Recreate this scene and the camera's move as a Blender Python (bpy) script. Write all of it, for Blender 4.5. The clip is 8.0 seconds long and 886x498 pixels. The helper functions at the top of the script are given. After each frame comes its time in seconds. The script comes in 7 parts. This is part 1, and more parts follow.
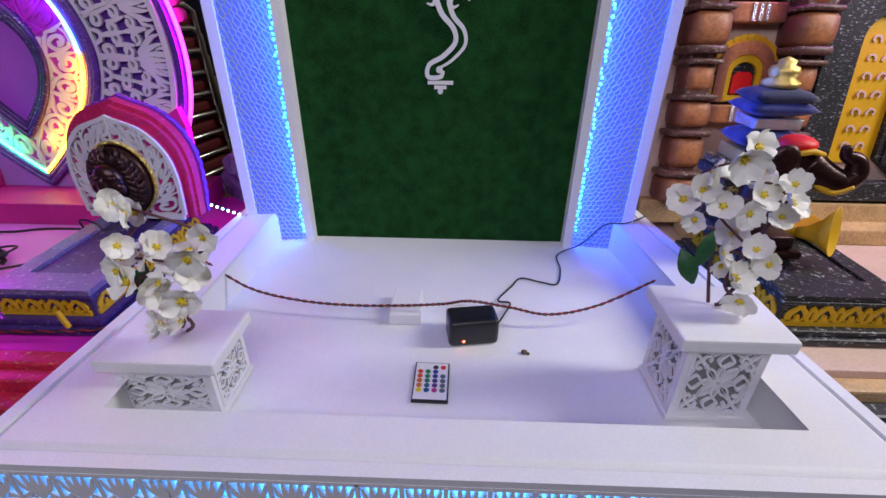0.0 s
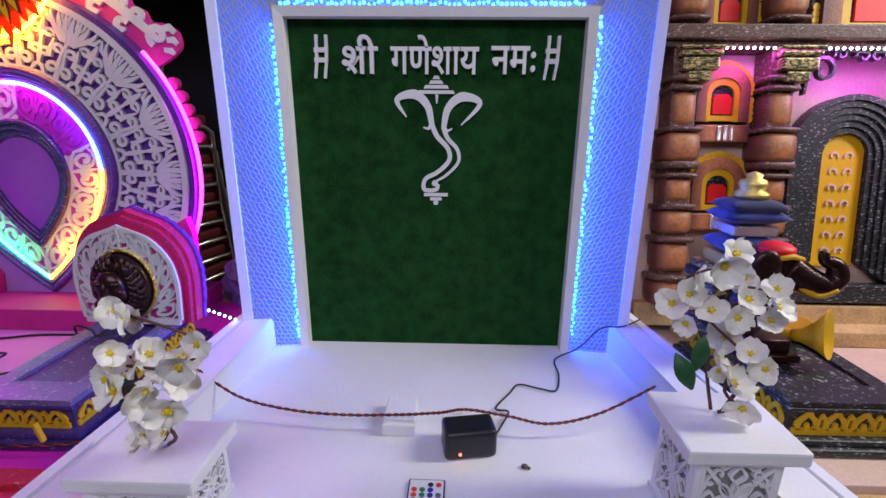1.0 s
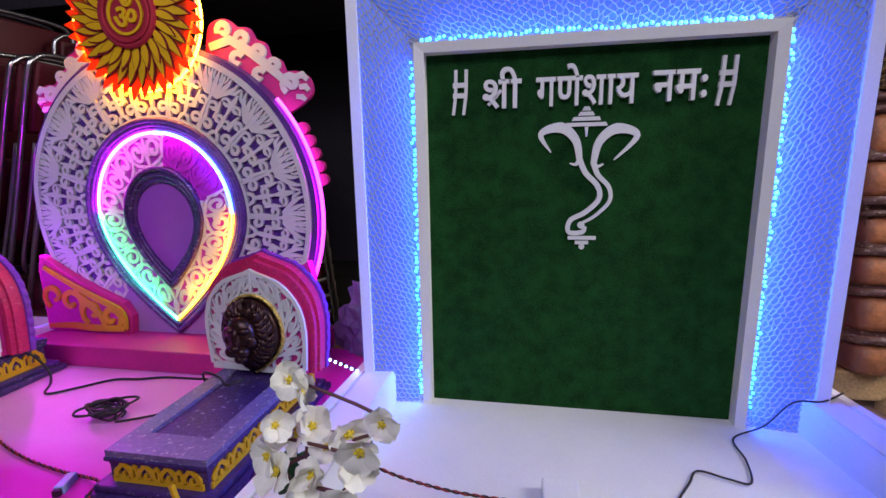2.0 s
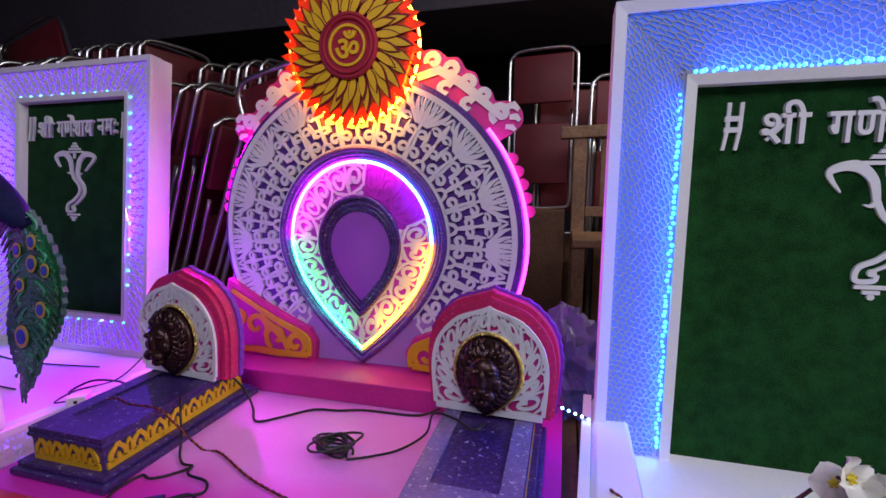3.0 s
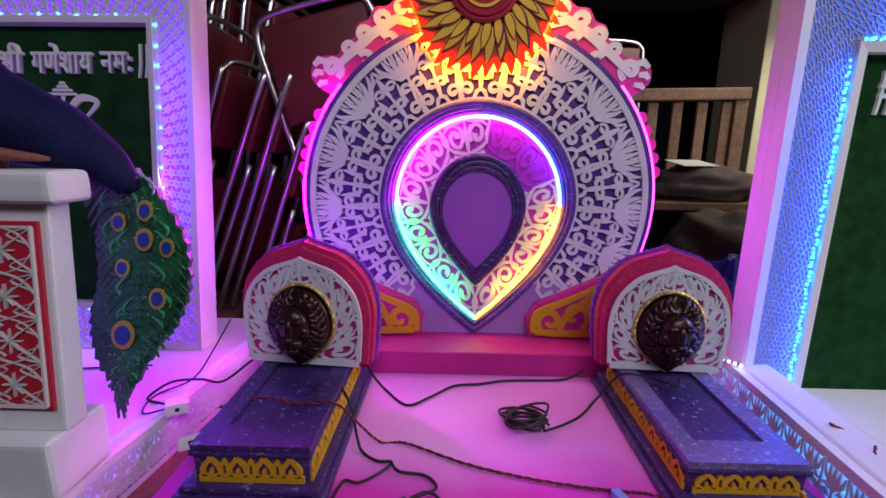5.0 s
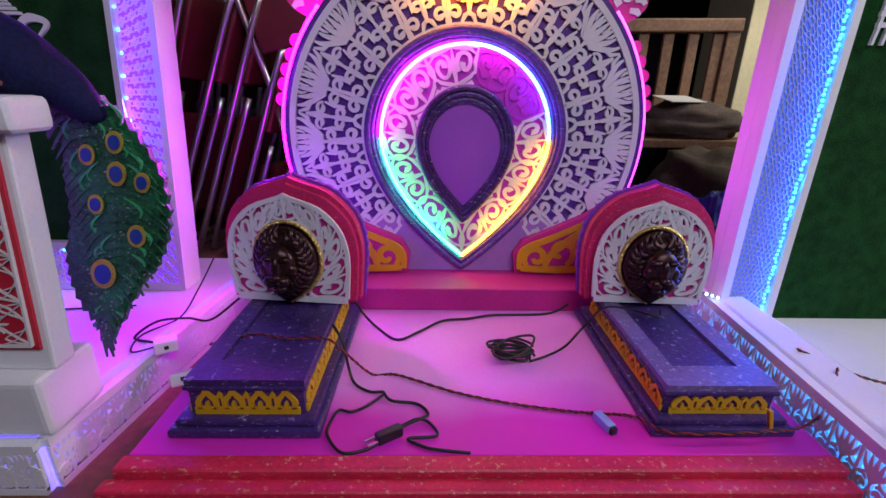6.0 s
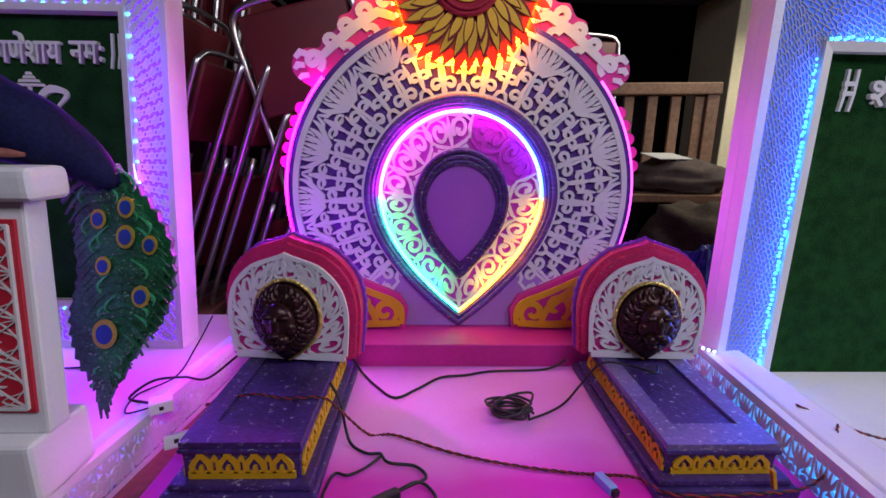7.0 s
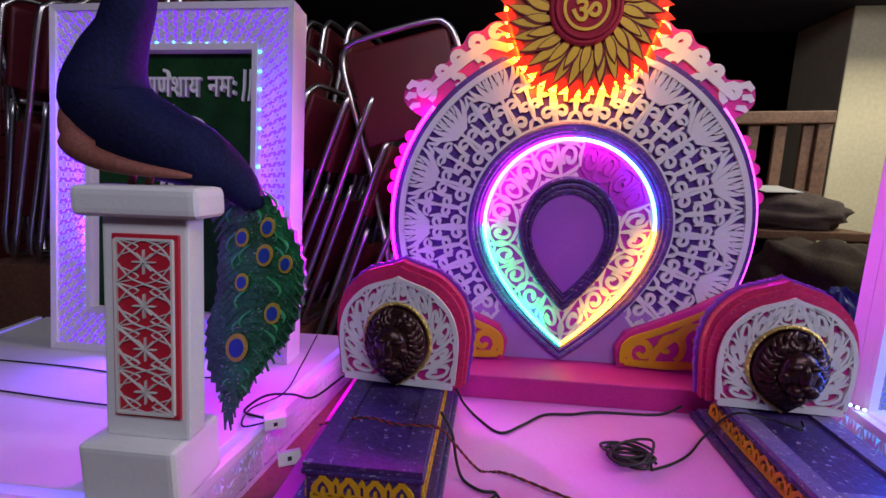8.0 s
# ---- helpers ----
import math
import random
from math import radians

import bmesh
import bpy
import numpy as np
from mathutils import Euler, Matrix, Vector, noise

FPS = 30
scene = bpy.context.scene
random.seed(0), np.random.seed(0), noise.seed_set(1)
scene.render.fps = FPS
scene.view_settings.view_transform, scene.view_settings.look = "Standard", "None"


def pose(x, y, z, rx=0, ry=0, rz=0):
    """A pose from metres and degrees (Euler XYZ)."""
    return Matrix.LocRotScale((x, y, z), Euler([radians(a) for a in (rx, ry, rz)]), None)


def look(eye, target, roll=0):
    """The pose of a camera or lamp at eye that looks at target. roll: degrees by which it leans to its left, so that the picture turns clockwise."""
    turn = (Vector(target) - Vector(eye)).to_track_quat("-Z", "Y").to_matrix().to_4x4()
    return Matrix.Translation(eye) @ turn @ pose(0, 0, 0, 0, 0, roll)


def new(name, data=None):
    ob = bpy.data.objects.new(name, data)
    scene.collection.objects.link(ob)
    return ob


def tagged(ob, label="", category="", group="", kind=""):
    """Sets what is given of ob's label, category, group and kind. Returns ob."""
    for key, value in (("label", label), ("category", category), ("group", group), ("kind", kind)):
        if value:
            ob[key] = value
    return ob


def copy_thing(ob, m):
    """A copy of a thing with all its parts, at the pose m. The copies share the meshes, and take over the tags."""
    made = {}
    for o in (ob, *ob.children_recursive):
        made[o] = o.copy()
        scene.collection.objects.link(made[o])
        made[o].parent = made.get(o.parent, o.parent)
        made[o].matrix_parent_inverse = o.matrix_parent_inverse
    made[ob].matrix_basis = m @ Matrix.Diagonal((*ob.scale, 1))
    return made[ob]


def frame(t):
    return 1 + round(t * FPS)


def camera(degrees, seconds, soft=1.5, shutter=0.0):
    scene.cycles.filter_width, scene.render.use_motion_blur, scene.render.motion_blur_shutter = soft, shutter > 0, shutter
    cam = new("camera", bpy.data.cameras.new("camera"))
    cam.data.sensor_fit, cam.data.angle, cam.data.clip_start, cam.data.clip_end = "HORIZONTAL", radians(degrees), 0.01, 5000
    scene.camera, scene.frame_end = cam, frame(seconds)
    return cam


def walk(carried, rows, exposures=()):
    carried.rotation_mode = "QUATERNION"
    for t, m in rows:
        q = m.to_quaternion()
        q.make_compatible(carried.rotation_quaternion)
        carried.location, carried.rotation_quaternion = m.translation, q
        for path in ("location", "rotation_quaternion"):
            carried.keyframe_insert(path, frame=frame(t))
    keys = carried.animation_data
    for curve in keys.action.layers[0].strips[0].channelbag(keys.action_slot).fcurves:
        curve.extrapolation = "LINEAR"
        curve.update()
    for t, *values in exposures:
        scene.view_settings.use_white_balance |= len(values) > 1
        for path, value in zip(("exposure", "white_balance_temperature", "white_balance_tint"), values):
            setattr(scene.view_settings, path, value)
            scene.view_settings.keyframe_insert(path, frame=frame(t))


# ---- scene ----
cam = camera(89.3, 8.0)
PATH = [
    (0, (-0.005, 0.031, 1.32), (-0.048, 1.78, 0.35), 0.7),
    (0.5, (0.001, 0.027, 1.33), (-0.044, 1.859, 0.528), 0.0),
    (1, (0.001, 0.019, 1.329), (-0.042, 1.942, 0.78), 0.5),
    (1.2, (-0.004, 0.019, 1.329), (-0.052, 1.955, 0.853), 0.4),
    (2.3, (-0.264, 0.146, 1.314), (-0.733, 2.059, 0.965), -0.5),
    (2.5, (-0.338, 0.15, 1.335), (-0.844, 2.058, 1.008), 0.1),
    (3, (-0.617, 0.075, 1.351), (-1.136, 1.986, 1.07), -0.0),
    (3.5, (-0.856, 0.125, 1.337), (-1.369, 2.036, 1.046), 0.3),
    (4, (-1.046, 0.177, 1.348), (-1.399, 2.131, 1.104), 0.1),
    (4.5, (-1.194, 0.114, 1.348), (-1.372, 2.082, 1.037), -0.0),
    (5, (-1.244, 0.051, 1.331), (-1.287, 2.004, 0.903), 0.7),
    (5.2, (-1.249, 0.052, 1.327), (-1.268, 1.99, 0.826), 0.8),
    (6.3, (-1.261, 0.061, 1.316), (-1.207, 1.937, 0.625), 1.1),
    (6.5, (-1.258, 0.058, 1.32), (-1.208, 1.954, 0.686), 0.9),
    (7, (-1.26, 0.042, 1.337), (-1.206, 1.987, 0.876), 0.8),
    (7.5, (-1.266, 0.038, 1.334), (-1.215, 2.009, 0.999), 0.6),
    (8, (-1.379, 0.054, 1.329), (-1.586, 2.014, 0.989), 1.4),
]
walk(cam, [(t, look(eye, target, roll)) for t, eye, target, roll in PATH])

# ---- light: a dim hall, one tube overhead, two added fill lamps, coloured LED strips on the decorations ----
world = bpy.data.worlds.new("world")
scene.world = world
world.use_nodes = True
world.node_tree.nodes["Background"].inputs[0].default_value = (0.5, 0.45, 0.6, 1)
world.node_tree.nodes["Background"].inputs[1].default_value = 0.055


def area_lamp(name, m, sx, sy, watts, color, spread=180):
    data = bpy.data.lights.new(name, "AREA")
    data.shape, data.size, data.size_y, data.energy, data.color = "RECTANGLE", sx, sy, watts, color
    data.spread = radians(spread)
    ob = new(name, data)
    ob.matrix_world = m
    return ob


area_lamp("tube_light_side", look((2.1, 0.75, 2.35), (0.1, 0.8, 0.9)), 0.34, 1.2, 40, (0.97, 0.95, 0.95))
# added lamp with no fixture of its own, brightens the cream pier and bench
area_lamp("tube_light_back", look((1.5, 2.1, 3.2), (0.6, 3.3, 1.5)), 1.2, 0.12, 26, (1.0, 0.93, 0.78), 120)
# added soft fill from behind the camera, no fixture stands there
area_lamp("tube_light_front", look((-0.5, -1.2, 3.2), (-0.8, 1.4, 1.0)), 2.4, 1.2, 59, (0.82, 0.79, 1.0))

BLUE, CYAN = (0.01, 0.07, 1.0), (0.0, 0.42, 1.0)
VIOLET_LED = (0.20, 0.05, 1.0)


# ---- materials ----
def surface(name, color, rough=0.6, metal=0.0, vary=0.12, scale=9.0, bump=0.1, fine=180.0, second=None, wear=0.0, sheen=0.0, spec=0.5):
    """A procedural surface: colour varied at two scales, fine relief, and worn flecks of a second colour."""
    m = bpy.data.materials.new(name)
    m.use_nodes = True
    nt = m.node_tree
    b = nt.nodes["Principled BSDF"]
    b.inputs["Roughness"].default_value, b.inputs["Metallic"].default_value = rough, metal
    b.inputs["Specular IOR Level"].default_value = spec
    b.inputs["Sheen Weight"].default_value = sheen
    tc = nt.nodes.new("ShaderNodeTexCoord")
    big, small = nt.nodes.new("ShaderNodeTexNoise"), nt.nodes.new("ShaderNodeTexNoise")
    big.inputs["Scale"].default_value, big.inputs["Detail"].default_value = scale, 5
    small.inputs["Scale"].default_value, small.inputs["Detail"].default_value = fine, 3
    for n in (big, small):
        nt.links.new(tc.outputs["Object"], n.inputs["Vector"])
    add = nt.nodes.new("ShaderNodeMath")
    add.operation = "ADD"
    nt.links.new(big.outputs["Fac"], add.inputs[0])
    nt.links.new(small.outputs["Fac"], add.inputs[1])
    ramp = nt.nodes.new("ShaderNodeValToRGB")
    nt.links.new(add.outputs[0], ramp.inputs[0])
    lo, hi = [max(0.0, c * (1 - vary)) for c in color], [min(1.0, c * (1 + vary)) for c in color]
    ramp.color_ramp.elements[0].position, ramp.color_ramp.elements[1].position = 0.75, 1.25
    ramp.color_ramp.elements[0].color, ramp.color_ramp.elements[1].color = (*lo, 1), (*hi, 1)
    half = nt.nodes.new("ShaderNodeMath")
    half.operation, half.inputs[1].default_value = "MULTIPLY", 0.5
    nt.links.new(add.outputs[0], half.inputs[0])
    ramp.color_ramp.elements[0].position, ramp.color_ramp.elements[1].position = 0.36, 0.64
    nt.links.new(half.outputs[0], ramp.inputs[0])
    out = ramp.outputs[0]
    if second:
        fleck = nt.nodes.new("ShaderNodeTexNoise")
        fleck.inputs["Scale"].default_value, fleck.inputs["Detail"].default_value, fleck.inputs["Roughness"].default_value = fine * 2.0, 6, 0.7
        streak = nt.nodes.new("ShaderNodeMapping")      # dry-brush strokes run along x and y
        streak.inputs["Scale"].default_value = (0.35, 0.35, 1.0)
        nt.links.new(tc.outputs["Object"], streak.inputs["Vector"])
        nt.links.new(streak.outputs[0], fleck.inputs["Vector"])
        cut = nt.nodes.new("ShaderNodeValToRGB")
        cut.color_ramp.elements[0].position, cut.color_ramp.elements[1].position = 0.62 - wear * 0.3, 0.68 - wear * 0.3
        nt.links.new(fleck.outputs["Fac"], cut.inputs[0])
        mix = nt.nodes.new("ShaderNodeMix")
        mix.data_type = "RGBA"
        nt.links.new(cut.outputs[0], mix.inputs["Factor"])
        nt.links.new(out, mix.inputs["A"])
        mix.inputs["B"].default_value = (*second, 1)
        out = mix.outputs["Result"]
    nt.links.new(out, b.inputs["Base Color"])
    if bump:
        bp = nt.nodes.new("ShaderNodeBump")
        bp.inputs["Strength"].default_value, bp.inputs["Distance"].default_value = bump, 0.002
        nt.links.new(add.outputs[0], bp.inputs["Height"])
        nt.links.new(bp.outputs[0], b.inputs["Normal"])
    return m


def glowing(name, color, strength, base=(0.8, 0.8, 0.8)):
    m = bpy.data.materials.new(name)
    m.use_nodes = True
    b = m.node_tree.nodes["Principled BSDF"]
    b.inputs["Base Color"].default_value = (*base, 1)
    b.inputs["Emission Color"].default_value = (*color, 1)
    b.inputs["Emission Strength"].default_value = strength
    b.inputs["Roughness"].default_value = 0.4
    return m


FOAM = surface("white_foam", (0.80, 0.80, 0.79), 0.65, vary=0.04, bump=0.15, fine=260)
NET_FOAM = surface("thin_cut_net", (0.42, 0.42, 0.44), 0.7, vary=0.05, bump=0.2, fine=300)
FOAM_LATTICE = surface("white_cut_foam", (0.82, 0.82, 0.82), 0.7, vary=0.05, bump=0.2, fine=300)
GLITTER = surface("white_glitter_sheet", (0.80, 0.80, 0.81), 0.35, vary=0.10, bump=0.6, fine=500, second=(0.95, 0.95, 0.95), wear=0.1)
TURF = surface("green_turf", (0.011, 0.060, 0.014), 0.95, vary=0.45, scale=30, bump=1.0, fine=320, spec=0.1)
TURF_SMALL = surface("dark_green_felt", (0.012, 0.055, 0.016), 0.95, vary=0.4, scale=14, bump=0.8, fine=320, spec=0.1)
LETTER = surface("white_letter_foam", (0.85, 0.85, 0.85), 0.5, vary=0.03, bump=0.05)
PURPLE = surface("purple_paint", (0.10, 0.025, 0.26), 0.45, vary=0.25, bump=0.25, second=(0.35, 0.28, 0.55), wear=0.05)
PURPLE_EDGE = surface("dark_purple_brushed", (0.045, 0.020, 0.13), 0.40, vary=0.5, scale=7, bump=0.4, fine=110, second=(0.36, 0.33, 0.52), wear=0.07)
DROP_PANEL = surface("magenta_violet_sheet", (0.56, 0.04, 0.58), 0.45, vary=0.15, bump=0.3, fine=300, second=(0.85, 0.6, 0.9), wear=-0.08)
PURPLE_RIDGE = surface("purple_ridge_silver_brushed", (0.13, 0.05, 0.32), 0.38, vary=0.4, scale=14, bump=0.3, fine=90, second=(0.50, 0.46, 0.64), wear=0.05)
DARK_RIDGE = surface("dark_ridge_silver_brushed", (0.075, 0.030, 0.18), 0.3, 0.2, vary=0.5, scale=14, bump=0.3, fine=90, second=(0.50, 0.48, 0.58), wear=0.07)
HOLE_VIOLET = surface("plain_violet_sheet", (0.36, 0.09, 0.56), 0.6, vary=0.08, scale=4, bump=0.15)
DARK_RASPBERRY = surface("deep_raspberry_sheet", (0.50, 0.012, 0.20), 0.5, vary=0.12)
VIOLET = surface("violet_felt", (0.20, 0.03, 0.46), 0.8, vary=0.12, bump=0.3)
LILAC = surface("lilac_board", (0.42, 0.22, 0.60), 0.6, vary=0.1)
MAGENTA_PAINT = surface("magenta_paint", (0.55, 0.02, 0.26), 0.5, vary=0.15, bump=0.2)
PINK_PAINT = surface("hot_pink_sheet", (0.72, 0.03, 0.30), 0.5, vary=0.1, bump=0.15)
RED_GOLD = surface("red_paint_gold_brushed", (0.62, 0.02, 0.07), 0.45, vary=0.2, bump=0.35, fine=130, second=(0.75, 0.42, 0.22), wear=0.10)
SUN_YELLOW = surface("bright_yellow_sheet", (0.95, 0.56, 0.006), 0.5, vary=0.08, bump=0.2)
DARK_RED = surface("dark_red_outline", (0.22, 0.006, 0.008), 0.6, vary=0.15)
YELLOW = surface("yellow_glitter_sheet", (0.72, 0.40, 0.008), 0.45, vary=0.12, bump=0.4, fine=400)
GOLD = surface("gold_trim", (0.75, 0.55, 0.16), 0.35, 0.7, vary=0.2, bump=0.6, fine=400)
ORANGE = surface("orange_red_sheet", (0.92, 0.11, 0.006), 0.5, vary=0.2)
RASPBERRY = surface("raspberry_paint", (0.58, 0.018, 0.13), 0.5, vary=0.2, bump=0.3, fine=120, second=(0.75, 0.25, 0.35), wear=0.03)
CRIMSON = surface("crimson_felt", (0.42, 0.015, 0.04), 0.8, vary=0.15, bump=0.3)
BRONZE = surface("dark_bronze", (0.045, 0.017, 0.016), 0.28, 0.55, vary=0.4, scale=40, bump=0.3, second=(0.24, 0.10, 0.05), wear=0.03)
CHROME = surface("chrome_tube", (0.75, 0.75, 0.77), 0.30, 1.0, vary=0.05, bump=0.0)
MAROON = surface("maroon_rexine", (0.115, 0.010, 0.016), 0.5, vary=0.2, bump=0.2)
BLACK = surface("black_plastic", (0.012, 0.012, 0.014), 0.35, vary=0.2, bump=0.15)
WIRE_BLACK = surface("black_cable", (0.010, 0.010, 0.012), 0.45, vary=0.1, bump=0)
WIRE_RED = surface("red_wire", (0.30, 0.015, 0.015), 0.45, vary=0.1, bump=0)
WOOD = surface("dull_brown_wood", (0.22, 0.12, 0.065), 0.6, vary=0.35, scale=5, bump=0.3, fine=60)
PLY = surface("brown_plywood", (0.16, 0.075, 0.04), 0.7, vary=0.3, scale=5, bump=0.3, fine=70)
STEEL = surface("grey_painted_steel", (0.32, 0.33, 0.34), 0.5, 0.3, vary=0.15)
CLOTH = surface("dull_brown_cloth", (0.10, 0.075, 0.06), 0.9, vary=0.3, bump=0.5, fine=90)
PAPER = surface("white_paper", (0.7, 0.7, 0.66), 0.7, vary=0.05)
PLASTIC = surface("blue_plastic_sheet", (0.06, 0.08, 0.30), 0.25, vary=0.2, bump=0.4, fine=20)
BAG = surface("lilac_plastic_bag", (0.20, 0.14, 0.30), 0.25, vary=0.2, bump=0.6, fine=18)
FLOOR = surface("dark_floor", (0.045, 0.04, 0.038), 0.7, vary=0.3, scale=3, bump=0.2, fine=40)
DARK_WALL = surface("dark_wall_paint", (0.06, 0.05, 0.07), 0.85, vary=0.2, scale=2, bump=0.2, fine=30)
CREAM = surface("cream_wall_paint", (0.55, 0.50, 0.33), 0.85, vary=0.1, scale=2, bump=0.2, fine=40)
BROWN_PILLAR = surface("brown_terracotta_paint", (0.46, 0.17, 0.065), 0.5, vary=0.3, scale=16, bump=0.35, fine=120, second=(0.55, 0.38, 0.27), wear=0.02)
BROWN_DARK = surface("dark_brown_edge", (0.11, 0.045, 0.035), 0.5, vary=0.4, bump=0.4, fine=120, second=(0.5, 0.4, 0.36), wear=0.14)
PEACH = surface("peach_wall_foam", (0.66, 0.46, 0.36), 0.7, vary=0.12, scale=7)
BLACK_SILVER = surface("black_paint_silver_brushed", (0.018, 0.018, 0.02), 0.45, vary=0.4, bump=0.4, fine=130, second=(0.42, 0.43, 0.45), wear=0.15)
GOLD_BLACK = surface("gold_brushed_over_black", (0.05, 0.035, 0.01), 0.4, 0.2, vary=0.4, bump=0.4, fine=130, second=(0.62, 0.47, 0.2), wear=0.42)
TAN = surface("tan_brushed_ledge", (0.55, 0.35, 0.16), 0.55, vary=0.3, scale=12, bump=0.3)
ROYAL = surface("royal_blue_velvet", (0.008, 0.02, 0.20), 0.75, vary=0.25, bump=0.4, sheen=0.4)
NAVY = surface("navy_velvet", (0.012, 0.014, 0.07), 0.8, vary=0.25, bump=0.4, sheen=0.3)
STONES = surface("silver_stones", (0.7, 0.7, 0.75), 0.2, 0.8, vary=0.3, bump=1.0, fine=420)
RED_PANEL = surface("deep_red_sheet", (0.52, 0.012, 0.035), 0.55, vary=0.08)
BRIGHT_RED = surface("bright_red_sheet", (0.80, 0.01, 0.01), 0.5, vary=0.05)
PETAL = surface("white_silk_petal", (0.93, 0.92, 0.82), 0.75, vary=0.05, bump=0.15, fine=120)
PISTIL = surface("yellow_flower_centre", (0.80, 0.62, 0.03), 0.6, vary=0.2)
STEM = surface("brown_flower_stem", (0.10, 0.035, 0.035), 0.6, vary=0.2)
LEAF = surface("dark_green_leaf", (0.02, 0.10, 0.03), 0.5, vary=0.3)
PEACOCK_BLUE = surface("dark_blue_peacock_paint", (0.006, 0.008, 0.045), 0.75, vary=0.5, bump=0.5, spec=0.2)
PEACOCK_BROWN = surface("copper_wing_paint", (0.22, 0.07, 0.05), 0.7, vary=0.3, bump=0.3)
FEATHER_LIGHT = surface("light_green_feather", (0.05, 0.40, 0.15), 0.45, vary=0.3, bump=0.4)
SPARKLE = surface("silver_glitter_grain", (0.75, 0.85, 0.80), 0.2, 0.6, vary=0.2, bump=0.0)
FEATHER = surface("green_feather_glitter", (0.012, 0.12, 0.045), 0.4, 0.1, vary=0.6, scale=22, bump=0.6, fine=200, second=(0.35, 0.6, 0.45), wear=0.0)
EYE_BLUE = surface("feather_eye_blue", (0.01, 0.05, 0.34), 0.4, vary=0.15)
EYE_GOLD = surface("feather_eye_gold", (0.50, 0.36, 0.05), 0.4, 0.2, vary=0.2)
WHITE_PLASTIC = surface("white_plastic", (0.78, 0.78, 0.76), 0.4, vary=0.03, bump=0.0)
LED_CYAN = glowing("led_cyan_blue", (0.0, 0.55, 1.0), 3.2)
BACKLIGHT_BLUE = glowing("blue_backlight_glow", (0.03, 0.15, 1.0), 0.62, (0.18, 0.18, 0.22))
BACKLIGHT_VIOLET = glowing("violet_backlight_glow", (0.17, 0.03, 0.95), 1.5, (0.12, 0.08, 0.22))
LED_VIOLET = glowing("led_violet", (0.16, 0.04, 1.0), 1.0)
LED_DOT_CYAN = glowing("led_cyan_dot", (0.05, 0.65, 1.0), 4.0)
GLOW_BLUE = glowing("backlit_blue_acrylic", (0.02, 0.30, 1.0), 3.0)
GLOW_VIOLET = glowing("backlit_violet_acrylic", (0.10, 0.06, 1.0), 2.0)
LED_WHITE = glowing("led_white_dot", (0.9, 0.75, 1.0), 12.0)
LED_BLUEDOT = glowing("led_blue_dot", (0.3, 0.6, 1.0), 10.0)
NEON_MAGENTA = glowing("neon_magenta", (1.0, 0.0, 0.85), 30.0)
NEON_DIM = glowing("neon_magenta_dim", (0.9, 0.02, 1.0), 4.0)
NEON_PINK = glowing("neon_pink_white", (1.0, 0.07, 0.90), 18.0)
NEON_CYAN = glowing("neon_cyan", (0.06, 0.36, 1.0), 10.0)
NEON_GREEN = glowing("neon_green", (0.02, 1.0, 0.28), 14.0)
NEON_YELLOW = glowing("neon_yellow", (1.0, 0.50, 0.01), 14.0)
NEON_ORANGE = glowing("neon_orange_red", (1.0, 0.10, 0.0), 2.2)
NEON_AMBER = glowing("neon_amber", (1.0, 0.42, 0.015), 30.0)


def side_darkened(m, dark, lo, hi):
    """Mixes each piece's colour darker towards both of its sides."""
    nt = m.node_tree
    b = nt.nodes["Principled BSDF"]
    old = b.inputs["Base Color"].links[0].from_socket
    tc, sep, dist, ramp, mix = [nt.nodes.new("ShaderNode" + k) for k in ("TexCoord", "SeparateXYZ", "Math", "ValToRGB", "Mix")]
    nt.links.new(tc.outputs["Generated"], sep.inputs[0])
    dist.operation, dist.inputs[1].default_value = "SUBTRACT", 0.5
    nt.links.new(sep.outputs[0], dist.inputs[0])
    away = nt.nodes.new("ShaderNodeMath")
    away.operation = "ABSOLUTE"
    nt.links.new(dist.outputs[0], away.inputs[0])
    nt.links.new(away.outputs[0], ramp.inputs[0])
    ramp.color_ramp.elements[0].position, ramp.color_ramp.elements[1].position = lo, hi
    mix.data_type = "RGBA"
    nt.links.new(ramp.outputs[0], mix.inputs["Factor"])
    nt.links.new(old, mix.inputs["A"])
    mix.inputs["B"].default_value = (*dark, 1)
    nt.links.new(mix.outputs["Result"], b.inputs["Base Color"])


def translucent(m, color, share):
    """A thin sheet that lets light from behind through."""
    nt = m.node_tree
    out, front = nt.nodes["Material Output"], nt.nodes["Principled BSDF"]
    back, mix = nt.nodes.new("ShaderNodeBsdfTranslucent"), nt.nodes.new("ShaderNodeMixShader")
    back.inputs["Color"].default_value, mix.inputs[0].default_value = (*color, 1), share
    nt.links.new(front.outputs[0], mix.inputs[1])
    nt.links.new(back.outputs[0], mix.inputs[2])
    nt.links.new(mix.outputs[0], out.inputs["Surface"])


translucent(ORANGE, (1.0, 0.14, 0.0), 0.35)
side_darkened(BROWN_PILLAR, (0.13, 0.036, 0.034), 0.22, 0.50)

# ---- building helpers ----
PLACE = {}


def thing(name, at, label, category, group="", kind=""):
    ob = new(name)
    ob.empty_display_size = 0.05
    ob.location = at
    PLACE[ob] = Matrix.Translation(at)
    return tagged(ob, label, category, group, kind)


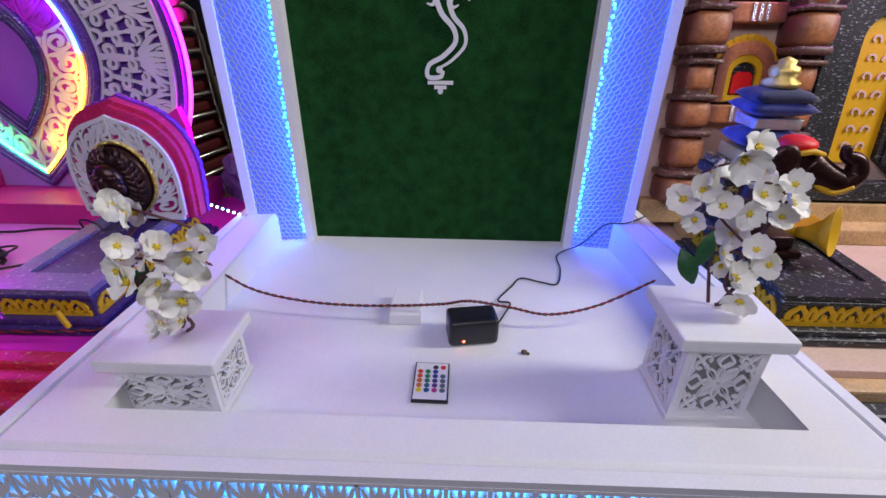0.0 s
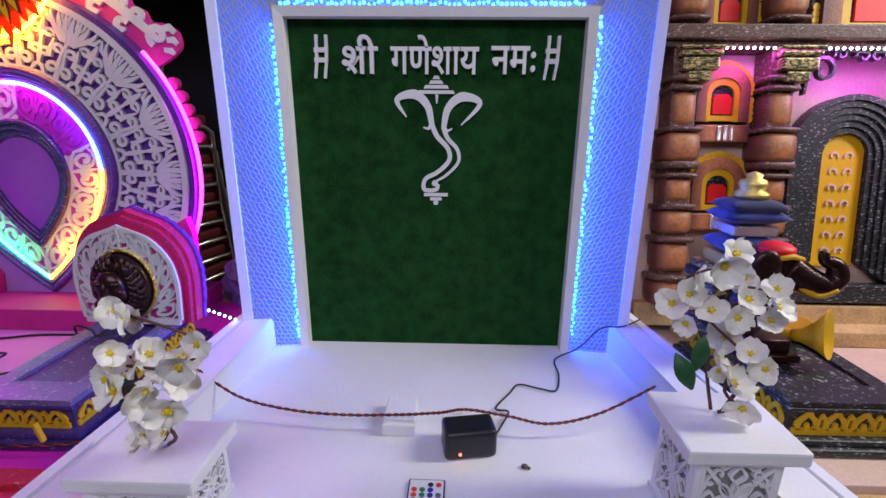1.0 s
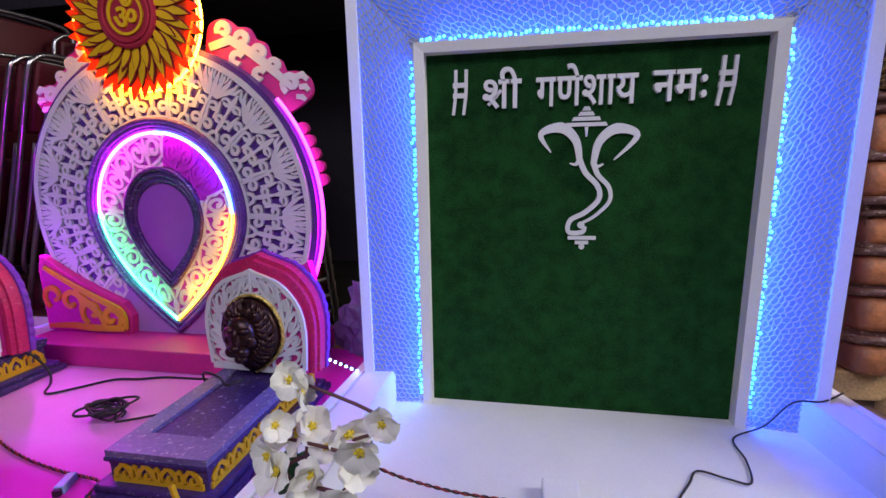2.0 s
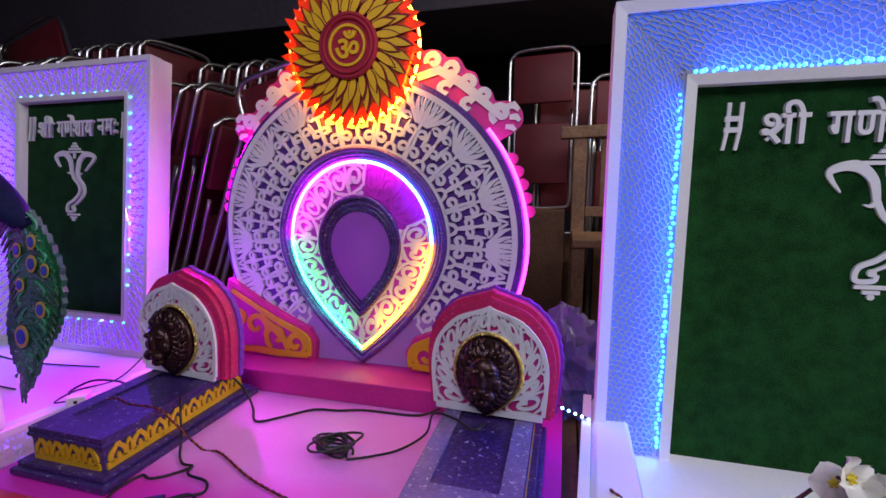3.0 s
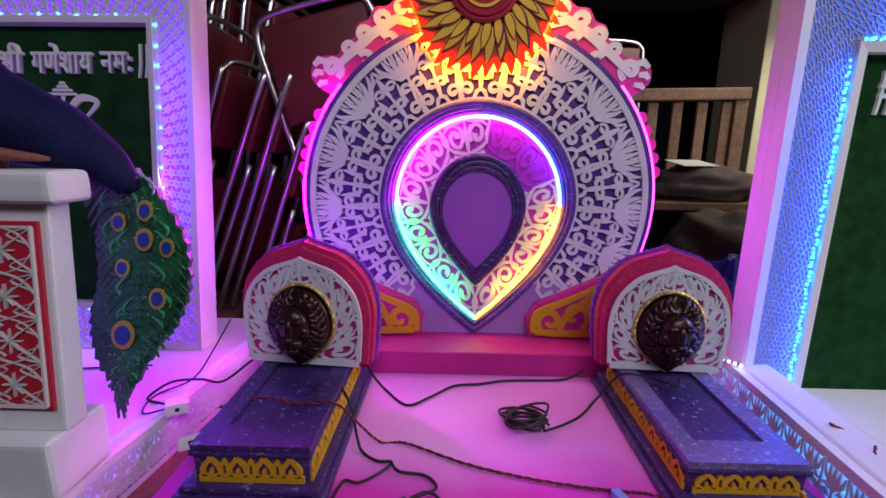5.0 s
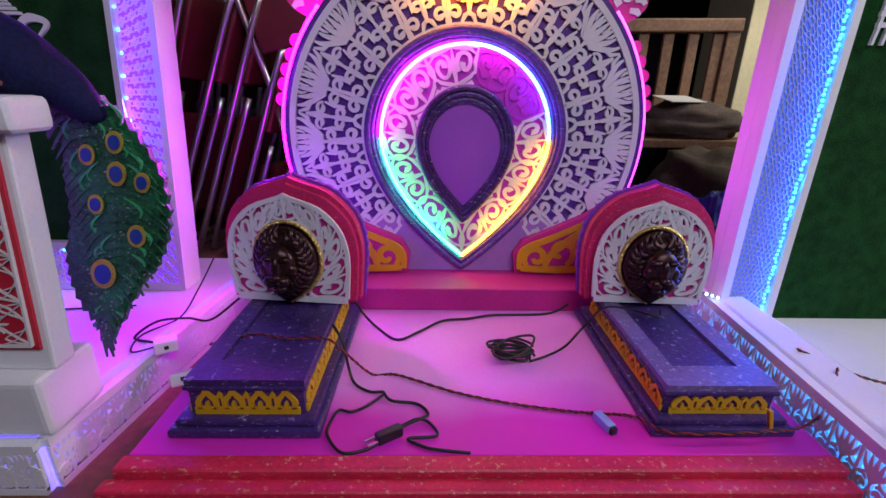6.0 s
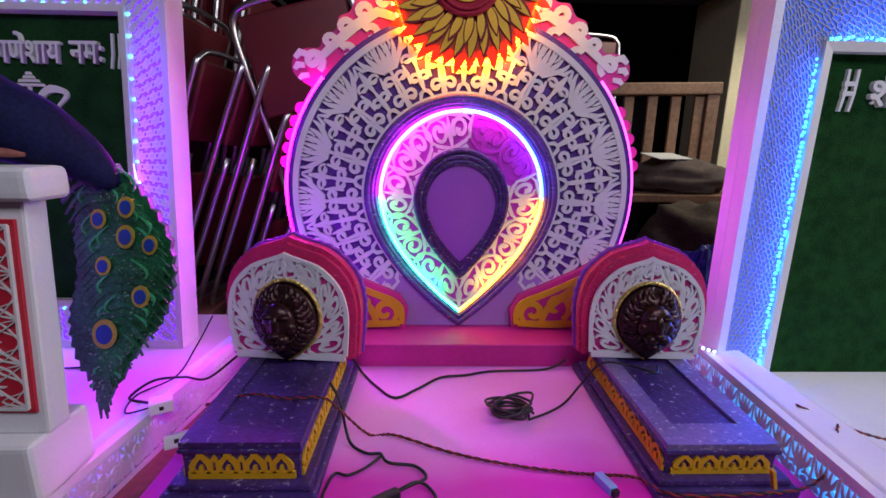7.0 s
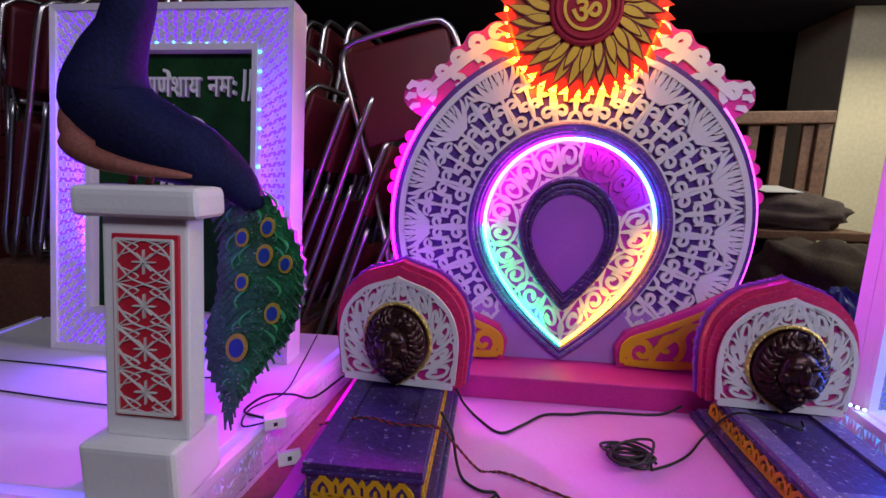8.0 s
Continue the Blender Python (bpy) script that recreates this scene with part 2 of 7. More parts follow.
def part(name, bm, material, parent=None, label="", smooth=False):
    """Links a bmesh as one mesh object, drawn in world metres, under a thing or a part."""
    bmesh.ops.recalc_face_normals(bm, faces=bm.faces)
    me = bpy.data.meshes.new(name)
    bm.to_mesh(me)
    bm.free()
    for m in material if isinstance(material, (list, tuple)) else [material]:
        me.materials.append(m)
    if smooth:
        for p in me.polygons:
            p.use_smooth = True
    ob = new(name, me)
    PLACE[ob] = Matrix.Identity(4)
    if parent:
        ob.parent = parent
        ob.matrix_parent_inverse = PLACE[parent].inverted()
    return tagged(ob, label)


def box(x0, x1, y0, y1, z0, z1, bevel=0.0, bm=None, m=None, segments=2):
    own = bmesh.new()
    bmesh.ops.create_cube(own, size=1, matrix=Matrix.LocRotScale(((x0 + x1) / 2, (y0 + y1) / 2, (z0 + z1) / 2), None, (abs(x1 - x0), abs(y1 - y0), abs(z1 - z0))))
    if bevel:
        bmesh.ops.bevel(own, geom=own.edges[:], offset=bevel, segments=segments, affect="EDGES", profile=0.6)
    if m:
        bmesh.ops.transform(own, matrix=m, verts=own.verts)
    return merge(bm, own)


def merge(bm, own):
    if bm is None:
        return own
    me = bpy.data.meshes.new("scratch")
    own.to_mesh(me)
    own.free()
    bm.from_mesh(me)
    bpy.data.meshes.remove(me)
    return bm


def flat(x, z, y=0.0):
    """A standing plane's own matrix: local (x, depth, z)."""
    return Matrix.Translation((x, y, z))


def slab(points, y0, y1, bm=None, m=None, slot=0):
    """A prism: an outline in (x, z), from the front y0 to the back y1."""
    bm = bm or bmesh.new()
    m = m or Matrix.Identity(4)
    a = [bm.verts.new(m @ Vector((x, y0, z))) for x, z in points]
    b = [bm.verts.new(m @ Vector((x, y1, z))) for x, z in points]
    n = len(points)
    faces = [bm.faces.new(a), bm.faces.new(b[::-1])]
    faces += [bm.faces.new((a[i], b[i], b[(i + 1) % n], a[(i + 1) % n])) for i in range(n)]
    for f in faces:
        f.material_index = slot
    return bm


def ring_slab(inner, outer, y0, y1, bm=None, m=None, closed=True):
    """A flat band between two outlines with the same number of points."""
    bm = bm or bmesh.new()
    m = m or Matrix.Identity(4)
    rows = [[bm.verts.new(m @ Vector((x, y, z))) for x, z in line] for line, y in ((inner, y0), (outer, y0), (outer, y1), (inner, y1))]
    n = len(inner)
    for i in range(n if closed else n - 1):
        j = (i + 1) % n
        for k in range(4):
            bm.faces.new((rows[k][i], rows[k][j], rows[(k + 1) % 4][j], rows[(k + 1) % 4][i]))
    if not closed:
        for i in (0, n - 1):
            bm.faces.new([rows[k][i] for k in range(4)])
    return bm


LAYER = [0]


def ribbon(bm, points, w0, w1, y0, y1, m=None, mid=None):
    """A flat stroke with thickness along (x, z) points, its width going from w0 over mid to w1."""
    m = m or Matrix.Identity(4)
    n = len(points)
    rows = []
    LAYER[0] = (LAYER[0] + 1) % 31
    y0 -= 0.00007 * LAYER[0]      # strokes that cross never share a plane
    for i, (x, z) in enumerate(points):
        a, b = points[max(0, i - 1)], points[min(n - 1, i + 1)]
        dx, dz = b[0] - a[0], b[1] - a[1]
        d = math.hypot(dx, dz) or 1.0
        t = i / (n - 1)
        w = w0 + (w1 - w0) * t if mid is None else (w0 + (mid - w0) * 2 * t if t < 0.5 else mid + (w1 - mid) * (2 * t - 1))
        ox, oz = -dz / d * w / 2, dx / d * w / 2
        rows.append([bm.verts.new(m @ Vector(p)) for p in ((x + ox, y1, z + oz), (x + ox, y0, z + oz), (x - ox, y0, z - oz), (x - ox, y1, z - oz))])
    for r, s in zip(rows, rows[1:]):
        for k in range(3):
            bm.faces.new((r[k], r[k + 1], s[k + 1], s[k]))
    bm.faces.new(rows[0])
    bm.faces.new(rows[-1])
    return bm


def tube(points, r, bm=None, sides=6, closed=False, slot=0):
    """A round tube along points; r is one radius or one for each point."""
    bm = bm or bmesh.new()
    pts = [Vector(p) for p in points]
    n = len(pts)
    rr = r if isinstance(r, (list, tuple)) else [r] * n
    up, rows = Vector((0.12, 0.3, 0.95)), []
    for i, p in enumerate(pts):
        a, b = (pts[(i - 1) % n], pts[(i + 1) % n]) if closed else (pts[max(0, i - 1)], pts[min(n - 1, i + 1)])
        d = (b - a).normalized()
        side = up.cross(d)
        if side.length < 0.05:
            side = Vector((1, 0, 0)).cross(d)
        side.normalize()
        up = d.cross(side).normalized()
        rows.append([bm.verts.new(p + (side * math.cos(k * math.tau / sides) + up * math.sin(k * math.tau / sides)) * rr[i]) for k in range(sides)])
    for i in range(n if closed else n - 1):
        for k in range(sides):
            f = bm.faces.new((rows[i][k], rows[i][(k + 1) % sides], rows[(i + 1) % n][(k + 1) % sides], rows[(i + 1) % n][k]))
            f.material_index = slot
    if not closed:
        bm.faces.new(rows[0]).material_index = slot
        bm.faces.new(rows[-1]).material_index = slot
    return bm


def smooth_line(points, steps=8):
    """A Catmull-Rom curve through points of any dimension."""
    pts = [Vector(p) for p in points]
    out = []
    for i in range(len(pts) - 1):
        p0, p1, p2, p3 = pts[max(0, i - 1)], pts[i], pts[i + 1], pts[min(len(pts) - 1, i + 2)]
        for k in range(steps):
            t = k / steps
            out.append(0.5 * ((2 * p1) + (p2 - p0) * t + (2 * p0 - 5 * p1 + 4 * p2 - p3) * t * t + (3 * p1 - p0 - 3 * p2 + p3) * t ** 3))
    return out + [pts[-1]]


def curl(cx, cz, r0, r1, a0, a1, n=12):
    """A spiral stroke about (cx, cz), angles in degrees."""
    return [(cx + (r0 + (r1 - r0) * k / n) * math.cos(radians(a0 + (a1 - a0) * k / n)), cz + (r0 + (r1 - r0) * k / n) * math.sin(radians(a0 + (a1 - a0) * k / n))) for k in range(n + 1)]


def lathe(profile, at, bm=None, sides=20, slot=0):
    """A turned solid: (radius, height) pairs about the upright through at."""
    bm = bm or bmesh.new()
    rows = [[bm.verts.new((at[0] + r * math.cos(k * math.tau / sides), at[1] + r * math.sin(k * math.tau / sides), at[2] + h)) for k in range(sides)] for r, h in profile]
    for a, b in zip(rows, rows[1:]):
        for k in range(sides):
            bm.faces.new((a[k], a[(k + 1) % sides], b[(k + 1) % sides], b[k])).material_index = slot
    bm.faces.new(rows[0]).material_index = slot
    bm.faces.new(rows[-1]).material_index = slot
    return bm


def ball(at, size, bm=None, m=None, slot=0, u=12, v=8):
    own = bmesh.new()
    bmesh.ops.create_uvsphere(own, u_segments=u, v_segments=v, radius=1, matrix=Matrix.LocRotScale(at, None, size))
    if m:
        bmesh.ops.transform(own, matrix=m, verts=own.verts)
    for f in own.faces:
        f.material_index = slot
    return merge(bm, own)


def teardrop(cx, cz, half, top, tip, n=64, power=1.8):
    """A drop standing on its point, from the top clockwise: (x, z) points."""
    out = []
    q = n // 4
    right = [(half * math.sin(k / q * math.pi / 2), cz + (top - cz) * math.cos(k / q * math.pi / 2)) for k in range(q)]
    right += [(half * (1 - (k / q) ** power), cz - (cz - tip) * (k / q)) for k in range(q)]
    out = [(cx + x, z) for x, z in right] + [(cx, tip)] + [(cx - x, z) for x, z in right[:0:-1]]
    return out


def along(line, s):
    """The point at the share s (0 to 1) of a line of (x, z) points, by count."""
    f = min(max(s, 0.0), 1.0) * (len(line) - 1)
    i = min(int(f), len(line) - 2)
    a, b = line[i], line[i + 1]
    return a[0] + (b[0] - a[0]) * (f - i), a[1] + (b[1] - a[1]) * (f - i)


# carved scrollwork cells: strokes in (u, v), u from -1 to 1 along the band, v from 0 to 1 across it
def palmette(a):
    """Flowing scrollwork for a band; a is half a cell's length over the band's height, so that the curls come out round."""
    r = 0.44
    cell, v, flip = [], 0.05 + r * a, 1
    while v + r * a < 0.80:
        for s in (-1, 1):
            turns = curl(0.0, 0.0, r, 0.10, 190, -215, 16) if flip > 0 else curl(0.0, 0.0, r, 0.10, 170, 560, 16)
            cell.append(([(s * (0.50 + x), v + z * a) for x, z in turns], 0.9, 1.5, 1.3))
            cell.append(([(s * 0.44, v), (s * 0.58, v)], 1.9, 1.9, None))
            cell.append(([(s * 1.0, v - r * a), (s * 0.93, v), (s * 1.0, v + r * a)], 0.7, 0.7, 1.1))
            cell.append(([(s * 0.30, v + r * a * 0.8), (s * 0.55, v + r * a * 1.25), (s * 0.92, v + r * a * 1.1)], 0.6, 0.5, 1.7))
        v += 2 * r * a + 0.01
        flip = -flip
    base = v - r * a - 0.02
    cell.append(([(0, 0.0), (0, base * 0.5), (0, base)], 1.3, 1.0, 0.8))
    for u, top, w in ((0.0, 0.99, 2.2), (0.40, 0.97, 1.9), (0.80, 0.93, 1.7)):
        for s in ((1,) if u == 0 else (-1, 1)):
            mid = base + (top - base) * 0.55
            pts = smooth_line([(0, base - 0.02), (s * u * 0.35, base + (top - base) * 0.28), (s * u * 0.80, mid), (s * u, top)], 3)
            cell.append(([tuple(p) for p in pts], 0.7, 0.4, w))
    for s in (-1, 1):
        cell.append(([(s * 0.98, base), (s * 0.98, 1.0)], 0.8, 0.8, None))
        cell.append(([(s * 0.90, base), (s * 0.62, base + 0.03), (s * 0.45, base + 0.09)], 0.5, 0.8, 1.5))
    return cell


def lace(a):
    """One cell of the ring's lace, as round curls, a leaf spray and small fillers; a is half a cell over the band's height."""
    cell = []
    for s in (-1, 1):
        def put(pts, w0, w1, mid=None):
            cell.append(([(s * u, v) for u, v in pts], w0, w1, mid))

        def coil(u, v, r, start, end, w0, w1):
            put([(u + x, v + z * a) for x, z in curl(0.0, 0.0, r, r * 0.30, start, end, 14)], w0, w1, (w0 + w1) / 2)

        coil(0.36, 0.17, 0.30, 200, -190, 0.9, 1.7)
        coil(0.76, 0.34, 0.24, -20, 330, 0.9, 1.6)
        coil(0.30, 0.46, 0.26, 230, -150, 0.9, 1.6)
        coil(0.74, 0.62, 0.22, 200, -170, 0.8, 1.5)
        put([(0.02, 0.02), (0.10, 0.28), (0.04, 0.52)], 0.9, 0.7, 1.2)
        put([(0.62, 0.02), (0.80, 0.12), (1.0, 0.16)], 0.8, 0.8, 1.4)
        put([(1.0, 0.12), (0.96, 0.30), (1.0, 0.48)], 0.9, 0.8, 1.3)
        put([(1.0, 0.48), (0.95, 0.66), (1.0, 0.82)], 0.8, 0.8, 1.3)
        put([(0.50, 0.30), (0.56, 0.44), (0.50, 0.58)], 0.6, 0.6, 1.3)
        for u, top in ((0.26, 0.97), (0.52, 0.95), (0.80, 0.95)):
            put([tuple(p) for p in smooth_line([(u * 0.30, 0.58), (u * 0.62, 0.70), (u * 0.92, 0.84), (u, top)], 3)], 0.6, 0.5, 1.7)
        put([(0.66, 0.76), (0.86, 0.80), (0.98, 0.92)], 0.6, 0.6, 1.3)
        put([(0.13, 0.99), (0.16, 0.90), (0.12, 0.82)], 0.9, 0.4, 0.9)
        put([(0.39, 0.99), (0.40, 0.91), (0.34, 0.84)], 0.9, 0.4, 0.9)
    cell.append(([(0, 0.50), (0, 0.74), (0, 0.98)], 0.8, 0.5, 2.0))
    cell.append(([(0, 0.0), (0, 0.08), (0, 0.16)], 1.6, 1.0, 2.0))
    return cell


def acanthus():
    """Bold scrolls: one round volute on each side of a leaf, with pointed leaves filling the corners."""
    cell = [([(0, 0.0), (0, 0.45), (0, 0.97)], 0.8, 0.5, 2.2)]
    for s in (-1, 1):
        cell.append((curl(s * 0.50, 0.56, 0.36 * s, 0.09 * s, 215, -200, 18), 1.5, 2.3, 1.5))
        cell.append(([(s * 0.04, 0.04), (s * 0.45, 0.10), (s * 0.80, 0.22), (s * 1.0, 0.42)], 0.8, 0.6, 1.9))
        cell.append(([(s * 0.06, 0.98), (s * 0.35, 0.95), (s * 0.70, 0.93), (s * 0.98, 0.78)], 0.7, 0.5, 1.7))
        cell.append(([(s * 1.0, 0.30), (s * 0.93, 0.60), (s * 1.0, 0.98)], 0.7, 0.7, 1.6))
        cell.append(([(s * 0.62, 0.02), (s * 0.86, 0.08), (s * 1.0, 0.02)], 0.7, 0.7, 1.5))
        cell.append(([(s * 0.10, 0.66), (s * 0.22, 0.80), (s * 0.40, 0.88)], 0.5, 0.5, 1.2))
    return cell


def band(bm, cell, inner, outer, count, s0, s1, width, y0, y1, m=None, border=None):
    """Carved work laid in a band between two lines, with a border along both."""
    for k in range(count):
        for pts, w0, w1, mid in cell:
            out = []
            for u, v in pts:
                s = s0 + (s1 - s0) * (k + 0.5 + u / 2) / count
                a, b = along(inner, s), along(outer, s)
                out.append((a[0] + (b[0] - a[0]) * v, a[1] + (b[1] - a[1]) * v))
            ribbon(bm, out, w0 * width, w1 * width, y0, y1, m, mid * width if mid else None)
    if border:
        n = count * 6
        for line, sign in ((inner, 0.5), (outer, -0.5)):
            ribbon(bm, [along(line, s0 + (s1 - s0) * k / n) for k in range(n + 1)], border, border, y0, y1, m)
    return bm


def wire(name, points, r, material, label, category="cable", steps=8):
    ob = part(name, tube(smooth_line(points, steps), r), material, None, label, True)
    return tagged(ob, label, category)


def twisted(points, label):
    """Two thin wires wound round one another: one thing with two strands."""
    line = smooth_line(points, 14)
    length = sum((b - a).length for a, b in zip(line, line[1:]))
    ob = thing("twisted_wire", points[0], label, "wire")
    fine = []
    n = int(length / 0.004)
    for k in range(n + 1):
        f = k / n * (len(line) - 1)
        i = min(int(f), len(line) - 2)
        fine.append(line[i].lerp(line[i + 1], f - i))
    for strand, (name, mat_) in enumerate((("red_strand", WIRE_RED), ("black_strand", WIRE_BLACK))):
        pts = [p + Vector((0, math.cos(k * 0.9 + strand * math.pi), math.sin(k * 0.9 + strand * math.pi))) * 0.0017 for k, p in enumerate(fine)]
        part(name, tube(pts, 0.0016, sides=5), mat_, ob, "", True)
    return ob

# ---- the hall ----
def setting(name, bm, material, label):
    return tagged(part(name, bm, material, None, label), label, name.rstrip("_0123456789"), kind="structure")


setting("floor", box(-6, 4.5, -3.2, 6.2, -0.1, 0), FLOOR, "dark worn floor of the storage hall")
setting("wall_north", box(-6, 4.5, 6.0, 6.2, 0, 3.4), DARK_WALL, "dark back wall in shadow")
setting("wall_south", box(-6, 4.5, -3.2, -3.0, 0, 3.4), DARK_WALL, "plain dark wall behind the aisle")
setting("wall_west", box(-6.2, -6, -3.2, 6.2, 0, 3.4), DARK_WALL, "plain dark side wall")
setting("wall_east", box(4.5, 4.7, -3.2, 6.2, 0, 3.4), DARK_WALL, "plain dark side wall")
setting("ceiling", box(-6.2, 4.7, -3.2, 6.2, 3.4, 3.5), DARK_WALL, "dark ceiling over the hall")
setting("ceiling_beam", box(-6, 4.5, 2.9, 3.9, 2.42, 3.4, 0.01), DARK_WALL, "deep dark beam across the hall")
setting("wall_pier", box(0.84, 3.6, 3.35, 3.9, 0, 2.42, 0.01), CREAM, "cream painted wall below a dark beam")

# display tables: plywood tops on slotted steel angle
def display_table(x0, x1, y0, y1, top, label):
    ob = thing("display_table", ((x0 + x1) / 2, (y0 + y1) / 2, 0), label, "table", "display tables")
    part("tabletop", box(x0, x1, y0 + 0.006, y1, top - 0.02, top, 0.002), PLY, ob)
    rail = box(x0, x1, y0, y0 + 0.004, top - 0.045, top - 0.002)
    box(x0, x1, y0, y0 + 0.04, top - 0.045, top - 0.041, bm=rail)
    part("slotted_rail", rail, STEEL, ob)
    n = int((x1 - x0) / 0.045)
    slots = bmesh.new()
    for k in range(n):
        x = x0 + 0.02 + k * 0.045
        slab([(x + 0.013 * math.copysign(1, math.cos(a)) * 0.6 + 0.006 * math.cos(a), top - 0.024 + 0.006 * math.sin(a)) for a in [radians(22.5 + 45 * j) for j in range(8)]], y0 - 0.0006, y0 + 0.001, slots)
    part("slot_row", slots, BLACK, ob)
    for x in (x0 + 0.03, x1 - 0.03):
        for y in (y0 + 0.03, y1 - 0.03):
            leg = box(x - 0.02, x + 0.02, y - 0.02, y - 0.016, 0, top - 0.045)
            box(x - 0.02, x - 0.016, y - 0.02, y + 0.02, 0, top - 0.045, bm=leg)
            part("leg", leg, STEEL, ob)
    return ob


TOP = 0.69
display_table(-1.765, -0.566, 0.50, 1.60, TOP, "plywood display table with slotted steel edge")
display_table(-0.560, 0.505, 0.36, 1.60, TOP, "plywood display table under the white turf shrine")
display_table(0.511, 1.76, 0.54, 1.60, TOP, "plywood display table under the model temple")
display_table(-3.0, -1.78, 0.47, 1.60, TOP, "plywood display table with slotted steel edge")


# ---- lettering and the trunk emblem shared by two backdrops ----
def text_mesh(body, size, depth, m, bm=None, shear=0.0, bold=0.0):
    data = bpy.data.curves.new("scratch", "FONT")
    data.body, data.size, data.extrude, data.shear, data.offset = body, size, depth, shear, bold
    data.resolution_u = 4
    ob = bpy.data.objects.new("scratch", data)
    scene.collection.objects.link(ob)
    me = bpy.data.meshes.new_from_object(ob.evaluated_get(bpy.context.evaluated_depsgraph_get()))
    bpy.data.objects.remove(ob)
    own = bmesh.new()
    own.from_mesh(me)
    bpy.data.meshes.remove(me)
    bmesh.ops.transform(own, matrix=m @ Matrix.Rotation(radians(90), 4, "X"), verts=own.verts)
    return merge(bm, own)


def fit_text(body, x0, x1, z0, z1, y, depth, m, bold=0.0):
    """A word set in the built-in font and brought to the given width and height."""
    own = text_mesh(body, 1.0, depth, Matrix.Identity(4), bold=bold)
    xs, zs = [v.co.x for v in own.verts], [v.co.z for v in own.verts]
    sx, sz = (x1 - x0) / (max(xs) - min(xs)), (z1 - z0) / (max(zs) - min(zs))
    ax, az = min(xs), min(zs)
    for v in own.verts:
        v.co = m @ Vector((x0 + (v.co.x - ax) * sx, y + v.co.y, z0 + (v.co.z - az) * sz))
    return own


def emblem(parent, m, y, k, cx, top):
    """The one-line trunk emblem; k metres a unit, standing under cx, top."""
    def P(*pts):
        return [(cx + a * k, top - b * k) for a, b in pts]

    def stroke(name, pts, w0, w1, mid=None):
        part(name, ribbon(bmesh.new(), [tuple(p) for p in smooth_line(P(*pts), 7)], w0 * k, w1 * k, y - 0.006, y, m, mid * k if mid else None), LETTER, parent)

    for w, h in ((8, 3), (20, 11), (40, 19), (62, 28)):
        part("crown_bar", slab(P((-w / 2, h - 3), (w / 2, h - 3), (w / 2 + 3, h + 3), (-w / 2 - 3, h + 3)), y - 0.006, y, m=m), LETTER, parent)
    stroke("crown_stem", [(1, 32), (1, 48)], 6, 2)
    stroke("ear_stroke", [(-55, 72), (-72, 42), (-40, 32), (-16, 52), (-8, 86)], 2, 9, 17)
    stroke("ear_stroke", [(46, 86), (80, 48), (48, 36), (22, 56), (14, 92)], 2, 9, 17)
    stroke("tusk_stroke", [(-8, 84), (-14, 92), (-24, 90)], 9, 2)
    stroke("tusk_stroke", [(13, 88), (20, 96), (30, 92)], 9, 2)
    stroke("trunk_stroke", [(-8, 84), (2, 106), (22, 128), (25, 150), (4, 172), (-20, 186), (-22, 206), (0, 206), (4, 196)], 9, 7)
    stroke("trunk_stroke", [(14, 90), (22, 110), (40, 130), (42, 154), (20, 178), (0, 190)], 9, 4)
    part("trunk_dot", slab([(cx + (-2 + 6 * math.cos(a)) * k, top - (194 + 6 * math.sin(a)) * k) for a in [j * math.tau / 12 for j in range(12)]], y - 0.006, y, m=m), LETTER, parent)
    for w, h in ((46, 216), (22, 224)):
        part("base_bar", slab(P((-w / 2, h - 3), (w / 2, h - 3), (w / 2, h + 3), (-w / 2, h + 3)), y - 0.006, y, m=m), LETTER, parent)
    part("base_dot", slab([(cx + 5 * math.cos(a) * k, top - (231 + 5 * math.sin(a)) * k) for a in [j * math.tau / 10 for j in range(10)]], y - 0.006, y, m=m), LETTER, parent)


def greeting(parent, m, y, x0, x1, z0, z1, rungs):
    """The Sanskrit greeting between double bars."""
    w, h = x1 - x0, z1 - z0

    def X(f):
        return x0 + w * f

    for f in (0.0, 0.945):
        bars = bmesh.new()
        for g in (0.0, 0.04):
            ribbon(bars, [(X(f + g + 0.012), z1), (X(f + g + 0.010), z0 + h * 0.35), (X(f + g), z0 - h * 0.12)], 0.013 * w, 0.011 * w, y - 0.006, y, m)
        for r in (0.62, 0.36) if rungs else ():
            ribbon(bars, [(X(f), z0 + h * r), (X(f + 0.055), z0 + h * r)], 0.018 * w, 0.018 * w, y - 0.006, y, m)
        part("verse_bar", bars, LETTER, parent)
    shri = fit_text("शी", X(0.115), X(0.262), z0, z1, y - 0.006, 0.006, m, 0.012)
    ribbon(shri, [(X(0.135), z0 + h * 0.10), (X(0.165), z0 + h * 0.30), (X(0.185), z0 + h * 0.46)], 0.012 * w, 0.012 * w, y - 0.006, y, m)
    part("lettering", shri, LETTER, parent, "white cut-out Sanskrit lettering")
    part("lettering", fit_text("गणेशाय", X(0.315), X(0.675), z0, z1, y - 0.006, 0.006, m, 0.012), LETTER, parent, "white cut-out Sanskrit lettering")
    part("lettering", fit_text("नमः", X(0.725), X(0.905), z0 + h * 0.02, z0 + h * 0.73, y - 0.006, 0.006, m, 0.012), LETTER, parent, "white cut-out Sanskrit lettering")


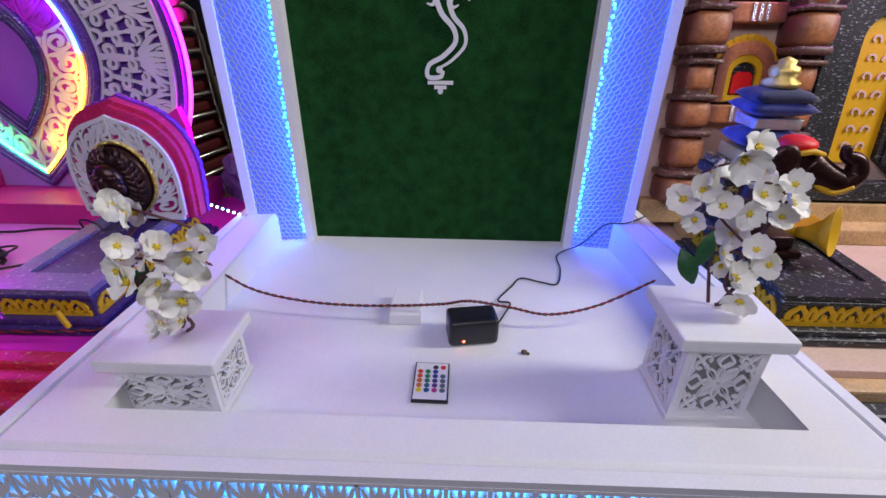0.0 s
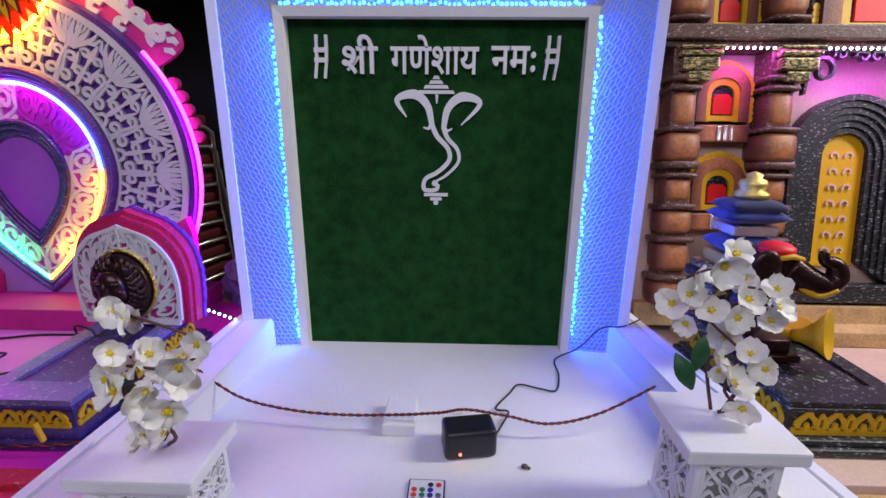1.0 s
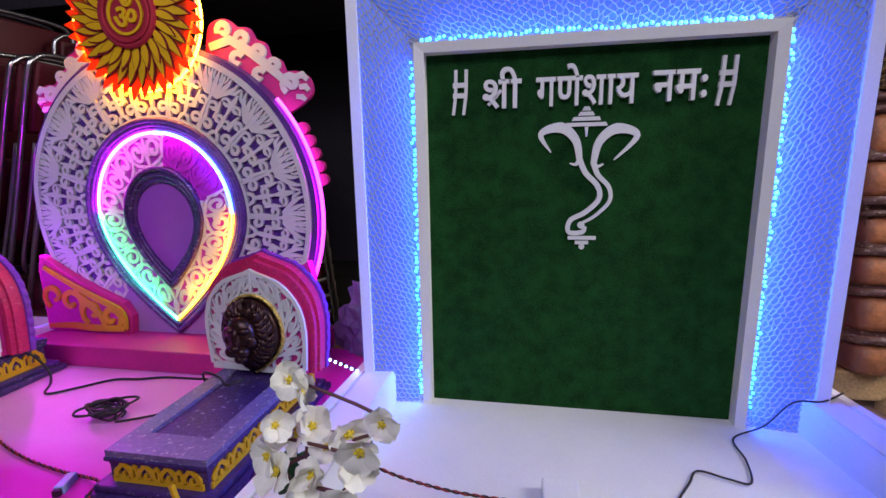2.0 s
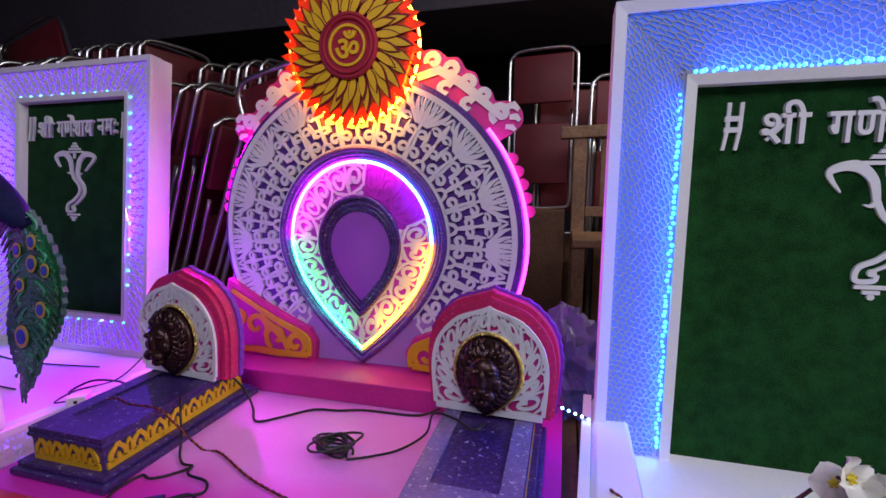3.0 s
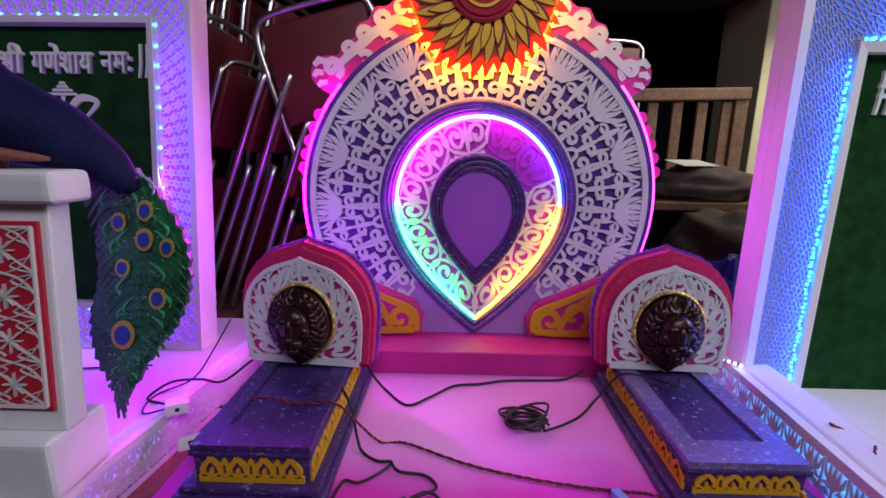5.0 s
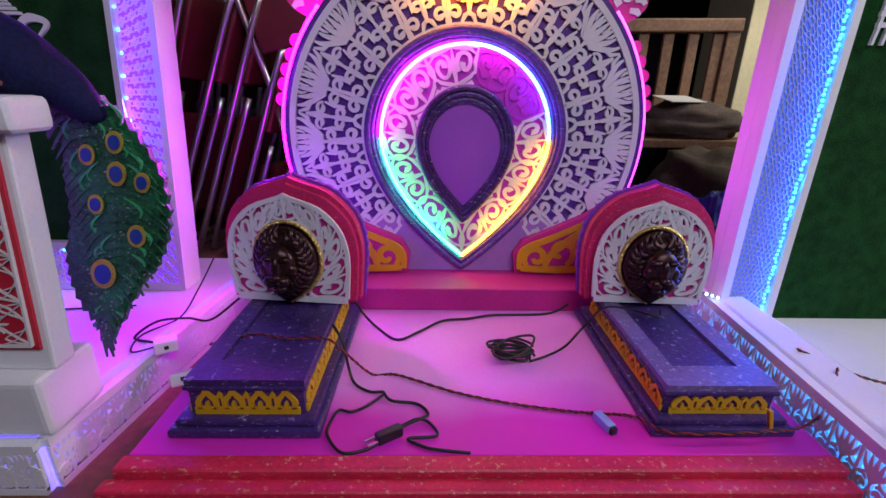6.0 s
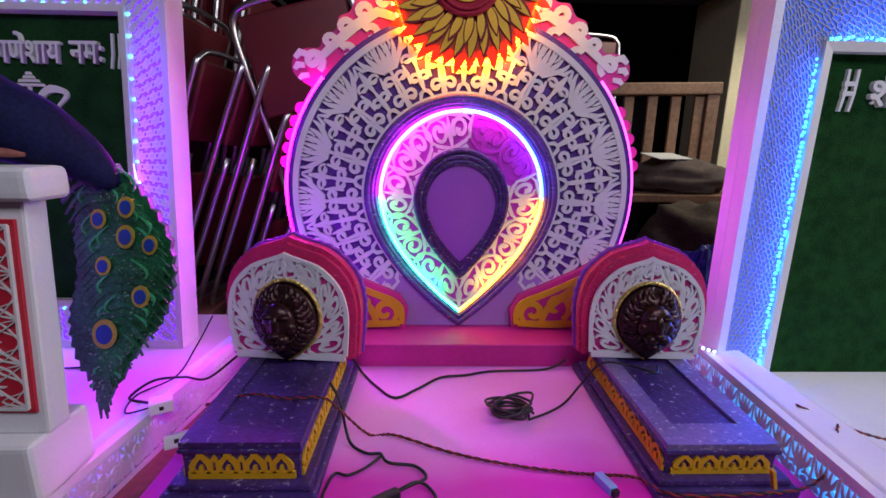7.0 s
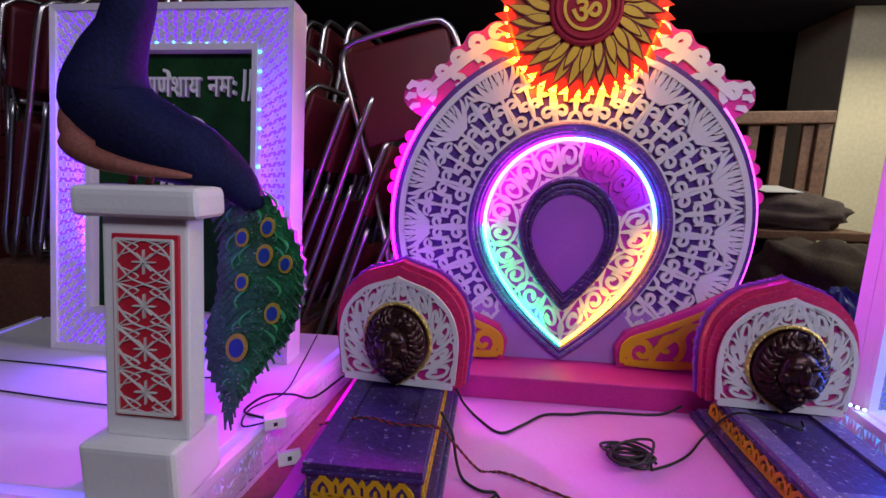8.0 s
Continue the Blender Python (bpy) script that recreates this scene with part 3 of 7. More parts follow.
def frame_member(parent, m, name, a0, a1, b0, b1, y_out, y_in, led, net_pitch, led_mat):
    """One mitred side of a deep picture frame: outer corners a0, a1, inner corners b0, b1 in (x, z), sloping from y_out to y_in.
    Its parts: sloped backing, cut foam net, outer and inner trims, LED strip along the inner edge."""
    def at(s, t, lift=0.0):
        x = (a0[0] + (a1[0] - a0[0]) * s) * (1 - t) + (b0[0] + (b1[0] - b0[0]) * s) * t
        z = (a0[1] + (a1[1] - a0[1]) * s) * (1 - t) + (b0[1] + (b1[1] - b0[1]) * s) * t
        return Vector((x, y_out + (y_in - y_out) * t - lift, z))

    def strip(t0, t1, lift, back, ends=(0.0, 1.0), bm=None):
        bm = bm or bmesh.new()
        n = 12
        rows = [[bm.verts.new(m @ at(ends[0] + (ends[1] - ends[0]) * k / n, t, l)) for t, l in ((t0, lift), (t1, lift), (t1, back), (t0, back))] for k in range(n + 1)]
        for r, s in zip(rows, rows[1:]):
            for k in range(4):
                bm.faces.new((r[k], r[(k + 1) % 4], s[(k + 1) % 4], s[k]))
        bm.faces.new(rows[0])
        bm.faces.new(rows[-1])
        return bm

    side = part(name, strip(0.0, 1.0, 0.0, -0.03), FOAM, parent)
    part("outer_trim", strip(0.0, 0.14, 0.012, 0.0005), FOAM, side)
    part("inner_trim", strip(0.87, 1.0, 0.016, 0.0005), FOAM, side)
    # emission on this sheet stands in for LED light bouncing behind the net
    part("diffuser", strip(0.142, 0.788, 0.003, 0.0006, (0.004, 0.996)), BACKLIGHT_BLUE if led is BLUE else BACKLIGHT_VIOLET, side, "backing sheet behind the cut net, LED light put in as glow")
    length, width = (at(1, 0.5) - at(0, 0.5)).length, (at(0.5, 1) - at(0.5, 0)).length
    tape = part("led_strip", strip(0.79, 0.862, 0.004, 0.001, (0.02, 0.98)), BACKLIGHT_BLUE if led is BLUE else LED_VIOLET, side, "lit LED tape behind the inner trim")
    dots, gap = bmesh.new(), 0.0125 if led is BLUE else 0.062
    rnd = random.Random(5)
    for k in range(int(length / gap)):
        ball(at(0.03 + 0.94 * k / (length / gap) + rnd.uniform(-0.002, 0.002), 0.826 + rnd.uniform(-0.02, 0.02), 0.006), [rnd.uniform(0.0030, 0.0046)] * 3, dots, None, 0, 6, 4)
    bmesh.ops.transform(dots, matrix=m, verts=dots.verts)
    tagged(part("led_dots", dots, led_mat, tape, "row of small lit LEDs"), "row of small lit LEDs", kind="stuff")
    net = bmesh.new()
    cols, rows = max(3, int(width * 0.72 / net_pitch)), max(3, int(length / (net_pitch * 0.87)))
    nodes = {}

    def node(i, j, k):
        key = (i, j, k)
        if key not in nodes:
            nodes[key] = ((i + (j % 2) * 0.5 + rnd.uniform(-0.24, 0.24)) / cols, (j + (0.0, 0.577)[k] + rnd.uniform(-0.22, 0.22)) / rows)
        return nodes[key]

    def bar(p, q):
        (u0, v0), (u1, v1) = [(min(max(u, 0.0), 1.0), min(max(v, 0.0), 1.0)) for u, v in (p, q)]
        e0, e1 = at(v0, 0.14 + 0.71 * u0, 0.0065), at(v1, 0.14 + 0.71 * u1, 0.0065)
        d = e1 - e0
        if d.length < 0.002:
            return
        o = d.cross(Vector((0, 1, 0))).normalized() * net_pitch * (0.062 if led is VIOLET_LED else 0.085)
        back = Vector((0, 0.0035, 0))
        vs = [net.verts.new(m @ p_) for p_ in (e0 + o + back, e0 + o, e0 - o, e0 - o + back, e1 + o + back, e1 + o, e1 - o, e1 - o + back)]
        for k in range(3):
            net.faces.new((vs[k], vs[k + 1], vs[k + 5], vs[k + 4]))

    if led is VIOLET_LED:       # rosettes joined by spokes
        down, across = int(length / (net_pitch * 0.87)), 3
        for j in range(down + 1):
            for i in range(across + (j % 2)):
                c = ((i + (0.5 if j % 2 == 0 else 0.0)) / across, (j + 0.5) / (down + 1))
                spots = [[(c[0] + r * math.cos(k * math.tau / 6 + 0.52) / across, c[1] + r * math.sin(k * math.tau / 6 + 0.52) * 0.87 / (down + 1)) for k in range(6)] for r in (0.17, 0.36, 0.58)]
                for k in range(6):
                    bar(spots[0][k], spots[0][(k + 1) % 6])
                    bar(spots[1][k], spots[1][(k + 1) % 6])
                    bar(spots[1][k], spots[2][k])
        rows = -1
    for j in range(rows):
        for i in range(cols + 1):
            bar(node(i, j, 0), node(i, j, 1))
            for di in ((0, 1) if j % 2 else (-1, 0)):
                if 0 <= i + di <= cols and j + 1 <= rows:
                    bar(node(i, j, 1), node(i + di, j + 1, 0))
    part("cut_foam_net", net, FOAM_LATTICE if led is VIOLET_LED else NET_FOAM, side)
    return side


# ---- white shrine with the green turf backdrop ----
AX0, AX1 = -0.535, 0.465      # outer sides at the back
AZ, ARIM, AFRONT = 0.752, 0.83, 0.379


def white_platform(name, x0, x1, flare_l, flare_r, yf, yb, z0, zt, zr, rim, rim_front, glow, label):
    ob = thing(name, ((x0 + x1) / 2, (yf + yb) / 2, z0), label, "shrine base")

    def board(pts, za, zb, bevel):
        bm = bmesh.new()
        lo, hi = [bm.verts.new((x, y, za)) for x, y in pts], [bm.verts.new((x, y, zb)) for x, y in pts]
        n = len(pts)
        bm.faces.new(lo[::-1]), bm.faces.new(hi)
        for i in range(n):
            bm.faces.new((lo[i], lo[(i + 1) % n], hi[(i + 1) % n], hi[i]))
        bmesh.ops.bevel(bm, geom=bm.edges[:], offset=bevel, segments=3, affect="EDGES", profile=0.5)
        return bm

    fl, fr = x0 - flare_l, x1 + flare_r
    part("deck", board([(fl + 0.02, yf + 0.02), (fr - 0.02, yf + 0.02), (x1 - 0.02, yb), (x0 + 0.02, yb)], z0, zt, 0.002), FOAM, ob)
    if rim:
        part("rim", board([(fl, yf), (fr, yf), (x1, yb), (x1 - rim, yb), (fr - rim - 0.012, yf + rim_front), (fl + rim + 0.020, yf + rim_front), (x0 + rim, yb), (x0, yb)], zt - 0.03, zr, 0.013), FOAM, ob)
        for face in ob.children[-1].data.polygons:
            face.use_smooth = face.area < 0.012
    # carved band with lit acrylic behind, on the front and both sides
    runs = (("front_band", Vector((fl - 0.008, yf - 0.0135, 0)), Vector((fr + 0.008, yf - 0.0135, 0)), 22),
            ("side_band", Vector((x0 - 0.0135, yb, 0)), Vector((fl - 0.0135, yf - 0.004, 0)), 15), ("side_band", Vector((fr + 0.0135, yf - 0.004, 0)), Vector((x1 + 0.0135, yb, 0)), 15))
    za, zb = z0, (zr if rim else zt) - 0.014
    for bname, a, b, count in runs:
        d = (b - a).normalized()
        length = (b - a).length
        m = Matrix(((d.x, -d.y, 0, a.x), (d.y, d.x, 0, a.y), (0, 0, 1, 0), (0, 0, 0, 1)))
        panel = part(bname, slab([(0, za), (length, za), (length, zb - 0.002), (0, zb - 0.002)], 0.0, 0.012, m=m), glow, ob, "backlit acrylic strip behind carved foam")
        net = bmesh.new()
        z_lo, z_hi = za + 0.010, zb - 0.002
        n = 40
        low, high = [(length * k / n, z_lo) for k in range(n + 1)], [(length * k / n, z_hi) for k in range(n + 1)]
        band(net, palmette(0.30), low, high, count, 0, 1, 0.0056, -0.006, -0.0005, m, 0.006)
        slab([(0, za), (length, za), (length, za + 0.013), (0, za + 0.013)], -0.008, -0.0005, net, m)
        slab([(0, zb - 0.008), (length, zb - 0.008), (length, zb - 0.0022), (0, zb - 0.0022)], -0.0055, -0.0005, net, m)
        slab([(0, zb - 0.0015), (length, zb - 0.0015), (length, zb + 0.0132), (0, zb + 0.0132)], -0.0065, 0.0128, net, m)
        part("carved_foam", net, FOAM_LATTICE, panel)
    return ob


white_platform("shrine_base", AX0, AX1, 0.050, 0.108, AFRONT, 1.20, TOP, AZ, ARIM, 0.076, 0.054, GLOW_BLUE, "white foam shrine base with raised rim and carved lit sides")

backdrop = thing("shrine_backdrop", (-0.04, 1.12, AZ), "white framed backdrop with green turf and blue LED light", "backdrop")
MA = Matrix.Identity(4)
TX0, TX1, TZ1 = -0.376, 0.286, 1.545     # turf edges
OX0, OX1, OZ1 = -0.535, 0.447, 1.706     # outer edges
part("turf_panel", box(TX0 - 0.01, TX1 + 0.01, 1.112, 1.13, AZ, TZ1 + 0.01), TURF, backdrop, "dark green artificial turf panel")
part("casing", box(OX0 + 0.001, TX0 - 0.004, 1.131, 1.146, AZ, OZ1 - 0.002), FOAM, backdrop)
part("casing", box(TX1 + 0.004, OX1 - 0.001, 1.131, 1.146, AZ, OZ1 - 0.002), FOAM, backdrop)
part("casing", box(OX0 + 0.001, OX1 - 0.001, 1.132, 1.146, TZ1 + 0.004, OZ1 - 0.001), FOAM, backdrop)
YO, YI = 1.078, 1.100
frame_member(backdrop, MA, "frame_side", (OX0, AZ), (OX0, OZ1), (TX0, AZ), (TX0, TZ1), YO, YI, BLUE, 0.0135, LED_CYAN)
frame_member(backdrop, MA, "frame_side", (OX1, OZ1), (OX1, AZ), (TX1, TZ1), (TX1, AZ), YO, YI, BLUE, 0.0135, LED_CYAN)
frame_member(backdrop, MA, "frame_top", (OX0, OZ1), (OX1, OZ1), (TX0, TZ1), (TX1, TZ1), YO, YI, BLUE, 0.0135, LED_CYAN)
for x0, x1 in ((OX0, OX0 + 0.012), (OX1 - 0.012, OX1)):
    part("return_board", box(x0, x1, YO + 0.031, 1.1305, AZ, OZ1 - 0.003), FOAM, backdrop)
part("return_board", box(OX0 + 0.013, OX1 - 0.013, YO + 0.031, 1.1305, OZ1 - 0.012, OZ1 - 0.003), FOAM, backdrop)
greeting(backdrop, MA, 1.111, -0.318, 0.232, 1.430, 1.512, True)
emblem(backdrop, MA, 1.111, 0.00126, -0.042, 1.428)
area_lamp("led_wash_left", look((TX0 - 0.022, 1.068, 1.15), (OX0 - 0.05, 1.072, 1.15)), 0.012, 0.76, 2.6, BLUE)
area_lamp("led_wash_right", look((TX1 + 0.022, 1.068, 1.15), (OX1 + 0.05, 1.072, 1.15)), 0.012, 0.76, 2.6, BLUE)
area_lamp("led_wash_top", look((-0.044, 1.068, TZ1 + 0.022), (-0.044, 1.072, OZ1 + 0.05)), 0.62, 0.012, 2.4, BLUE)
area_lamp("led_glow_left", look((TX0 - 0.028, 1.082, 1.15), (TX0 - 0.05, 0.4, 1.0)), 0.006, 0.76, 1.0, (0.0, 0.10, 1.0))
area_lamp("led_glow_right", look((TX1 + 0.028, 1.082, 1.15), (TX1 + 0.05, 0.4, 1.0)), 0.006, 0.76, 1.0, (0.0, 0.10, 1.0))

# ---- magenta shrine with the round purple backdrop ----
BX, BY, BZ = -1.180, 1.25, 0.765         # centre, backdrop plane, deck height


def pink_deck_material():
    """Pink deck, magenta towards its edges: sprayed paint plus neon glow put into the colour."""
    m = surface("pink_deck_paint_and_glow", (0.80, 0.28, 0.80), 0.5, vary=0.06, scale=4, bump=0.1)
    nt = m.node_tree
    b = nt.nodes["Principled BSDF"]
    old = b.inputs["Base Color"].links[0].from_socket
    tc, sep = nt.nodes.new("ShaderNodeTexCoord"), nt.nodes.new("ShaderNodeSeparateXYZ")
    nt.links.new(tc.outputs["Generated"], sep.inputs[0])
    wob = nt.nodes.new("ShaderNodeTexNoise")
    wob.inputs["Scale"].default_value = 6
    nt.links.new(tc.outputs["Object"], wob.inputs["Vector"])

    def op(kind, a, b2):
        n = nt.nodes.new("ShaderNodeMath")
        n.operation = kind
        for s, v in zip(n.inputs, (a, b2)):
            if isinstance(v, (int, float)):
                s.default_value = v
            else:
                nt.links.new(v, s)
        return n.outputs[0]

    ex = op("MULTIPLY", op("ABSOLUTE", op("SUBTRACT", sep.outputs[0], 0.5), 0), 2.0)
    ey = op("MULTIPLY", op("SUBTRACT", 0.45, sep.outputs[1]), 2.4)
    edge = op("ADD", op("MAXIMUM", ex, ey), op("MULTIPLY", op("SUBTRACT", wob.outputs["Fac"], 0.5), 0.35))
    ramp = nt.nodes.new("ShaderNodeValToRGB")
    ramp.color_ramp.elements[0].position, ramp.color_ramp.elements[1].position = 0.45, 0.85
    nt.links.new(edge, ramp.inputs[0])
    mix = nt.nodes.new("ShaderNodeMix")
    mix.data_type = "RGBA"
    nt.links.new(ramp.outputs[0], mix.inputs["Factor"])
    nt.links.new(old, mix.inputs["A"])
    mix.inputs["B"].default_value = (0.70, 0.02, 0.48, 1)
    nt.links.new(mix.outputs["Result"], b.inputs["Base Color"])
    return m


base = thing("shrine_base", (BX, 0.85, TOP), "magenta shrine base with stepped red and gold front", "shrine base")
part("deck", box(-1.735, -0.604, 0.622, 1.34, TOP, BZ, 0.003), pink_deck_material(), base, "pink deck sprayed magenta, neon glow put into its colour")
part("front_step", box(-1.742, -0.602, 0.588, 0.6215, TOP, BZ + 0.003, 0.008, segments=3), RED_GOLD, base)
part("front_step", box(-1.752, -0.602, 0.560, 0.5875, TOP, BZ - 0.010, 0.007, segments=3), RED_GOLD, base)
part("front_step", box(-1.762, -0.602, 0.522, 0.5595, TOP, BZ - 0.034, 0.007, segments=3), RED_GOLD, base)
part("riser", box(-1.62, -0.74, 1.115, 1.36, BZ + 0.0005, 0.828, 0.004), MAGENTA_PAINT, base, "dark magenta riser step")

ring = thing("round_backdrop", (BX, BY, 0.83), "round purple backdrop with white scrollwork and neon drop", "backdrop")
MB = Matrix.Identity(4)
CZ = 1.195
N = 96


def circle(r, n=N, cx=BX, cz=CZ):
    return [(cx + r * math.sin(k * math.tau / n), cz + r * math.cos(k * math.tau / n)) for k in range(n)]


def cut_circle(r):
    """The round board, cut level at its foot."""
    return [(x, max(z, 0.8285)) for x, z in circle(r)]


part("back_board", slab(cut_circle(0.462), BY + 0.002, BY + 0.05), PURPLE, ring, "purple round board")
part("foot_board", slab([(-1.50, 0.8285), (-0.86, 0.8285), (-0.90, 0.98), (-1.46, 0.98)], BY - 0.006, BY + 0.001), LILAC, ring)
drop_out, drop_lit = teardrop(BX, CZ, 0.256, 1.457, 0.832, N), teardrop(BX, CZ, 0.221, 1.424, 0.866, N)
drop_in, hole = teardrop(BX, 1.185, 0.125, 1.325, 0.972, N), teardrop(BX, 1.185, 0.096, 1.296, 1.004, N)
outer_white = [(BX + 0.440 * math.sin(a), CZ + 0.440 * math.cos(a)) for a in [math.atan2(x - BX, z - CZ) for x, z in drop_out]]
# the band runs over the top, from one wing to the other
half_n = N // 2
turn = drop_out[half_n:] + drop_out[:half_n + 1]
turn_out = outer_white[half_n:] + outer_white[:half_n + 1]
turn_in = [(BX + (x - BX) * 1.01, z + 0.001) for x, z in turn]
net = band(bmesh.new(), lace(0.30), turn_in, turn_out, 14, 0.10, 0.90, 0.0079, BY - 0.006, BY + 0.001, MB, 0.015)
part("white_scrollwork", net, GLITTER, ring, "white glitter scrollwork cut in a ring")
part("drop_backing", ring_slab([(BX + (x - BX) * 0.86, CZ + (z - CZ) * 0.885) for x, z in drop_out], drop_out, BY - 0.010, BY + 0.001), PURPLE_RIDGE, ring)
for k, (grow, thick) in enumerate(((0.978, 0.0085), (0.932, 0.0065), (0.893, 0.0050))):
    part("drop_moulding", tube([(BX + (x - BX) * grow, BY - 0.012 + 0.002 * k, CZ + (z - CZ) * grow) for x, z in drop_out], thick, sides=8, closed=True), PURPLE_RIDGE, ring, "", True)
inside = [(BX + (x - BX) * 0.995, CZ + (z - CZ) * 0.995) for x, z in drop_lit]
part("drop_panel", slab(inside, BY - 0.008, BY + 0.001), DROP_PANEL, ring, "magenta violet panel inside the drop")
lit = [Vector((x, BY - 0.013, z)) for x, z in [(BX + (x - BX) * 0.975, CZ + (z - CZ) * 0.975) for x, z in drop_lit]]
quarter = N // 4
for s0, s1, neon, what in ((0, quarter, NEON_CYAN, "cyan"), (quarter, 2 * quarter, NEON_YELLOW, "yellow"), (2 * quarter, 3 * quarter, NEON_GREEN, "green"), (3 * quarter, N, NEON_PINK, "pink")):
    part("neon_tube", tube([lit[k % N] for k in range(s0, s1 + 1)], 0.0042, sides=8), neon, ring, "lit %s neon tube" % what, True)
inner_a = drop_in[half_n:] + drop_in[:half_n + 1]
inner_b = [(BX + (x - BX) * 0.95, CZ + (z - CZ) * 0.95) for x, z in drop_lit]
inner_b = inner_b[half_n:] + inner_b[:half_n + 1]
net = bmesh.new()
band(net, acanthus(), inner_a, inner_b, 5, 0.0, 0.52, 0.0064, BY - 0.013, BY - 0.0075, MB, 0.006)
band(net, acanthus(), inner_a, inner_b, 3, 0.70, 1.0, 0.0064, BY - 0.013, BY - 0.0075, MB, 0.006)
part("drop_scrollwork", net, GLITTER, ring, "white scrollwork inside the drop")
part("bare_scrollwork", band(bmesh.new(), acanthus(), inner_a, inner_b, 2, 0.52, 0.70, 0.0050, BY - 0.0115, BY - 0.0075, MB), DROP_PANEL, ring, "violet scrollwork worn bare")
part("hole_backing", ring_slab([(BX + (x - BX) * 0.74, 1.15 + (z - 1.15) * 0.74) for x, z in drop_in], drop_in, BY - 0.014, BY - 0.0075), DARK_RIDGE, ring)
for k, (grow, thick) in enumerate(((0.965, 0.0072), (0.880, 0.0062), (0.800, 0.0052))):
    part("hole_moulding", tube([(BX + (x - BX) * grow, BY - 0.018 + 0.003 * k, 1.15 + (z - 1.15) * grow) for x, z in drop_in], thick, sides=8, closed=True), DARK_RIDGE, ring, "", True)
part("hole_panel", slab([(BX + (x - BX) * 0.78, 1.15 + (z - 1.15) * 0.78) for x, z in drop_in], BY - 0.0095, BY - 0.0078), HOLE_VIOLET, ring, "plain violet panel in the middle")
# neon line round the rim and pink scalloped edge
for a0, a1 in ((-118, -50), (50, 118)):
    part("rim_neon", tube([(BX + 0.470 * math.sin(radians(a0 + (a1 - a0) * k / 40)), BY + 0.022, CZ + 0.470 * math.cos(radians(a0 + (a1 - a0) * k / 40))) for k in range(41)], 0.006), NEON_MAGENTA if a0 < 0 else NEON_DIM, ring, "lit magenta neon line", True)
    for k in range(5):
        a = radians((1 if a0 > 0 else -1) * (62 + 4.4 * k))
        part("scallop", slab([(BX + 0.479 * math.sin(a) + 0.0165 * math.cos(t), CZ + 0.479 * math.cos(a) + 0.0165 * math.sin(t)) for t in [j * math.tau / 14 for j in range(14)]], BY + 0.030, BY + 0.044), PINK_PAINT, ring)
for s in (-1, 1):
    area_lamp("rim_neon_wash", look((BX + s * 0.485, BY + 0.02, 1.22), (BX + s * 1.2, BY - 0.25, 1.15)), 0.02, 0.5, 0.5 if s < 0 else 0.06, (0.30, 0.02, 1.0))
    area_lamp("rim_neon_glow", look((BX + s * 0.472, BY + 0.012, CZ), (BX + s * 0.36, 0.55, CZ)), 0.010, 0.44, 8.5 if s < 0 else 1.0, (0.80, 0.0, 1.0))
# the amber line behind the flower lights the crest wings
for s in (-1, 1):
    area_lamp("amber_neon_wash", look((BX + s * 0.165, BY - 0.030, 1.665), (BX + s * 0.34, BY + 0.02, 1.60)), 0.02, 0.12, 0.22, (1.0, 0.40, 0.03))
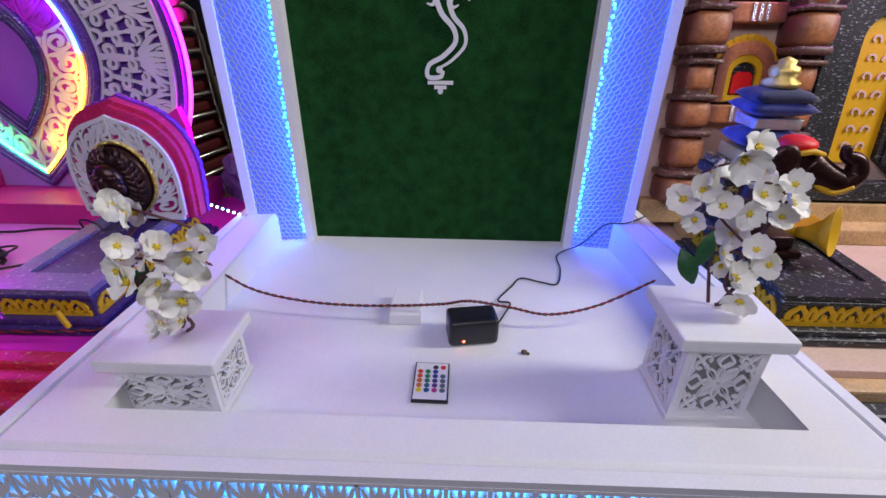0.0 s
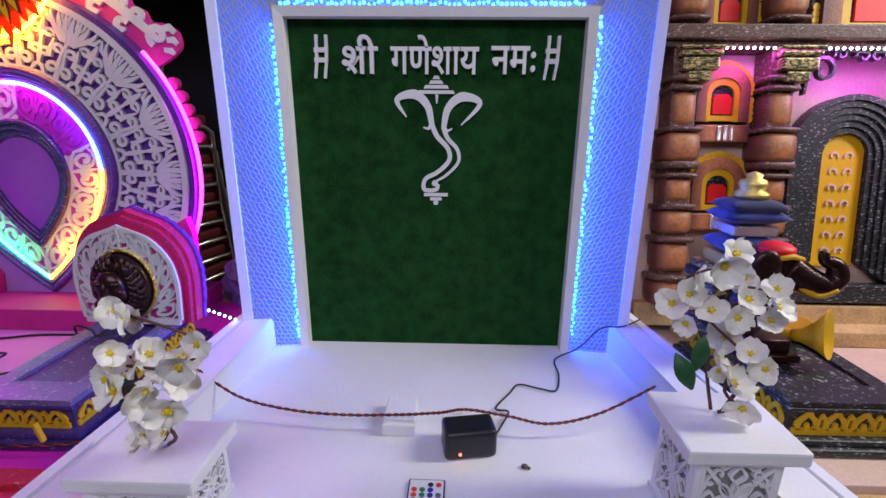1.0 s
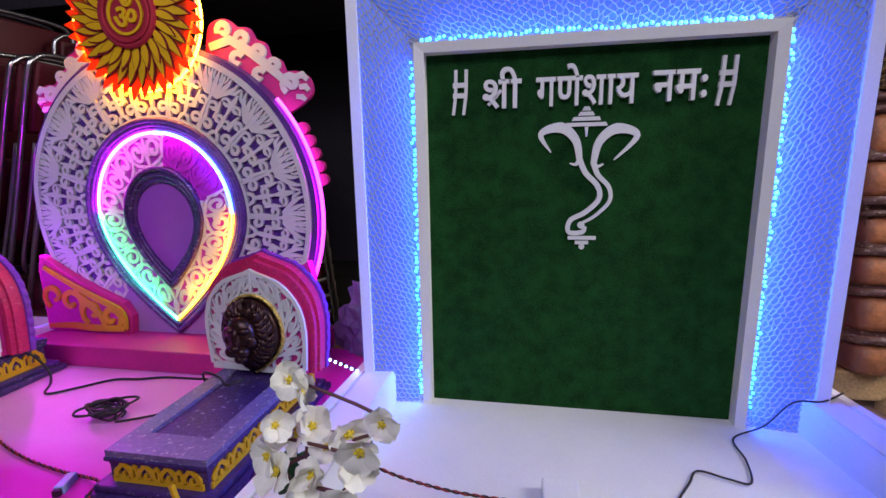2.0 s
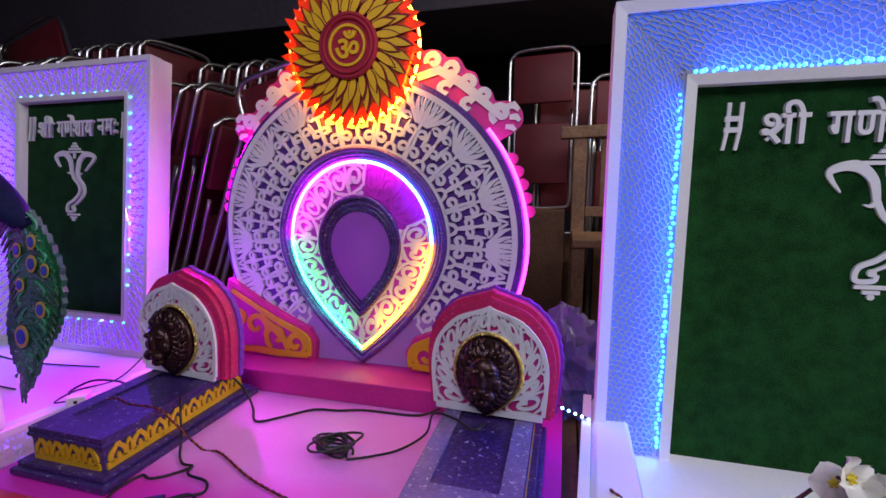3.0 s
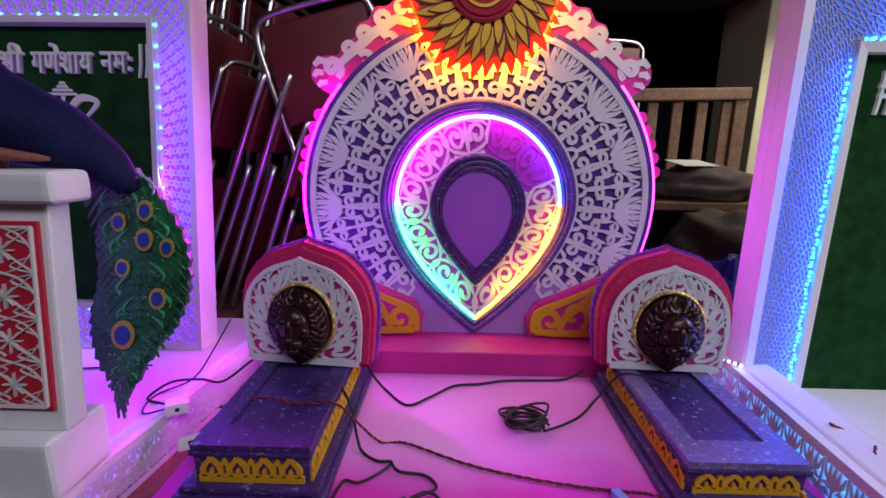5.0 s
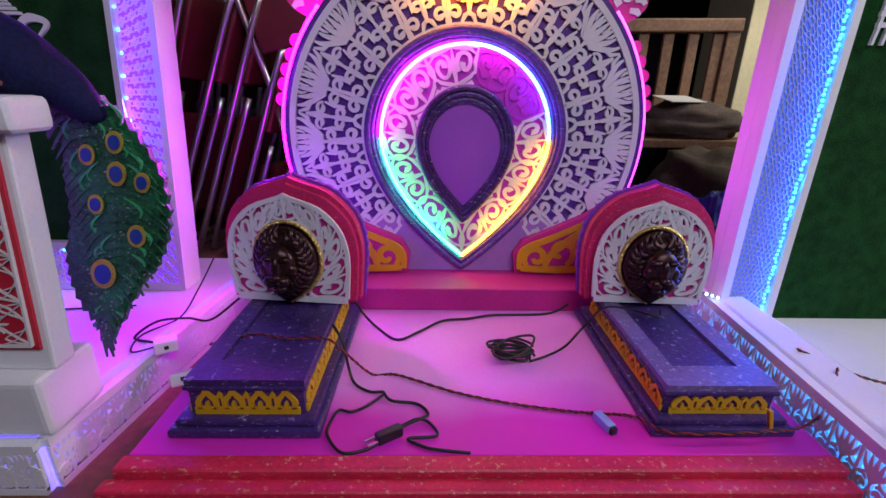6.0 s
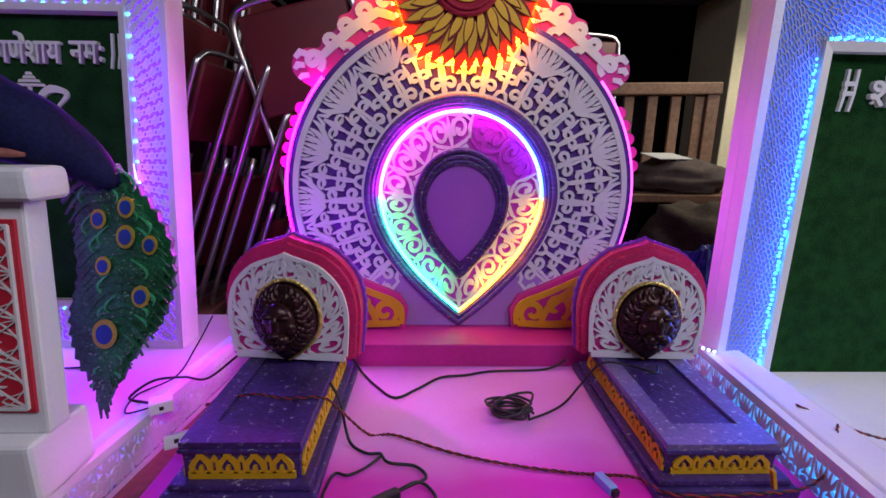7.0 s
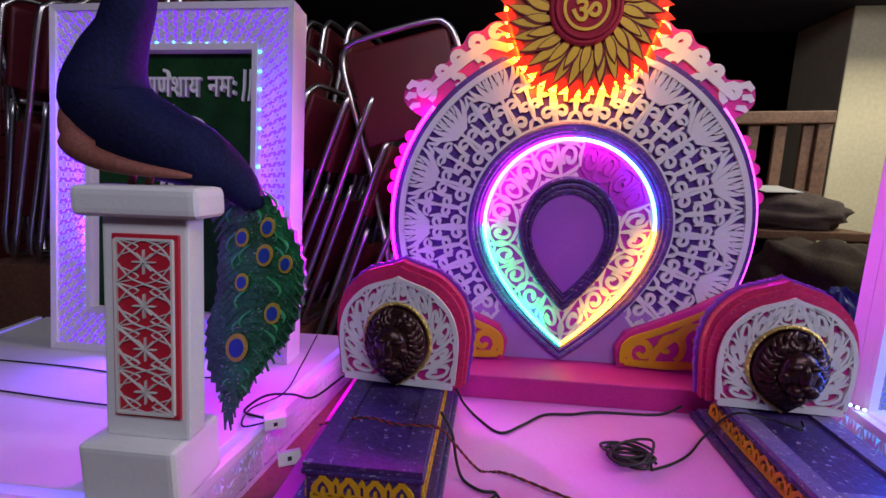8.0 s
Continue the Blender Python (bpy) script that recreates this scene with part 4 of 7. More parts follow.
# crest wings beside the flower
for s in (-1, 1):
    def W(pts):
        return [(BX + s * a, b) for a, b in pts]

    def out(pts):
        return [(a * 1.045, 1.195 + (b - 1.195) * 1.045) for a, b in pts]

    CY = BY + 0.054
    outline = [tuple(p) for p in smooth_line(W(out([(0.13, 1.60), (0.15, 1.68), (0.20, 1.693), (0.232, 1.672), (0.262, 1.668), (0.280, 1.640), (0.306, 1.628), (0.316, 1.598), (0.345, 1.585), (0.358, 1.558), (0.392, 1.555), (0.422, 1.536), (0.426, 1.500), (0.400, 1.474)])), 5)]
    outline += W([(0.37, 1.460), (0.30, 1.50), (0.22, 1.55)])
    crest = part("crest_wing", slab(outline, CY, CY + 0.014), PINK_PAINT, ring, "pink crest wing with pale scrolls")
    sc = bmesh.new()
    for pts, w in (([(0.15, 1.625), (0.21, 1.640), (0.27, 1.605), (0.33, 1.555), (0.375, 1.515)], 0.014), (curl(0.195, 1.665, 0.020, 0.006, 200, -170), 0.010), (curl(0.245, 1.640, 0.019, 0.006, 200, -170), 0.010),
                   (curl(0.290, 1.605, 0.018, 0.006, 200, -170), 0.010), (curl(0.330, 1.572, 0.016, 0.005, 200, -170), 0.009), (curl(0.225, 1.590, 0.020, 0.006, 20, 330), 0.010), (curl(0.285, 1.548, 0.018, 0.006, 20, 330), 0.010),
                   (curl(0.372, 1.525, 0.026, 0.008, 240, -110), 0.011), ([(0.385, 1.540), (0.405, 1.545), (0.418, 1.532)], 0.010), ([(0.395, 1.515), (0.412, 1.516), (0.420, 1.505)], 0.009), ([(0.385, 1.492), (0.402, 1.490), (0.410, 1.482)], 0.008)):
        ribbon(sc, W(out(pts)), w * 1.5, w * 1.2, CY - 0.006, CY - 0.0004, None, w * 1.9)
    part("crest_scroll", sc, GLITTER, crest)
    # lower wings, yellow with pink outline
    wing = W([(0.150, 0.8290), (0.142, 0.885), (0.165, 0.925), (0.235, 0.955), (0.33, 1.00), (0.44, 1.065), (0.452, 1.02), (0.452, 0.8290)])
    low = part("side_wing", slab(wing, BY - 0.030, BY - 0.007), PINK_PAINT, ring, "pink edged yellow wing with scrolls")
    part("wing_panel", slab(W([(0.160, 0.838), (0.154, 0.885), (0.172, 0.912), (0.24, 0.942), (0.33, 0.985), (0.425, 1.038), (0.440, 1.00), (0.440, 0.838)]), BY - 0.036, BY - 0.0302), MAGENTA_PAINT, low)
    sc = bmesh.new()
    for pts, w in ((curl(0.205, 0.880, 0.036, 0.008, 230, -160), 0.014), (curl(0.270, 0.895, 0.042, 0.008, -60, 290), 0.014), (curl(0.340, 0.925, 0.042, 0.008, 220, -160), 0.014), (curl(0.40, 0.94, 0.04, 0.01, -60, 270), 0.013),
                   ([(0.165, 0.848), (0.26, 0.845), (0.35, 0.85), (0.435, 0.845)], 0.016), ([(0.160, 0.846), (0.160, 0.885), (0.18, 0.91), (0.245, 0.938), (0.33, 0.98), (0.42, 1.03)], 0.014), ([(0.23, 0.85), (0.245, 0.89), (0.30, 0.94), (0.32, 0.965)], 0.016)):
        ribbon(sc, [tuple(p) for p in smooth_line(W(pts), 3)] if len(pts) < 10 else W(pts), w, w * 0.8, BY - 0.041, BY - 0.036, None, w * 1.3)
    part("wing_scroll", sc, YELLOW, low)

# the four neon colours wash over the drop, each from its own stretch of tube
for at, col, power in ((0.06, (1.0, 0.01, 0.85), 0.08), (0.16, (0.25, 0.05, 1.0), 0.08), (0.31, (1.0, 0.45, 0.01), 0.10), (0.42, (1.0, 0.50, 0.01), 0.13),
                       (0.58, (0.0, 1.0, 0.22), 0.14), (0.69, (0.0, 1.0, 0.14), 0.12), (0.81, (1.0, 0.01, 0.80), 0.15), (0.92, (1.0, 0.01, 0.85), 0.15)):
    p, q = lit[int(at * N) % N], lit[(int(at * N) + 2) % N]
    neon_run = (q - p).normalized()
    neon_in = Vector((BX - p.x, 0, CZ - 0.03 - p.z)).normalized()
    neon_back = -(neon_in * 0.75 + Vector((0, 0.66, 0))).normalized()
    neon_side = neon_run.cross(neon_back).normalized()
    neon_run = neon_back.cross(neon_side)
    m = Matrix((neon_side, neon_run, neon_back)).transposed().to_4x4()
    m.translation = p + Vector((0, -0.026, 0))
    area_lamp("drop_neon_wash", m, 0.010, 0.13, power, col)
# sunflower crest with the sacred syllable
FX, FZ, FY = BX, 1.712, BY - 0.030
flower = thing("sunflower_crest", (FX, FY, FZ), "yellow and orange sunflower disc with Om sign, on the round backdrop", "ornament")


def petal_mesh(r0, r1, w, a, y0, y1, bend=0.0, bm=None):
    pts = []
    n = 7
    for side in (1, -1):
        rng = range(n + 1) if side == 1 else range(n - 1, 0, -1)
        for k in rng:
            t = k / n
            hw = w * math.sin(math.pi * (0.18 + 0.82 * t) ** 1.2) * side
            r = r0 + (r1 - r0) * t
            ang = a + bend * t + math.atan2(hw, r)
            pts.append((FX + r * math.sin(ang), FZ + r * math.cos(ang)))
    return slab(pts, y0, y1, bm)


part("back_disc", slab([(FX + 0.160 * math.sin(k * math.tau / 60), FZ + 0.160 * math.cos(k * math.tau / 60)) for k in range(60)], FY - 0.004, FY + 0.012), CRIMSON, flower)
for k in range(40):
    part("outer_petal", petal_mesh(0.12, 0.200 + 0.012 * ((k * 7) % 3) / 2, 0.0150, k * math.tau / 40, FY - 0.008 + 0.002 * (k % 2), FY - 0.0042, 0.12), ORANGE, flower)
for row, (count, r0, r1, w, lift) in enumerate(((30, 0.085, 0.178, 0.0118, 0.0), (22, 0.075, 0.142, 0.0108, 0.004))):
    for k in range(count):
        a = (k + 0.5 * row) * math.tau / count
        part("petal_outline", petal_mesh(r0, r1 + 0.004, w + 0.0020, a, FY - 0.0105 - lift - 0.0004 * (k % 2), FY - 0.0082 - lift, 0.16), DARK_RED, flower)
        part("yellow_petal", petal_mesh(r0, r1 - 0.006 * (k % 2), w - 0.0012, a, FY - 0.0120 - lift - 0.0004 * (k % 2), FY - 0.0110 - lift, 0.16), SUN_YELLOW, flower)
part("edge_neon", tube([(FX + 0.187 * math.sin(k * math.tau / 64), FY + 0.002, FZ + 0.187 * math.cos(k * math.tau / 64)) for k in range(64)], 0.0024, closed=True), NEON_ORANGE, flower, "lit orange neon behind the petal tips", True)
part("centre_disc", slab([(FX + 0.084 * math.sin(k * math.tau / 40), FZ + 0.084 * math.cos(k * math.tau / 40)) for k in range(40)], FY - 0.022, FY - 0.012), CRIMSON, flower)
for r, dy in ((0.078, 0.0), (0.068, 0.003)):
    part("centre_moulding", tube([(FX + r * math.sin(k * math.tau / 40), FY - 0.022 - dy, FZ + r * math.cos(k * math.tau / 40)) for k in range(40)], 0.005, closed=True), CRIMSON, flower, "", True)
part("gold_ring", ring_slab([(FX + 0.046 * math.sin(k * math.tau / 40), FZ + 0.046 * math.cos(k * math.tau / 40)) for k in range(40)], [(FX + 0.053 * math.sin(k * math.tau / 40), FZ + 0.053 * math.cos(k * math.tau / 40)) for k in range(40)], FY - 0.026, FY - 0.0215), SUN_YELLOW, flower)
part("om_sign", fit_text("ॐ", FX - 0.034, FX + 0.034, FZ - 0.033, FZ + 0.036, FY - 0.024, 0.003, MB, 0.02), SUN_YELLOW, flower, "yellow Om sign")
area_lamp("flower_neon_glow", look((FX, FY + 0.006, FZ - 0.172), (FX, BY + 0.03, FZ - 0.34)), 0.26, 0.02, 0.6, (1.0, 0.40, 0.01))
part("flower_neon", tube([(FX + 0.184 * math.sin(radians(40 + 280 * k / 60)), FY + 0.020, FZ + 0.184 * math.cos(radians(40 + 280 * k / 60))) for k in range(61)], 0.004), NEON_AMBER, flower, "lit amber neon behind the petals", True)


# ---- plinths with lotus strips ----
def lotus_strip(length, height, count, m, y=0.0):
    """A cut sheet: a bar with a row of pointed lotus arches standing on it."""
    bm = bmesh.new()
    slab([(0, 0), (length, 0), (length, height * 0.26), (0, height * 0.26)], y - 0.004, y, bm, m)
    p = length / count

    def both(c, half):
        return [(c - a * p, b * height) for a, b in half] + [(c + a * p, b * height) for a, b in reversed(half[:-1])]

    for k in range(count):
        c = (k + 0.5) * p
        outer = both(c, [(0.36, 0.2), (0.45, 0.36), (0.44, 0.50), (0.33, 0.65), (0.17, 0.78), (0.10, 0.92), (0.07, 1.03), (0.0, 1.07)])
        inner = both(c, [(0.19, 0.2), (0.23, 0.34), (0.22, 0.44), (0.17, 0.54), (0.10, 0.61), (0.05, 0.67), (0.02, 0.71), (0.0, 0.73)])
        ring_slab(inner, outer, y - 0.0040, y - 0.0002, bm, m, False)
        ribbon(bm, [(c, height * 0.2), (c, height * 0.36), (c, height * 0.48)], p * 0.15, p * 0.10, y - 0.0043, y - 0.0002, m, p * 0.17)
        if k:
            e = c - p / 2
            ring_slab(both(e, [(0.05, 0.24), (0.08, 0.40), (0.05, 0.52), (0.07, 0.58), (0.0, 0.66)]), both(e, [(0.15, 0.2), (0.16, 0.42), (0.14, 0.60), (0.10, 0.74), (0.0, 0.86)]), y - 0.0046, y - 0.0004, bm, m, False)
    return bm


def plinth(x0, x1, y0, y1, z0, label, body, top_mat, strip_mat, sides, group, low=0.0):
    ob = thing("plinth", ((x0 + x1) / 2, (y0 + y1) / 2, z0), label, "plinth", group)
    part("foot", box(x0, x1, y0, y1, z0, z0 + 0.016, 0.005), body, ob)
    part("foot_step", box(x0 + 0.010, x1 - 0.010, y0 + 0.010, y1 - 0.010, z0 + 0.0162, z0 + 0.028, 0.004), body, ob)
    part("body", box(x0 + 0.030, x1 - 0.030, y0 + 0.030, y1 - 0.030, z0 + 0.0282, z0 - low + 0.076, 0.002), body, ob)
    part("neck", box(x0 + 0.029, x1 - 0.029, y0 + 0.029, y1 - 0.029, z0 - low + 0.068, z0 - low + 0.0761, 0.003), body, ob)
    part("cornice", box(x0 + 0.024, x1 - 0.024, y0 + 0.024, y1 - 0.024, z0 - low + 0.0762, z0 - low + 0.084, 0.003), body, ob)
    rim = ring_slab([(x0 + 0.064, y0 + 0.085), (x1 - 0.064, y0 + 0.085), (x1 - 0.064, y1 - 0.09), (x0 + 0.064, y1 - 0.09)], [(x0 + 0.027, y0 + 0.027), (x1 - 0.027, y0 + 0.027), (x1 - 0.027, y1 - 0.020), (x0 + 0.027, y1 - 0.020)],
                    -(z0 - low + 0.096), -(z0 - low + 0.0842), None, Matrix(((1, 0, 0, 0), (0, 0, 1, 0), (0, -1, 0, 0), (0, 0, 0, 1))))
    part("top_frame", rim, top_mat, ob)
    part("top_panel", box(x0 + 0.0645, x1 - 0.0645, y0 + 0.0855, y1 - 0.0905, z0 - low + 0.0842, z0 - low + 0.090, 0.0015), body, ob)
    front = Matrix.Translation((x0 + 0.038, y0 + 0.0298, z0 + 0.0285))
    part("lotus_strip", lotus_strip(x1 - x0 - 0.076, 0.052 - low, 4, front), strip_mat, ob, "yellow cut-out lotus strip")
    n = max(6, int((y1 - y0 - 0.06) / 0.044))
    if "right" in sides:
        part("lotus_strip", lotus_strip(y1 - y0 - 0.068, 0.052 - low, n, Matrix.Translation((x1 - 0.0298, y0 + 0.034, z0 + 0.0285)) @ Matrix.Rotation(radians(90), 4, "Z")), strip_mat, ob, "yellow cut-out lotus strip")
    if "left" in sides:
        part("lotus_strip", lotus_strip(y1 - y0 - 0.068, 0.052 - low, n, Matrix.Translation((x0 + 0.0298, y1 - 0.034, z0 + 0.0285)) @ Matrix.Rotation(radians(-90), 4, "Z")), strip_mat, ob, "yellow cut-out lotus strip")
    return ob


PURPLE_TOP = surface("purple_silver_brushed_top", (0.16, 0.12, 0.30), 0.4, vary=0.3, bump=0.3, fine=120, second=(0.5, 0.48, 0.6), wear=0.12)
plinth(-1.692, -1.442, 0.655, 1.105, BZ + 0.0005, "dark purple plinth brushed with silver, yellow lotus strips", PURPLE_EDGE, PURPLE_EDGE, YELLOW, ("right", "left"), "purple plinths")
plinth(-0.888, -0.640, 0.660, 1.105, BZ + 0.0005, "dark purple plinth with pale brushed top and yellow lotus strips", PURPLE_EDGE, PURPLE_TOP, YELLOW, ("left", "right"), "purple plinths", 0.011)
PT = BZ + 0.0005 + 0.0965


# ---- arched plaques with lion masks ----
def arch_line(cx, z0, half, shoulder, top, n=24):
    """A pointed arch outline from the bottom left over the tip to the bottom right."""
    h = top - z0
    left = [(-half, 0), (-half * 1.04, h * 0.25), (-half * 1.05, h * 0.48), (-half * 0.93, h * 0.70), (-half * 0.62, h * 0.875), (-half * 0.28, h * 0.945), (-half * 0.10, h * 0.975), (0, h)]
    pts = [tuple(p) for p in smooth_line(left, 5)]
    return [(cx + a, z0 + b) for a, b in pts] + [(cx - a, z0 + b) for a, b in pts[-2::-1]]


def lion_mask(at, half, zlo, zhi, turn):
    """A lion's head in relief: mane locks, brow, cheeks, muzzle, nose and jaw, as one solid."""
    rnd = random.Random(11)
    cz = (zlo + zhi) / 2 + 0.008
    bm = bmesh.new()
    drop = [(x, z) for x, z in teardrop(0, cz, half, zhi, zlo, 32, 2.2)]
    slab(drop, -0.010, 0.012, bm)
    ball((0, -0.012, cz), (half * 0.80, 0.026, (zhi - zlo) * 0.40), bm)
    for ringi, (r0, r1, thick, lift, count) in enumerate(((0.62, 0.98, 0.0080, 0.014, 30), (0.54, 0.86, 0.0075, 0.022, 26))):
        for k in range(count):
            a = math.tau * (k + 0.5 * ringi) / count + rnd.uniform(-0.06, 0.06)
            sx, sz = half, (zhi - zlo) / 2 * (1.0 if math.cos(a) > 0 else 0.98 - 0.12 * abs(math.sin(a)))
            pts = []
            for j in range(5):
                t = j / 4
                r = r0 + (r1 - r0) * t
                b = a + 0.22 * math.sin(t * 3.0) * (1 if math.sin(a) > 0 else -1)
                pts.append((math.sin(b) * r * sx, -lift * (1 - 0.45 * t) - 0.006, cz + math.cos(b) * r * sz))
            tube(pts, [thick * 0.7, thick, thick, thick * 0.75, thick * 0.2], bm, 6)
    q = half / 0.072 * 1.12
    for at_, size in (((0, -0.034, cz + 0.006), (0.034, 0.022, 0.042)), ((-0.017, -0.048, cz + 0.020), (0.013, 0.010, 0.007)), ((0.017, -0.048, cz + 0.020), (0.013, 0.010, 0.007)), ((0, -0.050, cz + 0.002), (0.011, 0.014, 0.026)),
                      ((-0.012, -0.052, cz - 0.022), (0.015, 0.014, 0.013)), ((0.012, -0.052, cz - 0.022), (0.015, 0.014, 0.013)), ((0, -0.062, cz - 0.012), (0.011, 0.008, 0.007)), ((0, -0.042, cz - 0.040), (0.014, 0.014, 0.010)),
                      ((-0.024, -0.040, cz - 0.004), (0.014, 0.010, 0.015)), ((0.024, -0.040, cz - 0.004), (0.014, 0.010, 0.015)), ((-0.031, -0.026, cz + 0.042), (0.010, 0.008, 0.012)), ((0.031, -0.026, cz + 0.042), (0.010, 0.008, 0.012))):
        ball((at_[0] * q, at_[1], cz + (at_[2] - cz) * 1.12), (size[0] * q, size[1], size[2] * 1.0), bm)
    bmesh.ops.transform(bm, matrix=Matrix.Translation(at) @ Matrix.Rotation(radians(turn), 4, "Z"), verts=bm.verts)
    return bm


def lion_plaque(cx, y, turn, wide, base_z, label):
    ob = thing("arched_plaque", (cx, y, base_z), label, "plaque", "lion plaques")
    m = Matrix.Translation((cx, y, 0)) @ Matrix.Rotation(radians(turn), 4, "Z")
    z0 = base_z + 0.0005
    outline = [(x * wide, z) for x, z in arch_line(0, z0, 0.143, 0.5, z0 + 0.272)]
    edge = []
    for (x0, za), (x1, zb) in zip(outline, outline[1:]):
        for t in (0.0, 0.5):
            edge.append((x0 + (x1 - x0) * t, za + (zb - za) * t))
    edge.append(outline[-1])
    lobes = []
    for i, (x, z) in enumerate(edge):
        f = 1.030 + (0.022 * abs(math.sin(i * 0.79)) if 6 < i < len(edge) - 7 else 0.0)
        lobes.append((x * f, z0 + (z - z0) * (1 + (f - 1) * 0.6)))
    part("back_board", slab(lobes, 0.034, 0.046, m=m), VIOLET, ob, "violet scalloped back board")
    for k, (g, front, back) in enumerate(((1.0, 0.010, 0.0335), (0.955, -0.002, 0.0095))):
        block = slab([(x * g, z0 + 0.0004 * k + (z - z0) * (g + 0.008)) for x, z in outline], front, back, m=m)
        bmesh.ops.bevel(block, geom=[e for e in block.edges if e.is_manifold and e.calc_face_angle(0.0) > 1.2], offset=0.004, segments=2, affect="EDGES")
        part("pink_step", block, RASPBERRY, ob)
    panel = [(x * 0.845, z0 + 0.0015 + (z - z0) * 0.880) for x, z in outline]
    part("pink_panel", slab(panel, -0.0145, -0.0022, m=m), DARK_RASPBERRY, ob)
    zlo, zhi, half = z0 + 0.008, z0 + 0.178, 0.067
    drop = teardrop(0, (zlo + zhi) / 2 + 0.008, half * 1.10, zhi + 0.008, zlo - 0.004, 64, 2.2)
    hn = len(drop) // 2
    inner = [(x, max(z, z0 + 0.004)) for x, z in drop[hn:] + drop[:hn + 1]]
    outer = [along(panel, k / (len(inner) - 1)) for k in range(len(inner))]
    net = band(bmesh.new(), acanthus(), inner, outer, 7, 0.02, 0.98, 0.0041, -0.020, -0.0146, m, 0.009)
    ribbon(net, [(panel[0][0], z0 + 0.008), (panel[-1][0], z0 + 0.008)], 0.012, 0.012, -0.020, -0.0146, m)
    part("white_scrollwork", net, GLITTER, ob, "white glitter scrollwork")
    for turns in (0, 1):
        rope = [m @ Vector((x * (1.0 + 0.020 * math.cos(k * 2.1 + turns * math.pi)), -0.022 - 0.0022 * math.sin(k * 2.1 + turns * math.pi), z)) for k, (x, z) in enumerate(drop)]
        part("gold_rope", tube(rope, 0.0040, sides=6, closed=True), GOLD, ob, "gold rope trim")
    mask = tagged(part("lion_mask", lion_mask((0, 0, 0), half, zlo, zhi, 0.0), BRONZE, None, "", True), "dark bronze lion head mask with a full mane", "lion mask", "lion masks")
    mask.matrix_world = m @ Matrix.Translation((0, -0.030, 0))
    return ob


lion_plaque(-1.568, 0.985, -6.0, 1.02, PT, "pink and violet arched plaque with scrollwork on a plinth")
lion_plaque(-0.764, 1.012, -3.0, 0.98, PT - 0.011, "pink and violet arched plaque with scrollwork on a pale topped plinth")

# ---- white shrine with the peacock ----
CZT = 0.788
white_platform("shrine_base", -2.95, -1.800, -0.080, -0.080, 0.635, 1.42, TOP, CZT, CZT, 0, 0, GLOW_VIOLET, "white foam shrine base with carved sides lit violet")
MC = Matrix.Translation((0, 1.185, CZT + 0.0005)) @ Matrix.Rotation(radians(-7.0), 4, "X")
cback = thing("framed_backdrop", (-2.24, 1.2, CZT), "white framed backdrop with dark green panel and violet LED light", "backdrop")
KX0, KX1, KZ1 = -2.650, -1.925, 0.988
KI0, KI1, KIZ0, KIZ1 = -2.540, -2.052, 0.125, 0.866
part("green_panel", box(KI0 - 0.01, KI1 + 0.01, 0.036, 0.05, KIZ0 - 0.01, KIZ1 + 0.01, m=MC), TURF_SMALL, cback, "dark green felt panel")
part("casing", box(KX0 + 0.001, KX1 - 0.001, 0.051, 0.072, 0.0, KZ1 - 0.001, m=MC), FOAM, cback)
for a0, a1, b0, b1, nm in (((KX0, 0), (KX0, KZ1), (KI0, KIZ0), (KI0, KIZ1), "frame_side"), ((KX1, KZ1), (KX1, 0), (KI1, KIZ1), (KI1, KIZ0), "frame_side"), ((KX0, KZ1), (KX1, KZ1), (KI0, KIZ1), (KI1, KIZ1), "frame_top"), ((KX1, 0), (KX0, 0), (KI1, KIZ0), (KI0, KIZ0), "frame_bottom")):
    frame_member(cback, MC, nm, a0, a1, b0, b1, 0.0, 0.022, VIOLET_LED, 0.034, LED_DOT_CYAN)
for x0, x1 in ((KX0, KX0 + 0.012), (KX1 - 0.012, KX1)):
    part("return_board", box(x0, x1, 0.030, 0.0505, 0.0, KZ1 - 0.002, m=MC), FOAM, cback)
greeting(cback, MC, 0.035, -2.525, -2.066, 0.742, 0.820, False)
emblem(cback, MC, 0.035, 0.00118, -2.306, 0.722)
for x in (KI0 - 0.015, KI1 + 0.015):
    s = -1 if x < -2.2 else 1
    area_lamp("led_wash_violet", look(MC @ Vector((x, -0.012, 0.48)), MC @ Vector((x + s * 0.3, -0.02, 0.48))), 0.012, 0.62, 1.3, (0.13, 0.01, 1.0))
area_lamp("led_glow_violet", look(MC @ Vector((KI1 + 0.016, 0.004, 0.49)), MC @ Vector((KI1 + 0.05, -0.7, 0.3))), 0.008, 0.62, 2.2, VIOLET_LED)
area_lamp("led_glow_violet", look(MC @ Vector((-2.29, -0.016, KIZ0 - 0.02)), MC @ Vector((-2.2, -0.5, 0.02))), 0.46, 0.008, 2.4, VIOLET_LED)

